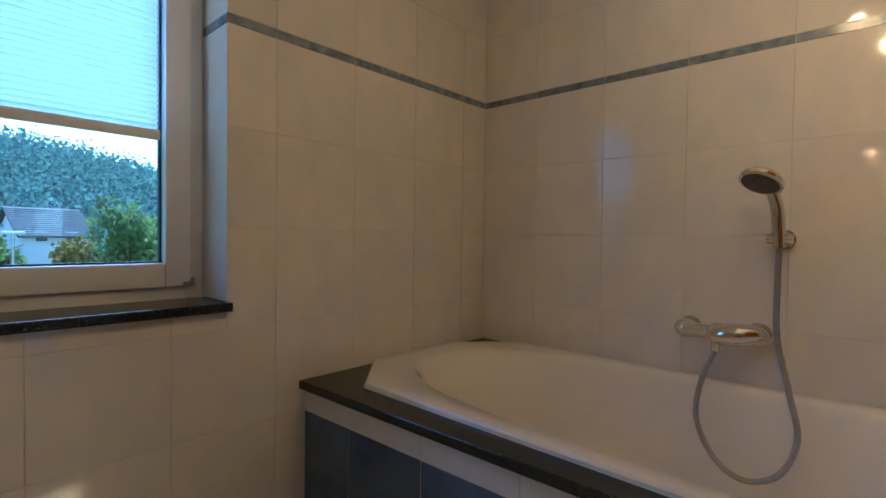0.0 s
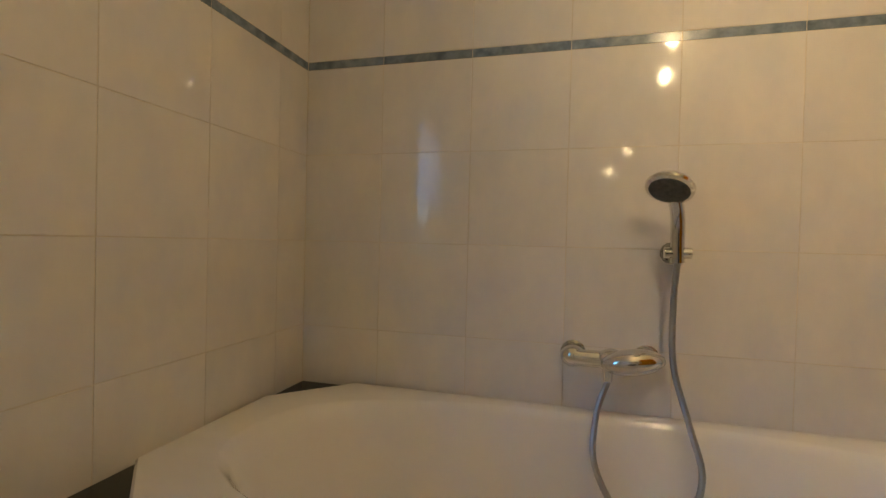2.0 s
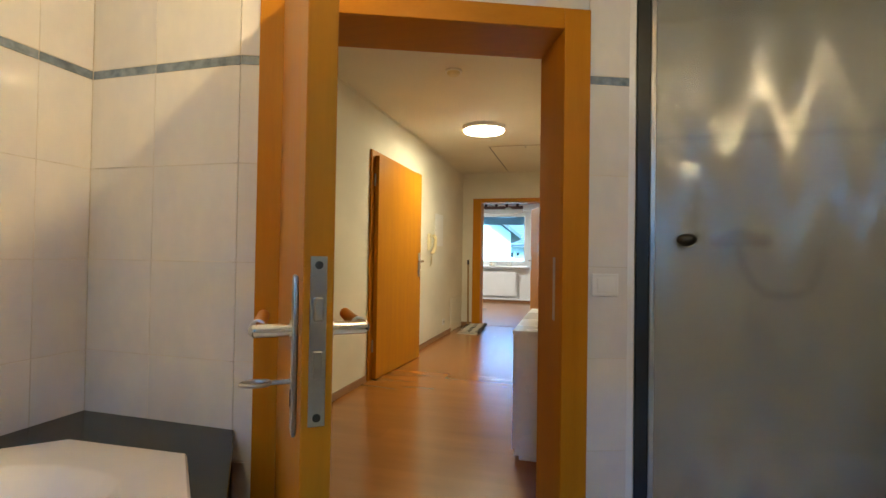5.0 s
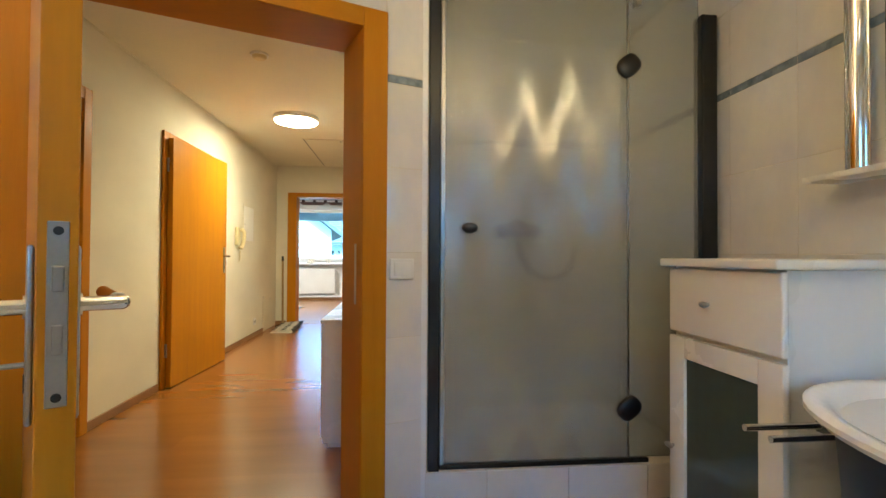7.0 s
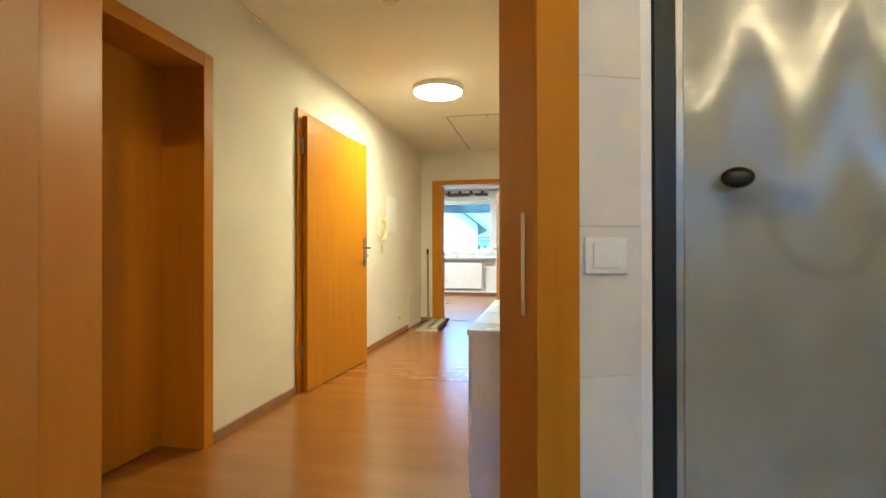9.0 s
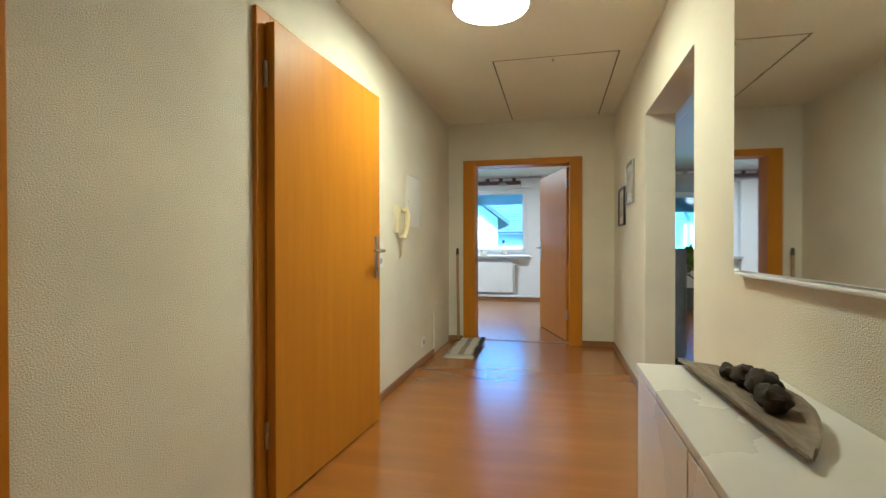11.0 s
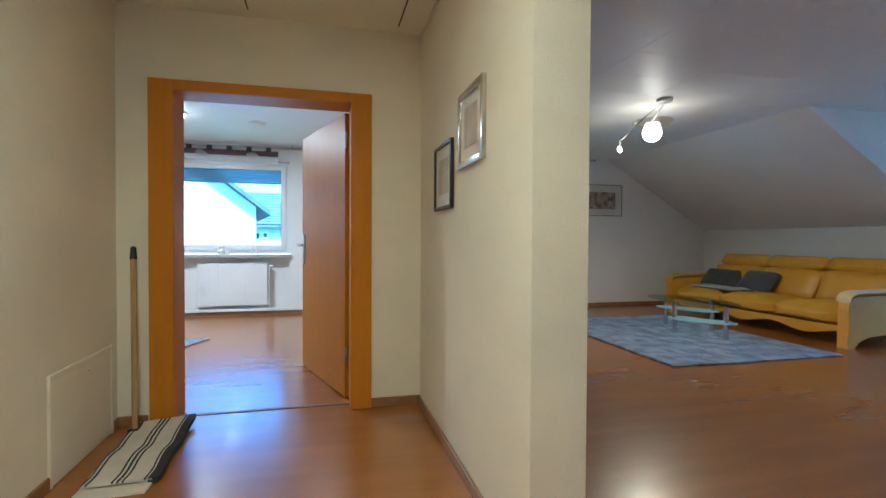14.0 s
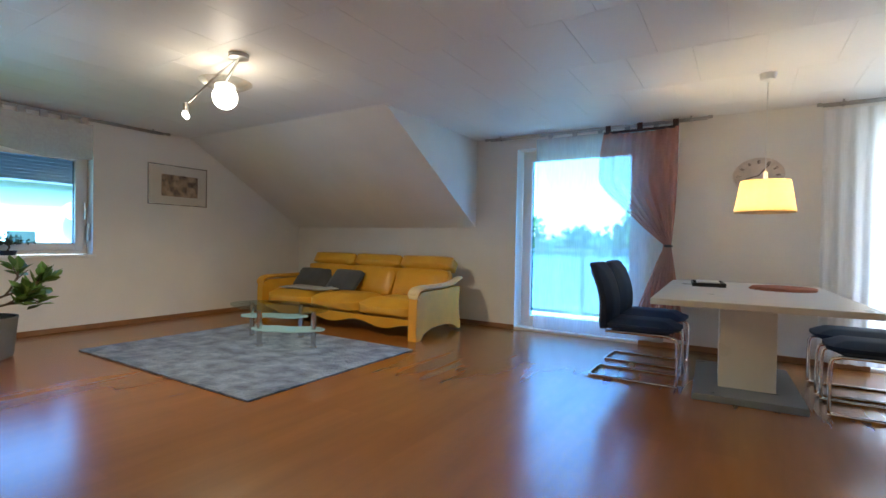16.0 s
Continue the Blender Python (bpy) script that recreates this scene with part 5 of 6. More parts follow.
vs = [leaf_bm.verts.new(p) for p in lv]
for a, b in ((0, 1), (1, 2), (2, 3), (3, 4), (4, 5), (5, 0)):
    leaf_bm.faces.new((vs[a], vs[b], vs[6]))
leaf_mesh = mesh_of("leaf", leaf_bm, LEAF, True)
count = 0
rnd.shuffle(tips)
for q, d in tips[:64]:
    for k in range(rnd.randint(4, 5)):
        if count > 285:
            break
        count += 1
        ob = new("leaf", leaf_mesh)
        ob.parent = plant
        nd = (d * 0.7 + Vector((rnd.uniform(-1, 1), rnd.uniform(-1, 1), rnd.uniform(-0.2, 0.9)))).normalized()
        s = rnd.uniform(1.5, 2.3)
        ob.matrix_basis = Matrix.Translation(q - d * rnd.uniform(0, 0.05)) @ nd.to_track_quat("Y", "Z").to_matrix().to_4x4() @ Matrix.Rotation(rnd.uniform(-0.6, 0.6), 4, "Y") @ Matrix.Diagonal((s, s, s, 1))

m_n, _ = frame_of((2.03, LY), (8.3, LY))
X0 = 2.03
picture("picture", "abstract brown print in a wide white mount and pale frame", m_n, 5.40 - X0, 6.21 - X0, 1.545, 2.085, 0.014, SILVER, PAPER, BLOTCH, (5.575 - X0, 6.075 - X0, 1.665, 1.955))

window("window_2", "white plastic living room window with half-lowered shutter", m_n, 3.20 - X0, 4.79 - X0, 0.89, 2.12, 0.08, 0.16)
structure("window_sill", box(B(), (3.17 - X0, -0.03, 0.855), (4.82 - X0, 0.16, 0.888), 0.005, 2, m_n), PVC, "white window sill", "window sill")


def shutter(name, label, m, a, b, z0, z1, depth):
    ob = thing(name, label, "shutter")
    z = z0
    while z < z1:
        part("slat", box(B(), (a, depth, z), (b, depth + 0.012, z + 0.036), 0.004, 1, m), SHUTTER, ob)
        z += 0.038
    return ob


shutter("roller_shutter", "grey roller shutter lowered outside the living room window", m_n, 3.21 - X0, 4.78 - X0, 1.73, 2.12, 0.26)
bm = box(B(), (4.73 - X0, 0.06, 1.30), (4.75 - X0, 0.10, 1.50), 0.006, 2, m_n)
box(bm, (4.755 - X0, 0.05, 1.05), (4.787 - X0, 0.10, 1.26), 0.006, 2, m_n)
single("shutter_strap", bm, STEEL, "grey shutter strap winder in the window reveal", "strap winder")


def cloth(bm, m, a, b, top, bottom, depth, waves, amp, cols=90, rows=10, dip=None):
    """Hanging cloth with folds, in a wall's own axes."""
    grid_v = []
    for r in range(rows + 1):
        t = r / rows
        row = []
        for c in range(cols + 1):
            u = c / cols
            s = a + (b - a) * u
            low = bottom + (dip(u) if dip else 0)
            z = top + (low - top) * t
            y = -depth + amp * (0.4 + 0.6 * t) * math.sin(u * waves * 2 * math.pi + 0.6 * math.sin(u * 9)) + 0.004 * noise.noise((u * 9, t * 3, a))
            row.append(bm.verts.new(m @ Vector((s, y, z))))
        grid_v.append(row)
    for r in range(rows):
        for c in range(cols):
            bm.faces.new((grid_v[r][c], grid_v[r][c + 1], grid_v[r + 1][c + 1], grid_v[r + 1][c]))
    return bm


def curtain_rod(label, m, a, b, z, depth, ends=True):
    ob = thing("curtain_rod", label, "curtain rod")
    part("rod", rod(B(), m @ Vector((a, -depth, z)), m @ Vector((b, -depth, z)), 0.011), STEEL, ob, "", True)
    part("rod", rod(B(), m @ Vector((a + 0.03, -depth + 0.06, z - 0.004)), m @ Vector((b - 0.03, -depth + 0.06, z - 0.004)), 0.009), STEEL, ob, "", True)
    for s in (a, b):
        part("end_cap", rod(B(), m @ Vector((s - 0.02, -depth, z)), m @ Vector((s + 0.02, -depth, z)), 0.017), STEEL, ob, "", True)
    for s in (a + 0.18, b - 0.18):
        bm = box(B(), (s - 0.012, -depth - 0.012, z - 0.016), (s + 0.012, -depth + 0.075, z + 0.014), 0.003, 1, m)
        rod(bm, m @ Vector((s, -depth + 0.03, z)), m @ Vector((s, -depth + 0.03, TOP + 0.001)), 0.008)
        part("bracket", bm, STEEL, ob)
    return ob


def valance(label, m, a, b, top, bottom, depth, tabs, band, material=VALANCE):
    ob = thing("valance", label, "curtain")
    part("cloth", cloth(B(), m, a, b, top, bottom, depth, 3.2, 0.012, dip=lambda u: 0.05 * math.sin(u * 5.5 + 0.4)), material, ob, "", True)
    for k in range(tabs):
        s = a + (b - a) * (k + 0.35) / tabs
        part("tab", box(B(), (s, -depth - 0.014, top - 0.005), (s + 0.07, -depth + 0.012, top + 0.065), 0.003, 1, m), band, ob, "fabric loop")
    return ob


curtain_rod("brushed steel double curtain rod above the living room window", m_n, 2.66 - X0, 5.60 - X0, 2.465, 0.12)
valance("white voile valance hanging across the window top", m_n, 3.02 - X0, 4.74 - X0, 2.40, 2.02, 0.115, 9, VALANCE)

single("blind_cassette", box(B(), (3.02 - X0, -0.06, 2.10), (4.72 - X0, -0.035, 2.24), 0.006, 2, m_n), VALANCE, "pale translucent blind strip above the window", "blind")
bonsai = thing("bonsai", "small dark bonsai on the window sill", "plant", (4.02, LY + 0.06, 0.888))
part("bowl", lathe(B(), [(0.0, 0.0), (0.07, 0.0), (0.085, 0.05), (0.075, 0.05), (0.0, 0.04)], 20), NAVY, bonsai, "", True)
part("trunk", tube(B(), smooth_line([(0, 0, 0.04), (0.02, 0, 0.09), (-0.01, 0, 0.13), (0.02, 0, 0.17)]), 0.008, 6), BARK, bonsai, "", True)
bm = B()
for k in range(160):
    c = Vector((rnd.gauss(0, 0.085), rnd.gauss(0, 0.025), 0.12 + abs(rnd.gauss(0, 0.045))))
    q = Euler((rnd.uniform(0, 6), rnd.uniform(0, 6), 0)).to_matrix().to_4x4()
    vv = [bm.verts.new(Matrix.Translation(c) @ q @ Vector(p)) for p in ((0, 0, 0), (0.012, 0.012, 0.002), (0, 0.028, 0), (-0.012, 0.012, 0.002))]
    bm.faces.new(vv)
part("crown", bm, mat("dark_foliage", (0.035, 0.075, 0.04), 0.5, 0, 0.3, 20, 60, 0.0), bonsai)

gc = thing("sideboard", "tall slate-grey sideboard standing against the wall", "cabinet")
part("body", box(B(), (2.045, 5.12, 0.03), (2.385, 6.3, 1.05), 0.003, 1), SLATE, gc)
part("top", box(B(), (2.04, 5.11, 1.0505), (2.40, 6.31, 1.07), 0.003, 1), SLATE, gc)
for y in (5.125, 5.715):
    part("door", box(B(), (2.386, y, 0.05), (2.402, y + 0.58, 1.045), 0.003, 1), SLATE, gc)
part("plinth", box(B(), (2.06, 5.14, 0.0), (2.37, 6.28, 0.03)), BLACK, gc)
part("edge_strip", box(B(), (2.403, 5.118, 0.03), (2.409, 5.124, 1.05)), STEEL, gc)

# ceiling lamp
cl = thing("ceiling_lamp", "steel ceiling lamp with glass bowl and small spots", "lamp", (4.40, 6.50, 0))
part("canopy", lathe(B(), [(0.0, 2.4995), (0.075, 2.4995), (0.07, 2.47), (0.0, 2.465)], 28), STEEL, cl, "", True)
part("arm", tube(B(), smooth_line([(0, 0, 2.47), (0.03, 0.10, 2.43), (0.06, 0.24, 2.36)]), 0.010, 8), STEEL, cl, "", True)
part("arm", tube(B(), smooth_line([(0, 0, 2.47), (0.05, 0.35, 2.42), (0.08, 0.80, 2.27)]), 0.008, 8), STEEL, cl, "", True)
bowl = part("bowl", lathe(B(), [(0.02, 2.285), (0.10, 2.297), (0.16, 2.318), (0.20, 2.345), (0.198, 2.35), (0.155, 2.325), (0.10, 2.305), (0.02, 2.293)], 32, (0.06, 0.25)), glass("bowl_glass", (0.97, 0.95, 0.90), 0.1, 0.8), cl, "clear glass bowl", True)
bowl.visible_shadow = False
part("bulb", ball(B(), (0.07, 0.27, 2.235), 0.095, (1, 1, 1.0), 3), glow("bulb_glow", (1.0, 0.94, 0.84), 0.8), cl, "glowing bulb", True).visible_shadow = False
for dx, dy in ((0.10, 0.86), (0.05, 0.80)):
    part("spot", ball(B(), (dx, dy, 2.165), 0.024, (1, 1, 1.2), 2), bpy.data.materials["bulb_glow"], cl, "small glowing spot", True).visible_shadow = False
    part("spot_socket", rod(B(), (dx, dy, 2.19), (dx, dy, 2.26), 0.018), STEEL, cl)

# balcony door
m_e, _ = frame_of((LX, LY), (LX, LS))
bd = window("balcony_door", "white glazed balcony door letting in daylight", m_e, LY - 5.72, LY - 4.23, 0.035, 2.32, 0.085, 0.17)
structure("door_sill", box(B(), (LY - 5.74, -0.005, 0.0), (LY - 4.22, 0.34, 0.034), 0.003, 1, m_e), PVC, "low white sill of the balcony door", "sill")
window("balcony_door_2", "second white glazed balcony door behind a sheer curtain", m_e, LY - 2.21, LY - 1.21, 0.035, 2.32, 0.085, 0.17)
structure("door_sill", box(B(), (LY - 2.22, -0.005, 0.0), (LY - 1.20, 0.34, 0.034), 0.003, 1, m_e), PVC, "low white sill of the second balcony door", "sill")
curtain_rod("brushed steel double curtain rod above the balcony door", m_e, LY - 6.12, LY - 3.55, 2.462, 0.13)
curtain_rod("brushed steel double curtain rod above the second door", m_e, LY - 2.66, LY - 1.17, 2.462, 0.13)
sv = thing("net_curtain", "thin white net curtain before the balcony door", "curtain")
part("cloth", cloth(B(), m_e, LY - 5.45, LY - 3.95, 2.42, 0.06, 0.075, 7, 0.012), sheer("thin_net", (0.84, 0.92, 0.98), 0.62), sv, "", True)
for k in range(5):
    s = LY - 5.30 + 0.30 * k
    part("tab", box(B(), (s, -0.088, 2.41), (s + 0.05, -0.062, 2.47), 0.003, 1, m_e), VALANCE, sv, "fabric loop")
sv2 = thing("net_curtain", "white net curtain before the second balcony door", "curtain")
part("cloth", cloth(B(), m_e, LY - 2.62, LY - 1.25, 2.42, 0.06, 0.075, 12, 0.018), sheer("white_net", (0.88, 0.89, 0.90), 0.12), sv2, "", True)

# brown curtain gathered and tied at half height
bc = thing("curtain", "brown sheer curtain gathered with a tie at half height", "curtain")
bm = B()
rows_v = []
for r in range(37):
    z = 2.405 - (2.405 - 0.12) * r / 36
    if z > 1.12:
        t = (2.405 - z) / (2.405 - 1.12)
        l = LY - (4.62 - (4.62 - 3.945) * max(0.0, (t - 0.42) / 0.58) ** 1.3 + 0.05 * math.sin(math.pi * min(1, t / 0.7)))
        h = LY - (3.84 + 0.045 * t ** 3)
    else:
        t = (1.12 - z) / 1.0
        l = LY - (3.945 + 0.36 * t ** 0.85)
        h = LY - (3.885 - 0.16 * t)
    row = []
    for c in range(61):
        u = c / 60
        width = abs(h - l)
        amp = 0.010 + 0.02 * min(1, 0.25 / max(0.05, width))
        row.append(bm.verts.new(m_e @ Vector((l + (h - l) * u, -0.135 + amp * math.sin(u * 2 * math.pi * 8 + 0.5 * math.sin(z * 4)), z - 0.03 * math.sin(u * 3.1) * (1 if z > 1.2 else 0)))))
    rows_v.append(row)
for a, b in zip(rows_v, rows_v[1:]):
    for c in range(60):
        bm.faces.new((a[c], a[c + 1], b[c + 1], b[c]))
part("cloth", bm, CURTAIN, bc, "", True)
part("hem_band", box(B(), (LY - 4.62, -0.142, 2.385), (LY - 3.845, -0.128, 2.412), 0.002, 1, m_e), DARK_BAND, bc, "dark upper hem")
for s in (4.60, 4.26, 3.90):
    part("tab", box(B(), (LY - s, -0.148, 2.41), (LY - s + 0.055, -0.112, 2.478), 0.003, 1, m_e), DARK_BAND, bc, "dark fabric loop")
part("tie", lathe(B(), [(0.03, 1.105), (0.042, 1.11), (0.042, 1.13), (0.03, 1.135)], 16, (LX - 0.135, 3.915)), DARK_BAND, bc, "fabric tie", True)

# dining table
dt = thing("dining_table", "cream pedestal dining table on a grey base plate", "table", (6.67, 3.20, 0), 2.5)
part("tabletop", box(B(), (-1.04, -0.605, 0.728), (1.04, 0.605, 0.770), 0.005, 2), TABLE_WHITE, dt)
part("pedestal", box(B(), (-0.28, -0.18, 0.05), (0.22, 0.19, 0.728), 0.006, 2), TABLE_WHITE, dt)
part("base_plate", box(B(), (-0.56, -0.34, 0.0), (0.62, 0.36, 0.05), 0.006, 2), GREY_STONE, dt, "grey base plate")
tray = thing("tray", "small black tray with papers on the dining table", "tray", (7.10, 3.50, 0.77), 6)
bm = box(B(), (-0.20, -0.13, 0), (0.20, 0.13, 0.008), 0.002, 1)
for lo, hi in (((-0.20, -0.13, 0.008), (-0.185, 0.13, 0.034)), ((0.185, -0.13, 0.008), (0.20, 0.13, 0.034)), ((-0.185, -0.13, 0.008), (0.185, -0.118, 0.034)), ((-0.185, 0.118, 0.008), (0.185, 0.13, 0.034))):
    box(bm, lo, hi, 0.002, 1)
part("tray_body", bm, BLACK, tray)
part("papers", box(B(), (-0.14, -0.09, 0.0085), (0.12, 0.09, 0.040), 0.002, 1), PAPER, tray, "white papers")
for k in range(3):
    bm = lathe(B(), [(0.0, 0.0), (0.235 - 0.004 * k, 0.0), (0.24 - 0.004 * k, 0.004), (0.235 - 0.004 * k, 0.0075), (0.0, 0.0078)], 48)
    single("placemat", bm, ORANGE, "round terracotta placemat stacked on the dining table", "placemat", (7.05 + 0.006 * k, 2.95 - 0.004 * k, 0.77 + 0.008 * k), 25 * k, True, "placemats on the table")


def chair(at, turn):
    """Cantilever chair facing its own -y side."""
    ob = thing("dining_chair", "navy velvet cantilever chair with chrome tube frame", "chair", at, turn, "chairs at the dining table")
    part("seat", padded(B(), (-0.215, -0.33, 0.405), (0.215, 0.26, 0.50), (0, 0.012, 0.014), 0.05), NAVY_CLOTH, ob, "", True)
    bm = padded(B(), (-0.22, -0.048, 0.0), (0.22, 0.048, 0.57), (0, 0.014, 0.0), 0.035)
    for v in bm.verts:
        t = v.co.z / 0.56
        v.co.y += 0.05 * t - 0.055 * math.sin(t * math.pi)
    bm.transform(Matrix.Translation((0, 0.245, 0.405)) @ Euler((radians(-5), 0, 0)).to_matrix().to_4x4())
    part("backrest", bm, NAVY_CLOTH, ob, "", True)
    path = []
    x = 0.195
    for sx in (1, -1):
        line = [(sx * x, 0.22, 0.40), (sx * x, -0.20, 0.405), (sx * x, -0.285, 0.395), (sx * x, -0.325, 0.35), (sx * x, -0.325, 0.07), (sx * x, -0.315, 0.025), (sx * x, -0.27, 0.013), (sx * x, 0.26, 0.013), (sx * x, 0.325, 0.014), (sx * (x - 0.05), 0.355, 0.014)]
        path += line if sx > 0 else line[::-1]
    part("tube_frame", tube(B(), smooth_line(path, 4), 0.0125, 10), CHROME, ob, "chrome tube frame", True)
    part("cross_bar", rod(B(), (-x, 0.10, 0.398), (x, 0.10, 0.398), 0.009), CHROME, ob)
    return ob


first_chair = chair((6.47, 3.98, 0), 0)
copy_thing(first_chair, pose(7.14, 4.0, 0, 0, 0, -2))
copy_thing(first_chair, pose(6.42, 2.40, 0, 0, 0, 180))
copy_thing(first_chair, pose(6.96, 2.42, 0, 0, 0, 182))

pl = thing("pendant_lamp", "pendant lamp with a glowing cream fabric shade", "lamp", (6.73, 3.10, 0))
shade = part("shade", lathe(B(), [(0.212, 1.40), (0.172, 1.65), (0.170, 1.65), (0.210, 1.40)], 48), SHADE, pl, "glowing cream fabric shade", True)
part("diffuser", lathe(B(), [(0.0, 1.404), (0.207, 1.404), (0.207, 1.409), (0.0, 1.409)], 40), sheer("shade_diffuser", (0.95, 0.9, 0.8), 0.25), pl)
part("cable", rod(B(), (0, 0, 1.60), (0, 0, 2.47), 0.0035, seg=8), PVC, pl)
part("holder", rod(B(), (0, 0, 1.56), (0, 0, 1.72), 0.016), PVC, pl, "", True)
part("canopy", lathe(B(), [(0.012, 2.43), (0.05, 2.45), (0.06, 2.4995), (0.0, 2.4995)], 28), PVC, pl, "", True)

ck = thing("wall_clock", "round pale wall clock with dark numerals", "clock")
m_c = Matrix.Translation((LX - 0.002, 3.12, 1.845)) @ Matrix(((0, 0, -1, 0), (-1, 0, 0, 0), (0, 1, 0, 0), (0, 0, 0, 1))) @ Matrix.Diagonal((1.12, 0.92, 1, 1))
NUMERAL = mat("faded_numeral", (0.20, 0.14, 0.12), 0.8, 0, 0.15, 30, 90, 0.0)
CLOCKFACE = mat("clock_face", (0.76, 0.68, 0.62), 0.7, 0, 0.1, 8, 50, 0.05, second=(0.55, 0.48, 0.42))
bm = lathe(B(), [(0.0, 0.0), (0.19, 0.0), (0.19, 0.018), (0.0, 0.02)], 48)
bm.transform(m_c)
part("face", bm, CLOCKFACE, ck, "", True)
bm = lathe(B(), [(0.178, 0.018), (0.192, 0.0), (0.198, 0.012), (0.192, 0.026), (0.18, 0.024)], 48)
bm.transform(m_c)
part("rim", bm, CLOCKFACE, ck, "", True)
for k in range(12):
    a = k * math.pi / 6
    bm = box(B(), (-0.012, -0.022, 0.0), (0.012, 0.022, 0.003), 0.002, 1, m_c @ Matrix.Rotation(a, 4, "Z") @ Matrix.Translation((0, 0.148, 0.021)))
    part("numeral", bm, NUMERAL, ck)
for a, length in ((1.9, 0.10), (-0.6, 0.14)):
    part("clock_hand", box(B(), (-0.005, -0.01, 0), (0.005, length, 0.003), 0.001, 1, m_c @ Matrix.Rotation(a, 4, "Z") @ Matrix.Translation((0, 0, 0.023))), NUMERAL, ck)

# ---- bedroom things ----
m_b, _ = frame_of((-2.8, 10.0), (HX + 0.2, 10.0))
BX = -2.8
window("window_3", "white plastic bedroom window with half-lowered shutter", m_b, 1.885, 3.485, 0.90, 2.275, 0.075, 0.13)
structure("window_sill", box(B(), (1.86, -0.05, 0.845), (3.52, 0.14, 0.895), 0.006, 2, m_b), mat("grey_sill_stone", (0.42, 0.40, 0.37), 0.4, 0, 0.1, 20, 90, 0.03), "pale grey stone window sill", "window sill")
shutter("roller_shutter", "grey roller shutter lowered outside the bedroom window", m_b, 1.89, 3.48, 1.955, 2.275, 0.23)
curtain_rod("brushed steel double curtain rod above the bedroom window", m_b, 0.35, 3.72, 2.455, 0.12)
vb = valance("white voile valance with brown upper band", m_b, 0.97, 3.345, 2.385, 2.25, 0.115, 9, DARK_BAND)
part("band", cloth(B(), m_b, 0.97, 3.345, 2.395, 2.318, 0.122, 6, 0.006, 60, 3), mat("brown_band", (0.10, 0.055, 0.05), 0.9, 0, 0.1, 9, 120, 0.2), vb, "brown upper band", True)
RAD = mat("radiator_white", (0.78, 0.77, 0.75), 0.3, 0, 0.03, 3, 40, 0.01)
rd = thing("radiator", "white panel radiator under the bedroom window", "radiator")
RX0, RX1, RZ0, RZ1 = 2.232, 3.182, 0.15, 0.765
part("panel", box(B(), (RX0, -0.035, RZ0), (RX1, 0.005, RZ1 - 0.012), 0.008, 2, m_b), RAD, rd)
part("top_grille", box(B(), (RX0, -0.035, RZ1 - 0.012), (RX1, 0.07, RZ1), 0.003, 1, m_b), RAD, rd)
part("back", box(B(), (RX0 + 0.02, 0.05, RZ0 + 0.02), (RX1 - 0.02, 0.085, RZ1 - 0.02), m=m_b), RAD, rd)
for k in range(19):
    part("rib", box(B(), (RX0 + 0.015 + k * 0.05, -0.039, RZ0 + 0.03), (RX0 + 0.035 + k * 0.05, -0.0345, RZ1 - 0.04), 0.001, 1, m_b), RAD, rd)
for x in (RX0 + 0.15, RX1 - 0.15):
    part("wall_bracket", box(B(), (x - 0.015, 0.086, 0.25), (x + 0.015, 0.13, 0.68), m=m_b), STEEL, rd)
part("valve", rod(B(), m_b @ Vector((RX1 + 0.01, 0.01, 0.72)), m_b @ Vector((RX1 + 0.07, 0.01, 0.72)), 0.018), PVC, rd, "", True)
bm = tube(B(), [m_b @ Vector(p) for p in ((RX1 + 0.02, 0.01, 0.71), (RX1 + 0.02, 0.01, 0.11), (RX1 + 0.02, 0.12, 0.11))], 0.009)
part("pipe", bm, PVC, rd, "", True)
single("heating_pipe", box(B(), (0.2, -0.045, 0.062), (3.55, -0.001, 0.10), 0.004, 1, m_b), PVC, "white boxed heating pipe above the baseboard", "pipe box")
single("ceiling_light", lathe(B(), [(0.0, 2.45), (0.05, 2.452), (0.09, 2.47), (0.10, 2.4995), (0.0, 2.4995)], 32, (0.42, 8.54)), PVC, "small white ceiling light switched off", "lamp", smooth=True)
bed_lamp = thing("ceiling_light", "lit round ceiling light in the bedroom", "lamp")
part("rim", lathe(B(), [(0.0, 2.4995), (0.15, 2.4995), (0.15, 2.475), (0.0, 2.475)], 32, (-0.42, 8.25)), PVC, bed_lamp, "", True)
part("diffuser", lathe(B(), [(0.14, 2.474), (0.135, 2.45), (0.09, 2.432), (0.0, 2.425)], 32, (-0.42, 8.25)), glow("bed_lamp_glow", (1.0, 0.95, 0.86), 1.6), bed_lamp, "", True).visible_shadow = False
for x, w, h in ((2.55, 0.12, 0.11), (2.63, 0.09, 0.10), (2.97, 0.05, 0.10), (3.04, 0.05, 0.11)):
    single("ornament", lathe(B(), [(0.0, 0.0), (w * 0.4, 0.0), (w * 0.5, h * 0.4), (w * 0.3, h * 0.8), (w * 0.36, h), (0.0, h)], 18), TABLE_WHITE, "small pale ornament on the bedroom window sill", "ornament", (m_b @ Vector((x, 0.02, 0.895)))[:], smooth=True, group="ornaments on the sill")
bedrug = thing("bedside_rug", "pale rug reaching into view on the bedroom floor", "rug")
part("carpet", prism(B(), [(-1.9, 8.30), (-1.9, 6.85), (-0.62, 6.85), (-0.04, 8.27)], 0.0, 0.014), RUG, bedrug)

# ---- outside ----


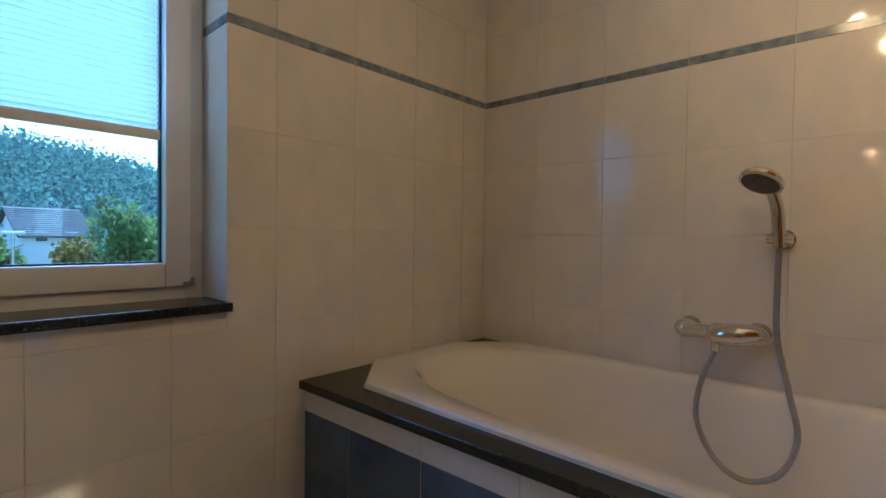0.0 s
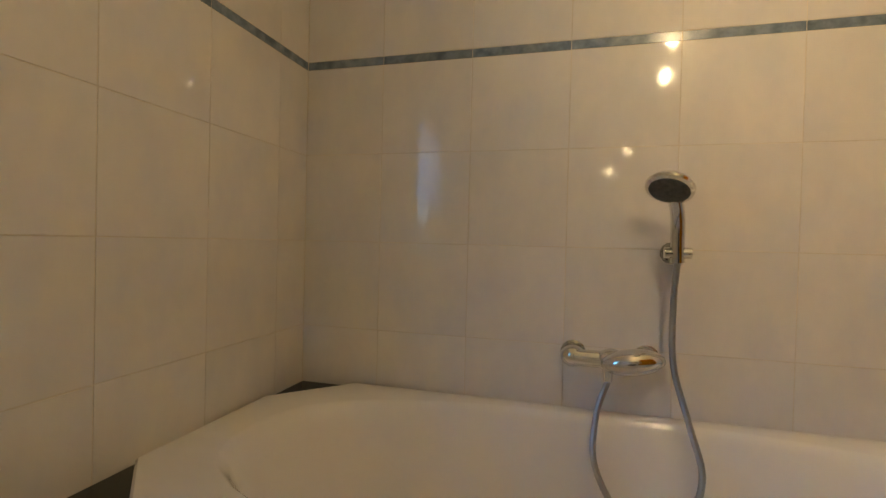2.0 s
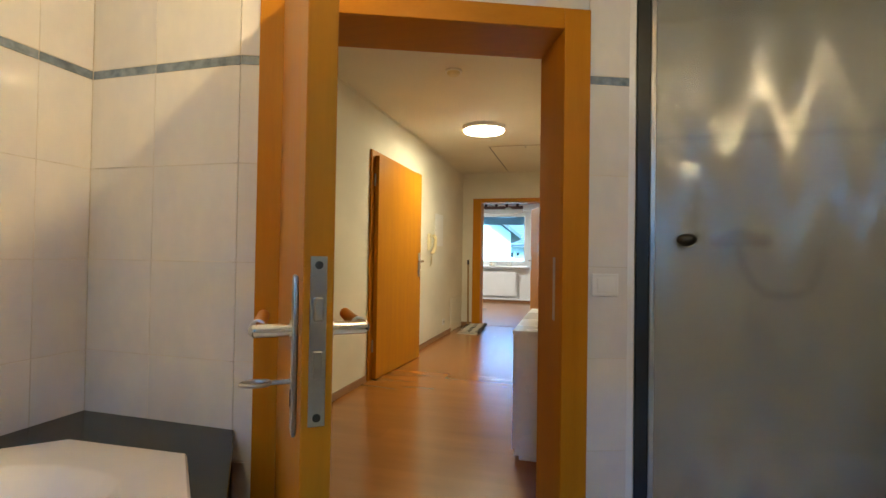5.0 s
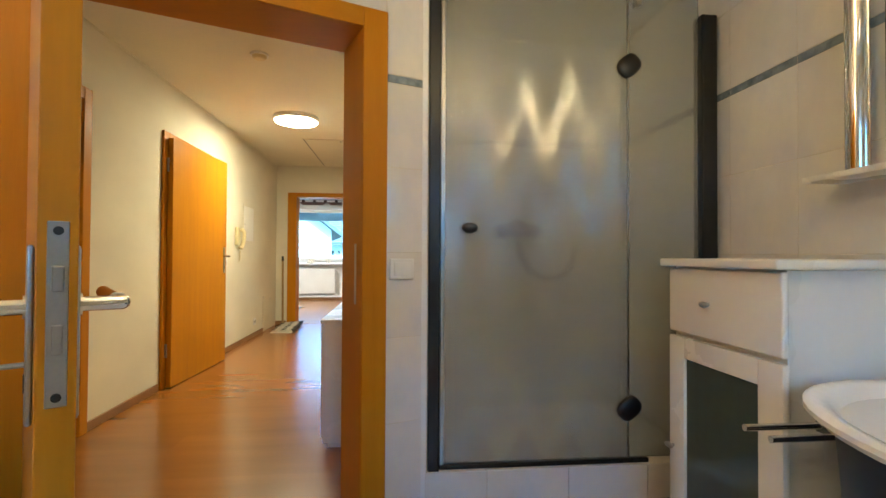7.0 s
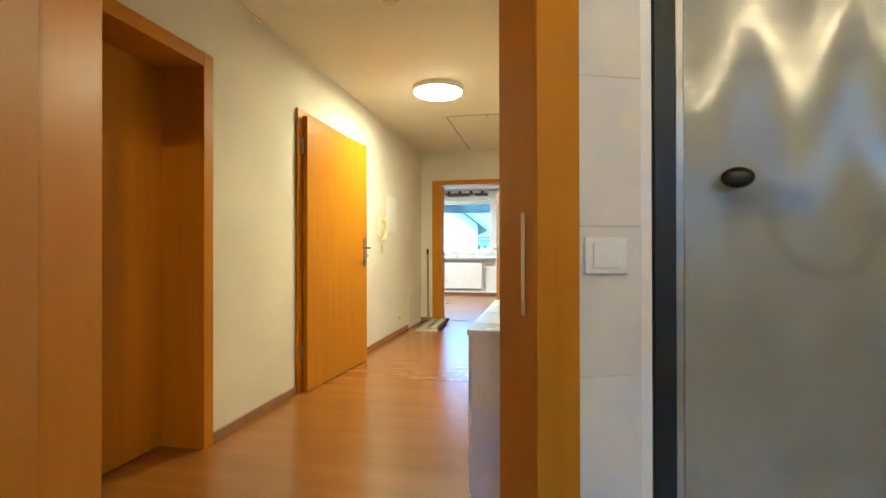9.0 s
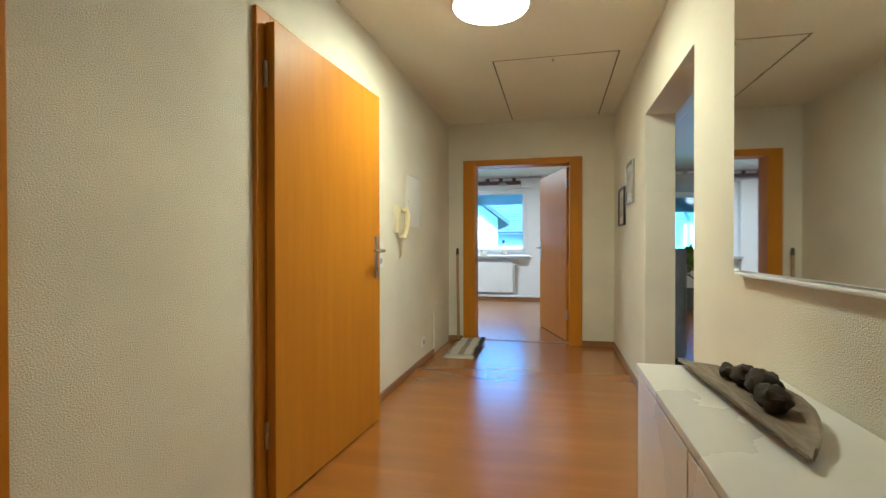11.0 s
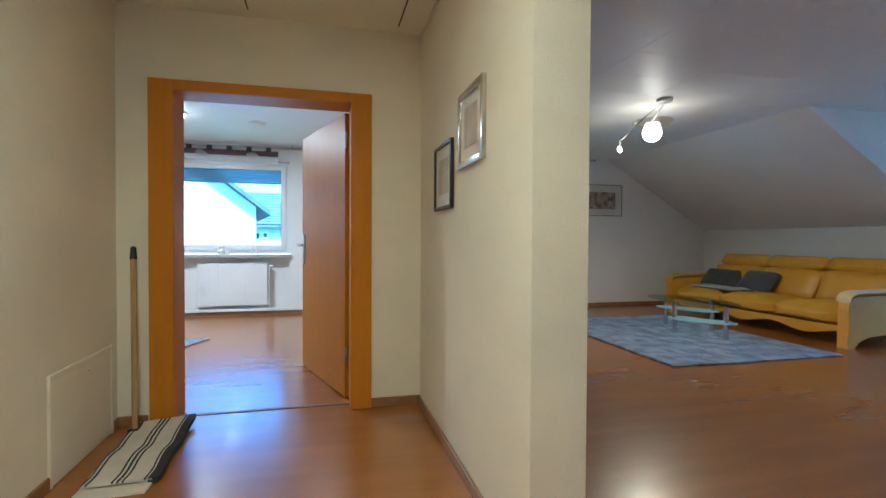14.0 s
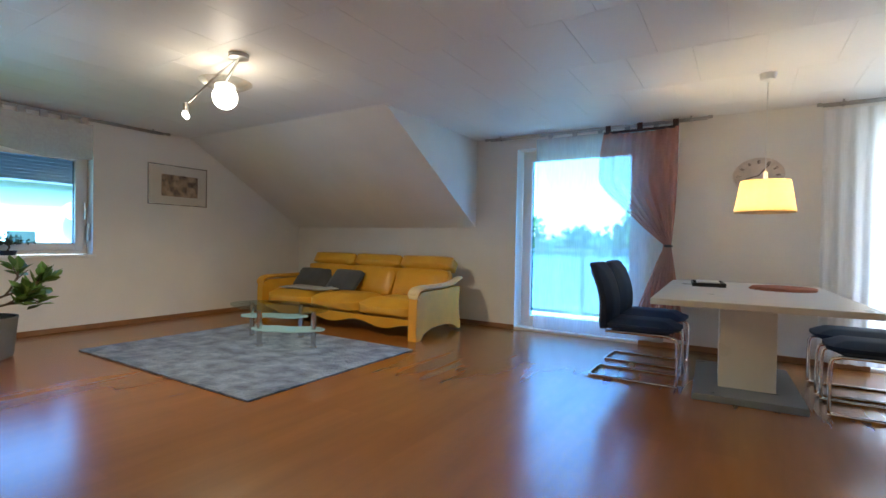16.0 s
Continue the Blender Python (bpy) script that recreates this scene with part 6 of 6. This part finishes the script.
def leafy(m, share):
    """Lets part of the light pass through thin leaves."""
    n, l = m.node_tree.nodes, m.node_tree.links
    p = n["Principled BSDF"]
    t, x = n.new("ShaderNodeBsdfTranslucent"), n.new("ShaderNodeMixShader")
    x.inputs[0].default_value = share
    l.new(p.inputs["Base Color"].links[0].from_socket, t.inputs["Color"])
    l.new(p.outputs[0], x.inputs[1])
    l.new(t.outputs[0], x.inputs[2])
    l.new(x.outputs[0], n["Material Output"].inputs["Surface"])
    return m


GRASS = mat("meadow", (0.10, 0.15, 0.045), 0.95, 0, 0.25, 0.15, 2.0, 0.2, second=(0.06, 0.10, 0.03))
WHITE_RENDER = mat("white_render", (0.75, 0.74, 0.72), 0.9, 0, 0.05, 1.0, 30, 0.1)
ROOF = mat("roof_tiles", (0.13, 0.14, 0.155), 0.8, 0, 0.2, 1.5, 18, 0.4)
LEAVES = mat("tree_leaves", (0.16, 0.26, 0.07), 0.8, 0, 0.35, 0.6, 6, 0.0, second=(0.09, 0.15, 0.08))
# far woods: the blue of distance haze is mixed into the leaf green
HAZY_WOODS = mat("hazy_distant_woods", (0.09, 0.21, 0.19), 0.9, 0, 0.25, 0.05, 1.0, 0.0, second=(0.07, 0.16, 0.16))
AUTUMN = mat("autumn_leaves", (0.28, 0.16, 0.05), 0.8, 0, 0.35, 0.6, 6, 0.0, second=(0.12, 0.12, 0.04))
for foliage in (LEAVES, HAZY_WOODS, AUTUMN):
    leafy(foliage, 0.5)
leafy(LEAF, 0.35)
TRUNK = mat("tree_trunk", (0.10, 0.075, 0.05), 0.9, 0, 0.3, 3, 20, 0.5)
GROUND_Z = -5.5
structure("ground", box(B(), (-1500, -1500, GROUND_Z - 1), (1500, 1500, GROUND_Z)), GRASS, "green meadow round the house", "ground")


def leaf_cloud(bm, c, radii, count, size, r):
    for _ in range(count):
        d = Vector((r.gauss(0, 1), r.gauss(0, 1), r.gauss(0, 1))).normalized()
        f = r.uniform(0.45, 1.08) * (1 + 0.35 * noise.noise(d * 2.2 + Vector(c) * 0.3))
        p = Vector((c[0] + d.x * radii[0] * f, c[1] + d.y * radii[1] * f, c[2] + d.z * radii[2] * f))
        q = Euler((r.uniform(0, 6.3), r.uniform(0, 6.3), r.uniform(0, 6.3))).to_matrix()
        s = size * r.uniform(0.6, 1.4)
        vv = [bm.verts.new(p + q @ Vector(o) * s) for o in ((-0.5, -0.3, 0), (0.4, -0.4, 0.15), (0.55, 0.35, 0), (-0.3, 0.5, 0.1))]
        bm.faces.new(vv)
    return bm


def tree(label, at, height, spread, material, seed, count=900, size=0.45):
    r = random.Random(seed)
    ob = thing("tree", label, "tree", at)
    bm = B()
    tube(bm, smooth_line([(0, 0, 0), (0.1, 0.05, height * 0.25), (-0.05, 0.1, height * 0.5), (0, 0, height * 0.8)], 4), height * 0.03, 8, taper=0.25)
    for k in range(7):
        a = k * 0.9 + r.random()
        z = height * r.uniform(0.28, 0.6)
        tube(bm, smooth_line([(0, 0, z), (spread * 0.4 * math.cos(a), spread * 0.4 * math.sin(a), z + height * 0.12), (spread * 0.8 * math.cos(a), spread * 0.8 * math.sin(a), z + height * 0.2)], 3), height * 0.011, 6, taper=0.3)
    part("trunk", bm, TRUNK, ob, "", True)
    bm = B()
    for k in range(9):
        a, rad = r.uniform(0, 6.3), spread * r.uniform(0.15, 0.62)
        z = height * r.uniform(0.42, 0.86)
        leaf_cloud(bm, (rad * math.cos(a), rad * math.sin(a), z), (spread * 0.42, spread * 0.42, height * 0.17), count // 9, size, r)
    part("crown", bm, material, ob)
    return ob


tree("green broad-crowned tree below the bathroom window", (-4.1, -25.6, GROUND_Z), 8.9, 1.9, LEAVES, 3, 3600, 0.17)
tree("low tree with turning autumn leaves", (-6.3, -47.0, GROUND_Z), 6.3, 2.6, AUTUMN, 5, 2400, 0.26)
tree("green tree on the meadow behind the house", (-1.5, -57.0, GROUND_Z), 7.5, 3.2, LEAVES, 6, 2400, 0.32)
tree("round green tree beside the white house", (-13.5, -54.0, GROUND_Z), 8.2, 3.4, LEAVES, 16, 2400, 0.32)
tree("green tree seen past the balcony", (30.0, 8.8, GROUND_Z), 8.6, 2.6, LEAVES, 7, 3000, 0.26)
tree("tall green tree beyond the balcony rail", (28.5, 14.4, GROUND_Z), 8.9, 1.8, LEAVES, 8, 2600, 0.22)
tree("green tree beyond the balcony", (46.0, 17.5, GROUND_Z), 8.6, 4.4, LEAVES, 9, 2600, 0.4)
tree("dark green tree beside the neighbour house", (4.6, 27.0, GROUND_Z), 8.0, 1.6, LEAVES, 10, 2400, 0.2)

# wooded hill to the south
r = random.Random(21)


def hill_z(x, y):
    u = min(1.0, max(0.0, (-62 - y) / 110))
    top = min(46.0, max(14.0, 27.0 + (x + 13) * 0.19))
    return GROUND_Z + top * u * u * (3 - 2 * u) * (0.97 + 0.10 * noise.noise((x * 0.02, y * 0.02, 0)))


bm = B()
gridv = [[bm.verts.new((x, y, hill_z(x, y) - 0.05)) for x in range(-260, 381, 20)] for y in range(-60, -301, -15)]
for a, b in zip(gridv, gridv[1:]):
    for k in range(len(a) - 1):
        bm.faces.new((a[k], b[k], b[k + 1], a[k + 1]))
bmesh.ops.recalc_face_normals(bm, faces=bm.faces)
single("hillside", bm, HAZY_WOODS, "long wooded hillside in the distance, haze blue painted into its green", "hill", kind="structure", smooth=True)
verts, faces = [], []
for _ in range(150000):
    x, y = r.uniform(-95, 45), -64 - 125 * r.random()
    z = hill_z(x, y)
    s = r.uniform(0.35, 0.8)
    c = Vector((x + r.gauss(0, 2), y + r.gauss(0, 2), z + abs(r.gauss(0, 2.4)) + 0.8))
    q = Euler((r.uniform(0, 6.3), r.uniform(0, 6.3), r.uniform(0, 6.3))).to_matrix()
    k = len(verts)
    verts += [(c + q @ Vector(o) * s)[:] for o in ((-0.5, -0.35, 0), (0.45, -0.4, 0.2), (0.5, 0.4, 0), (-0.35, 0.5, 0.15))]
    faces.append((k, k + 1, k + 2, k + 3))
me = bpy.data.meshes.new("woods")
me.from_pydata(verts, [], faces)
me.materials.append(HAZY_WOODS)
tagged(new("woods", me), "dense woods covering the distant hillside, haze blue painted into their green", "woods", kind="stuff")


def house(label, at, turn, w, d, eaves, ridge, windows, side_windows=(), overhang=0.5):
    """Gabled house; its own x axis runs along the ridge."""
    ob = thing("house", label, "house", at, turn)
    bm = prism(B(), [(-w / 2, -d / 2), (w / 2, -d / 2), (w / 2, d / 2), (-w / 2, d / 2)], 0, eaves)
    for sx in (-1, 1):
        a = [bm.verts.new((sx * (w / 2), y, z)) for y, z in ((-d / 2, eaves), (d / 2, eaves), (0, ridge))]
        b = [bm.verts.new((sx * (w / 2 - 0.3), y, z)) for y, z in ((-d / 2, eaves), (d / 2, eaves), (0, ridge))]
        bm.faces.new(a)
        bm.faces.new(b[::-1])
        for i in range(3):
            bm.faces.new((a[i], a[(i + 1) % 3], b[(i + 1) % 3], b[i]))
    bmesh.ops.recalc_face_normals(bm, faces=bm.faces)
    part("wall", bm, WHITE_RENDER, ob)
    slope = (ridge - eaves) / (d / 2)
    for sy in (-1, 1):
        bm = B()
        lo, hi = (-w / 2 - overhang, w / 2 + overhang), (sy * (d / 2 + overhang), eaves - overhang * slope)
        pts = [(lo[0], hi[0], hi[1]), (lo[1], hi[0], hi[1]), (lo[1], 0, ridge), (lo[0], 0, ridge)]
        v = [bm.verts.new((x, y, z + 0.22)) for x, y, z in pts] + [bm.verts.new((x, y, z + 0.04)) for x, y, z in pts]
        bm.faces.new(v[:4])
        bm.faces.new(v[4:][::-1])
        for i in range(4):
            j = (i + 1) % 4
            bm.faces.new((v[i], v[4 + i], v[4 + j], v[j]))
        n_rows = 14
        for k in range(n_rows):
            t0 = k / n_rows
            y0, z0 = hi[0] * (1 - t0), hi[1] + (ridge - hi[1]) * t0
            rod(bm, (lo[0], y0, z0 + 0.235), (lo[1], y0, z0 + 0.235), 0.045, seg=6)
        bmesh.ops.recalc_face_normals(bm, faces=bm.faces)
        part("roof", bm, ROOF, ob, "grey tiled roof")
    for side, s, z, ww, hh in windows:
        y = side * (d / 2)
        wob = part("window", box(B(), (s - ww / 2, y - 0.06, z), (s + ww / 2, y + 0.06, z + hh), 0.01, 1), PVC, ob)
        part("pane", box(B(), (s - ww / 2 + 0.09, y - 0.08, z + 0.09), (s + ww / 2 - 0.09, y + 0.08, z + hh - 0.09)), GREY_GLASS, wob, "dark window pane")
    for side, s, z, ww, hh in side_windows:
        x = side * (w / 2)
        wob = part("window", box(B(), (x - 0.06, s - ww / 2, z), (x + 0.06, s + ww / 2, z + hh), 0.01, 1), PVC, ob)
        part("pane", box(B(), (x - 0.08, s - ww / 2 + 0.09, z + 0.09), (x + 0.08, s + ww / 2 - 0.09, z + hh - 0.09)), GREY_GLASS, wob, "dark window pane")
    return ob


house("white gabled neighbour house with a grey tiled roof", (-6.27, 25.54, GROUND_Z), 101, 7.0, 8.5, 7.9, 11.2, ())
house("white house with a long grey roof behind", (2.4, 38.0, GROUND_Z), 0, 13.0, 9.0, 7.55, 9.65, ((-1, -5.12, 6.55, 0.42, 0.52), (-1, -4.66, 6.65, 0.36, 0.42)))
house("large white neighbour house with a low eave", (11.7, 27.6, GROUND_Z), 0, 10.0, 9.0, 8.5, 11.0, ((-1, -3.6, 5.9, 0.9, 0.9), (-1, -1.2, 6.6, 0.8, 0.9)))
house("white house among trees below the hill", (-6.4, -64.5, GROUND_Z), 12, 5.4, 6.0, 6.4, 8.8, ((1, -1.3, 5.6, 1.1, 1.0), (1, 1.2, 5.6, 1.1, 1.0), (1, -1.3, 3.0, 1.1, 1.2)))
downpipe = thing("downpipe", "pale rain downpipe on the neighbour house", "pipe", (6.88, 23.1, GROUND_Z))
part("pipe", tube(B(), smooth_line([(-0.25, -0.25, 8.25), (-0.02, -0.1, 7.7), (0, -0.06, 7.2), (0, -0.06, 0.0)], 4), 0.05, 8), SHUTTER, downpipe, "", True)
dish = thing("satellite_dish", "grey satellite dish on the neighbour wall", "satellite dish", (9.42, 23.1, 1.87))
bm = lathe(B(), [(0.0, 0.0), (0.15, 0.02), (0.28, 0.07), (0.36, 0.13), (0.355, 0.14), (0.0, 0.02)], 24)
bm.transform(Matrix.Translation((0, -0.28, 0)) @ Euler((radians(70), 0, 0)).to_matrix().to_4x4())
part("reflector", bm, SHUTTER, dish, "", True)
part("arm", rod(B(), (0, -0.03, -0.15), (0, -0.62, -0.05), 0.015), STEEL, dish)
part("wall_mount", rod(B(), (0, 0.0, -0.1), (0, -0.32, 0.0), 0.025), STEEL, dish)
lampp = thing("street_lamp", "slim grey street lamp on the meadow", "street lamp", (-0.3, -26.0, GROUND_Z))
part("post", rod(B(), (0, 0, 0), (0, 0, 6.5), 0.05), STEEL, lampp, "", True)
part("lamp_head", box(B(), (-0.35, -0.1, 6.5), (0.35, 0.1, 6.6), 0.02, 1), PVC, lampp)

# balcony
bal = thing("balcony", "pale balcony with a steel handrail and frosted panels", "balcony")
part("slab", box(B(), (8.28, 0.6, -0.2), (9.75, 6.6, 0.0), 0.01, 1), mat("balcony_tiles", (0.55, 0.54, 0.52), 0.6, 0, 0.08, 4, 40, 0.1), bal)
part("handrail", rod(B(), (9.68, 0.65, 1.02), (9.68, 6.55, 1.02), 0.024), STEEL, bal, "steel handrail", True)
for k in range(6):
    y = 0.7 + 1.16 * k
    part("post", rod(B(), (9.68, y, 0.0), (9.68, y, 1.0), 0.02), STEEL, bal, "", True)
for k in range(5):
    y = 0.7 + 1.16 * k
    p_ = part("panel", box(B(), (9.675, y + 0.03, 0.06), (9.685, y + 1.13, 0.96)), sheer("frosted_panel", (0.42, 0.54, 0.62), 0.25), bal, "frosted balcony panel")
    p_.visible_shadow = False
structure("wall_19", box(B(), (8.27, 6.33, GROUND_Z), (8.5, 10.2, 1.3)), WHITE_RENDER, "outer wall below the eaves", "wall")
structure("roof_1", prism(B(), [(-3.5, -5.0), (8.6, -5.0), (8.6, 10.6), (-3.5, 10.6)], TOP + 0.14, TOP + 0.5), ROOF, "grey tiled roof over the flat", "roof")

# ---- wall tiles, one piece each ----
TILE_MESHES = {}


def tile_mesh(w, h, material):
    key = (round(w, 3), round(h, 3), material.name)
    if key not in TILE_MESHES:
        bm = B()
        c, d = 0.0009, 0.0076
        pts = [(0, d, 0), (w, d, 0), (w, d, h), (0, d, h), (0, c, 0), (w, c, 0), (w, c, h), (0, c, h), (c, 0, c), (w - c, 0, c), (w - c, 0, h - c), (c, 0, h - c)]
        v = [bm.verts.new(p) for p in pts]
        for k in range(4):
            j = (k + 1) % 4
            bm.faces.new((v[k], v[j], v[4 + j], v[4 + k]))
            bm.faces.new((v[4 + k], v[4 + j], v[8 + j], v[8 + k]))
        bm.faces.new((v[8], v[9], v[10], v[11]))
        bmesh.ops.recalc_face_normals(bm, faces=bm.faces)
        TILE_MESHES[key] = mesh_of("tile", bm, material)
    return TILE_MESHES[key]


def cut(cell, hole):
    a, b, lo, hi = cell
    p, q, r, t = hole
    if q <= a or p >= b or t <= lo or r >= hi:
        return [cell]
    out = []
    if p > a:
        out.append((a, p, lo, hi))
    if q < b:
        out.append((q, b, lo, hi))
    a2, b2 = max(a, p), min(b, q)
    if r > lo:
        out.append((a2, b2, lo, r))
    if t < hi:
        out.append((a2, b2, t, hi))
    return out


def tile_wall(parent, p, q, joints, rows=ROWS, holes=(), blue_below=-1.0, top=TOP):
    m, length = frame_of(p, q)
    s = [0.0] + [j for j in sorted(joints) if 0.03 < j < length - 0.03] + [length]
    for z0, z1 in zip(rows, rows[1:]):
        strip = abs(z1 - z0 - 0.035) < 0.002
        for a, b in zip(s, s[1:]):
            cells = [(a, b, z0, z1)]
            for hole in holes:
                cells = [c for cell in cells for c in cut(cell, hole)]
            for a1, b1, l1, h1 in cells:
                if b1 - a1 < 0.012 or h1 - l1 < 0.012:
                    continue
                material = STRIP if strip else TILE_BLUE if z1 <= blue_below else TILE
                ob = new("border_tile" if strip else "tile", tile_mesh(b1 - a1 - 0.0024, h1 - l1 - 0.0024, material))
                ob.parent = parent
                ob.matrix_basis = m @ Matrix.Translation((a1 + 0.0012, 0, l1 + 0.0012))


def grid(start, step, length):
    k = math.ceil(-start / step)
    out = []
    while start + k * step < length:
        out.append(start + k * step)
        k += 1
    return out


tile_wall(wall_west, (WX, SY + 0.0), (WX, -0.55), grid(-2.94 - SY, 0.365, 3), ROWS[2:])
tile_wall(wall_ledge, (WX, -0.55), (0.618, -0.55), [0.31], ROWS[2:])
tile_wall(wall_diag, DIAG_P, DIAG_Q, [], ROWS, [(0.07, 1.305, -1, 2.088)])
tile_wall(wall_south, (EX, SY), (WX, SY), grid(EX - 1.21, 0.362, 4), ROWS[1:], [(EX - 2.65, EX - 1.395, 0.803, 2.25)])
tile_wall(wall_east, (EX, 0.99), (EX, SY), grid(0.99 + 0.42, 0.365, 5), ROWS[1:])
tile_wall(wall_shower_back, (2.047, 1.0), (EX, 1.0), grid(0.3, 0.365, 2), ROWS[1:])
for ob, p, q in apron_parts:
    tile_wall(ob, p, q, grid(0.28, 0.36, 4), [0.0, 0.02, 0.376, 0.466], blue_below=0.38)
kerb = bpy.data.objects["shower_kerb"]
tile_wall(kerb, (2.006, -0.008), (3.355, -0.008), grid(0.27, 0.365, 2), [0.0, 0.155])
bm = box(B(), (0, 0, 1.81), (0.006, 0.2, 1.841), m=Matrix.Translation((1.3905, SY - 0.205, 0)))
part("border_tile", bm, STRIP, wall_south)
bm = box(B(), (1.3885, SY - 0.21, 0.84), (1.3945, SY - 0.001, 1.808))
box(bm, (1.3885, SY - 0.21, 1.843), (1.3945, SY - 0.001, 2.245))
part("reveal_tile", bm, TILE, wall_south)
structure("trim", box(B(), (1.988, -0.006, 0.0), (2.012, 0.018, TOP)), PVC, "white corner strip where the tiles end", "trim")
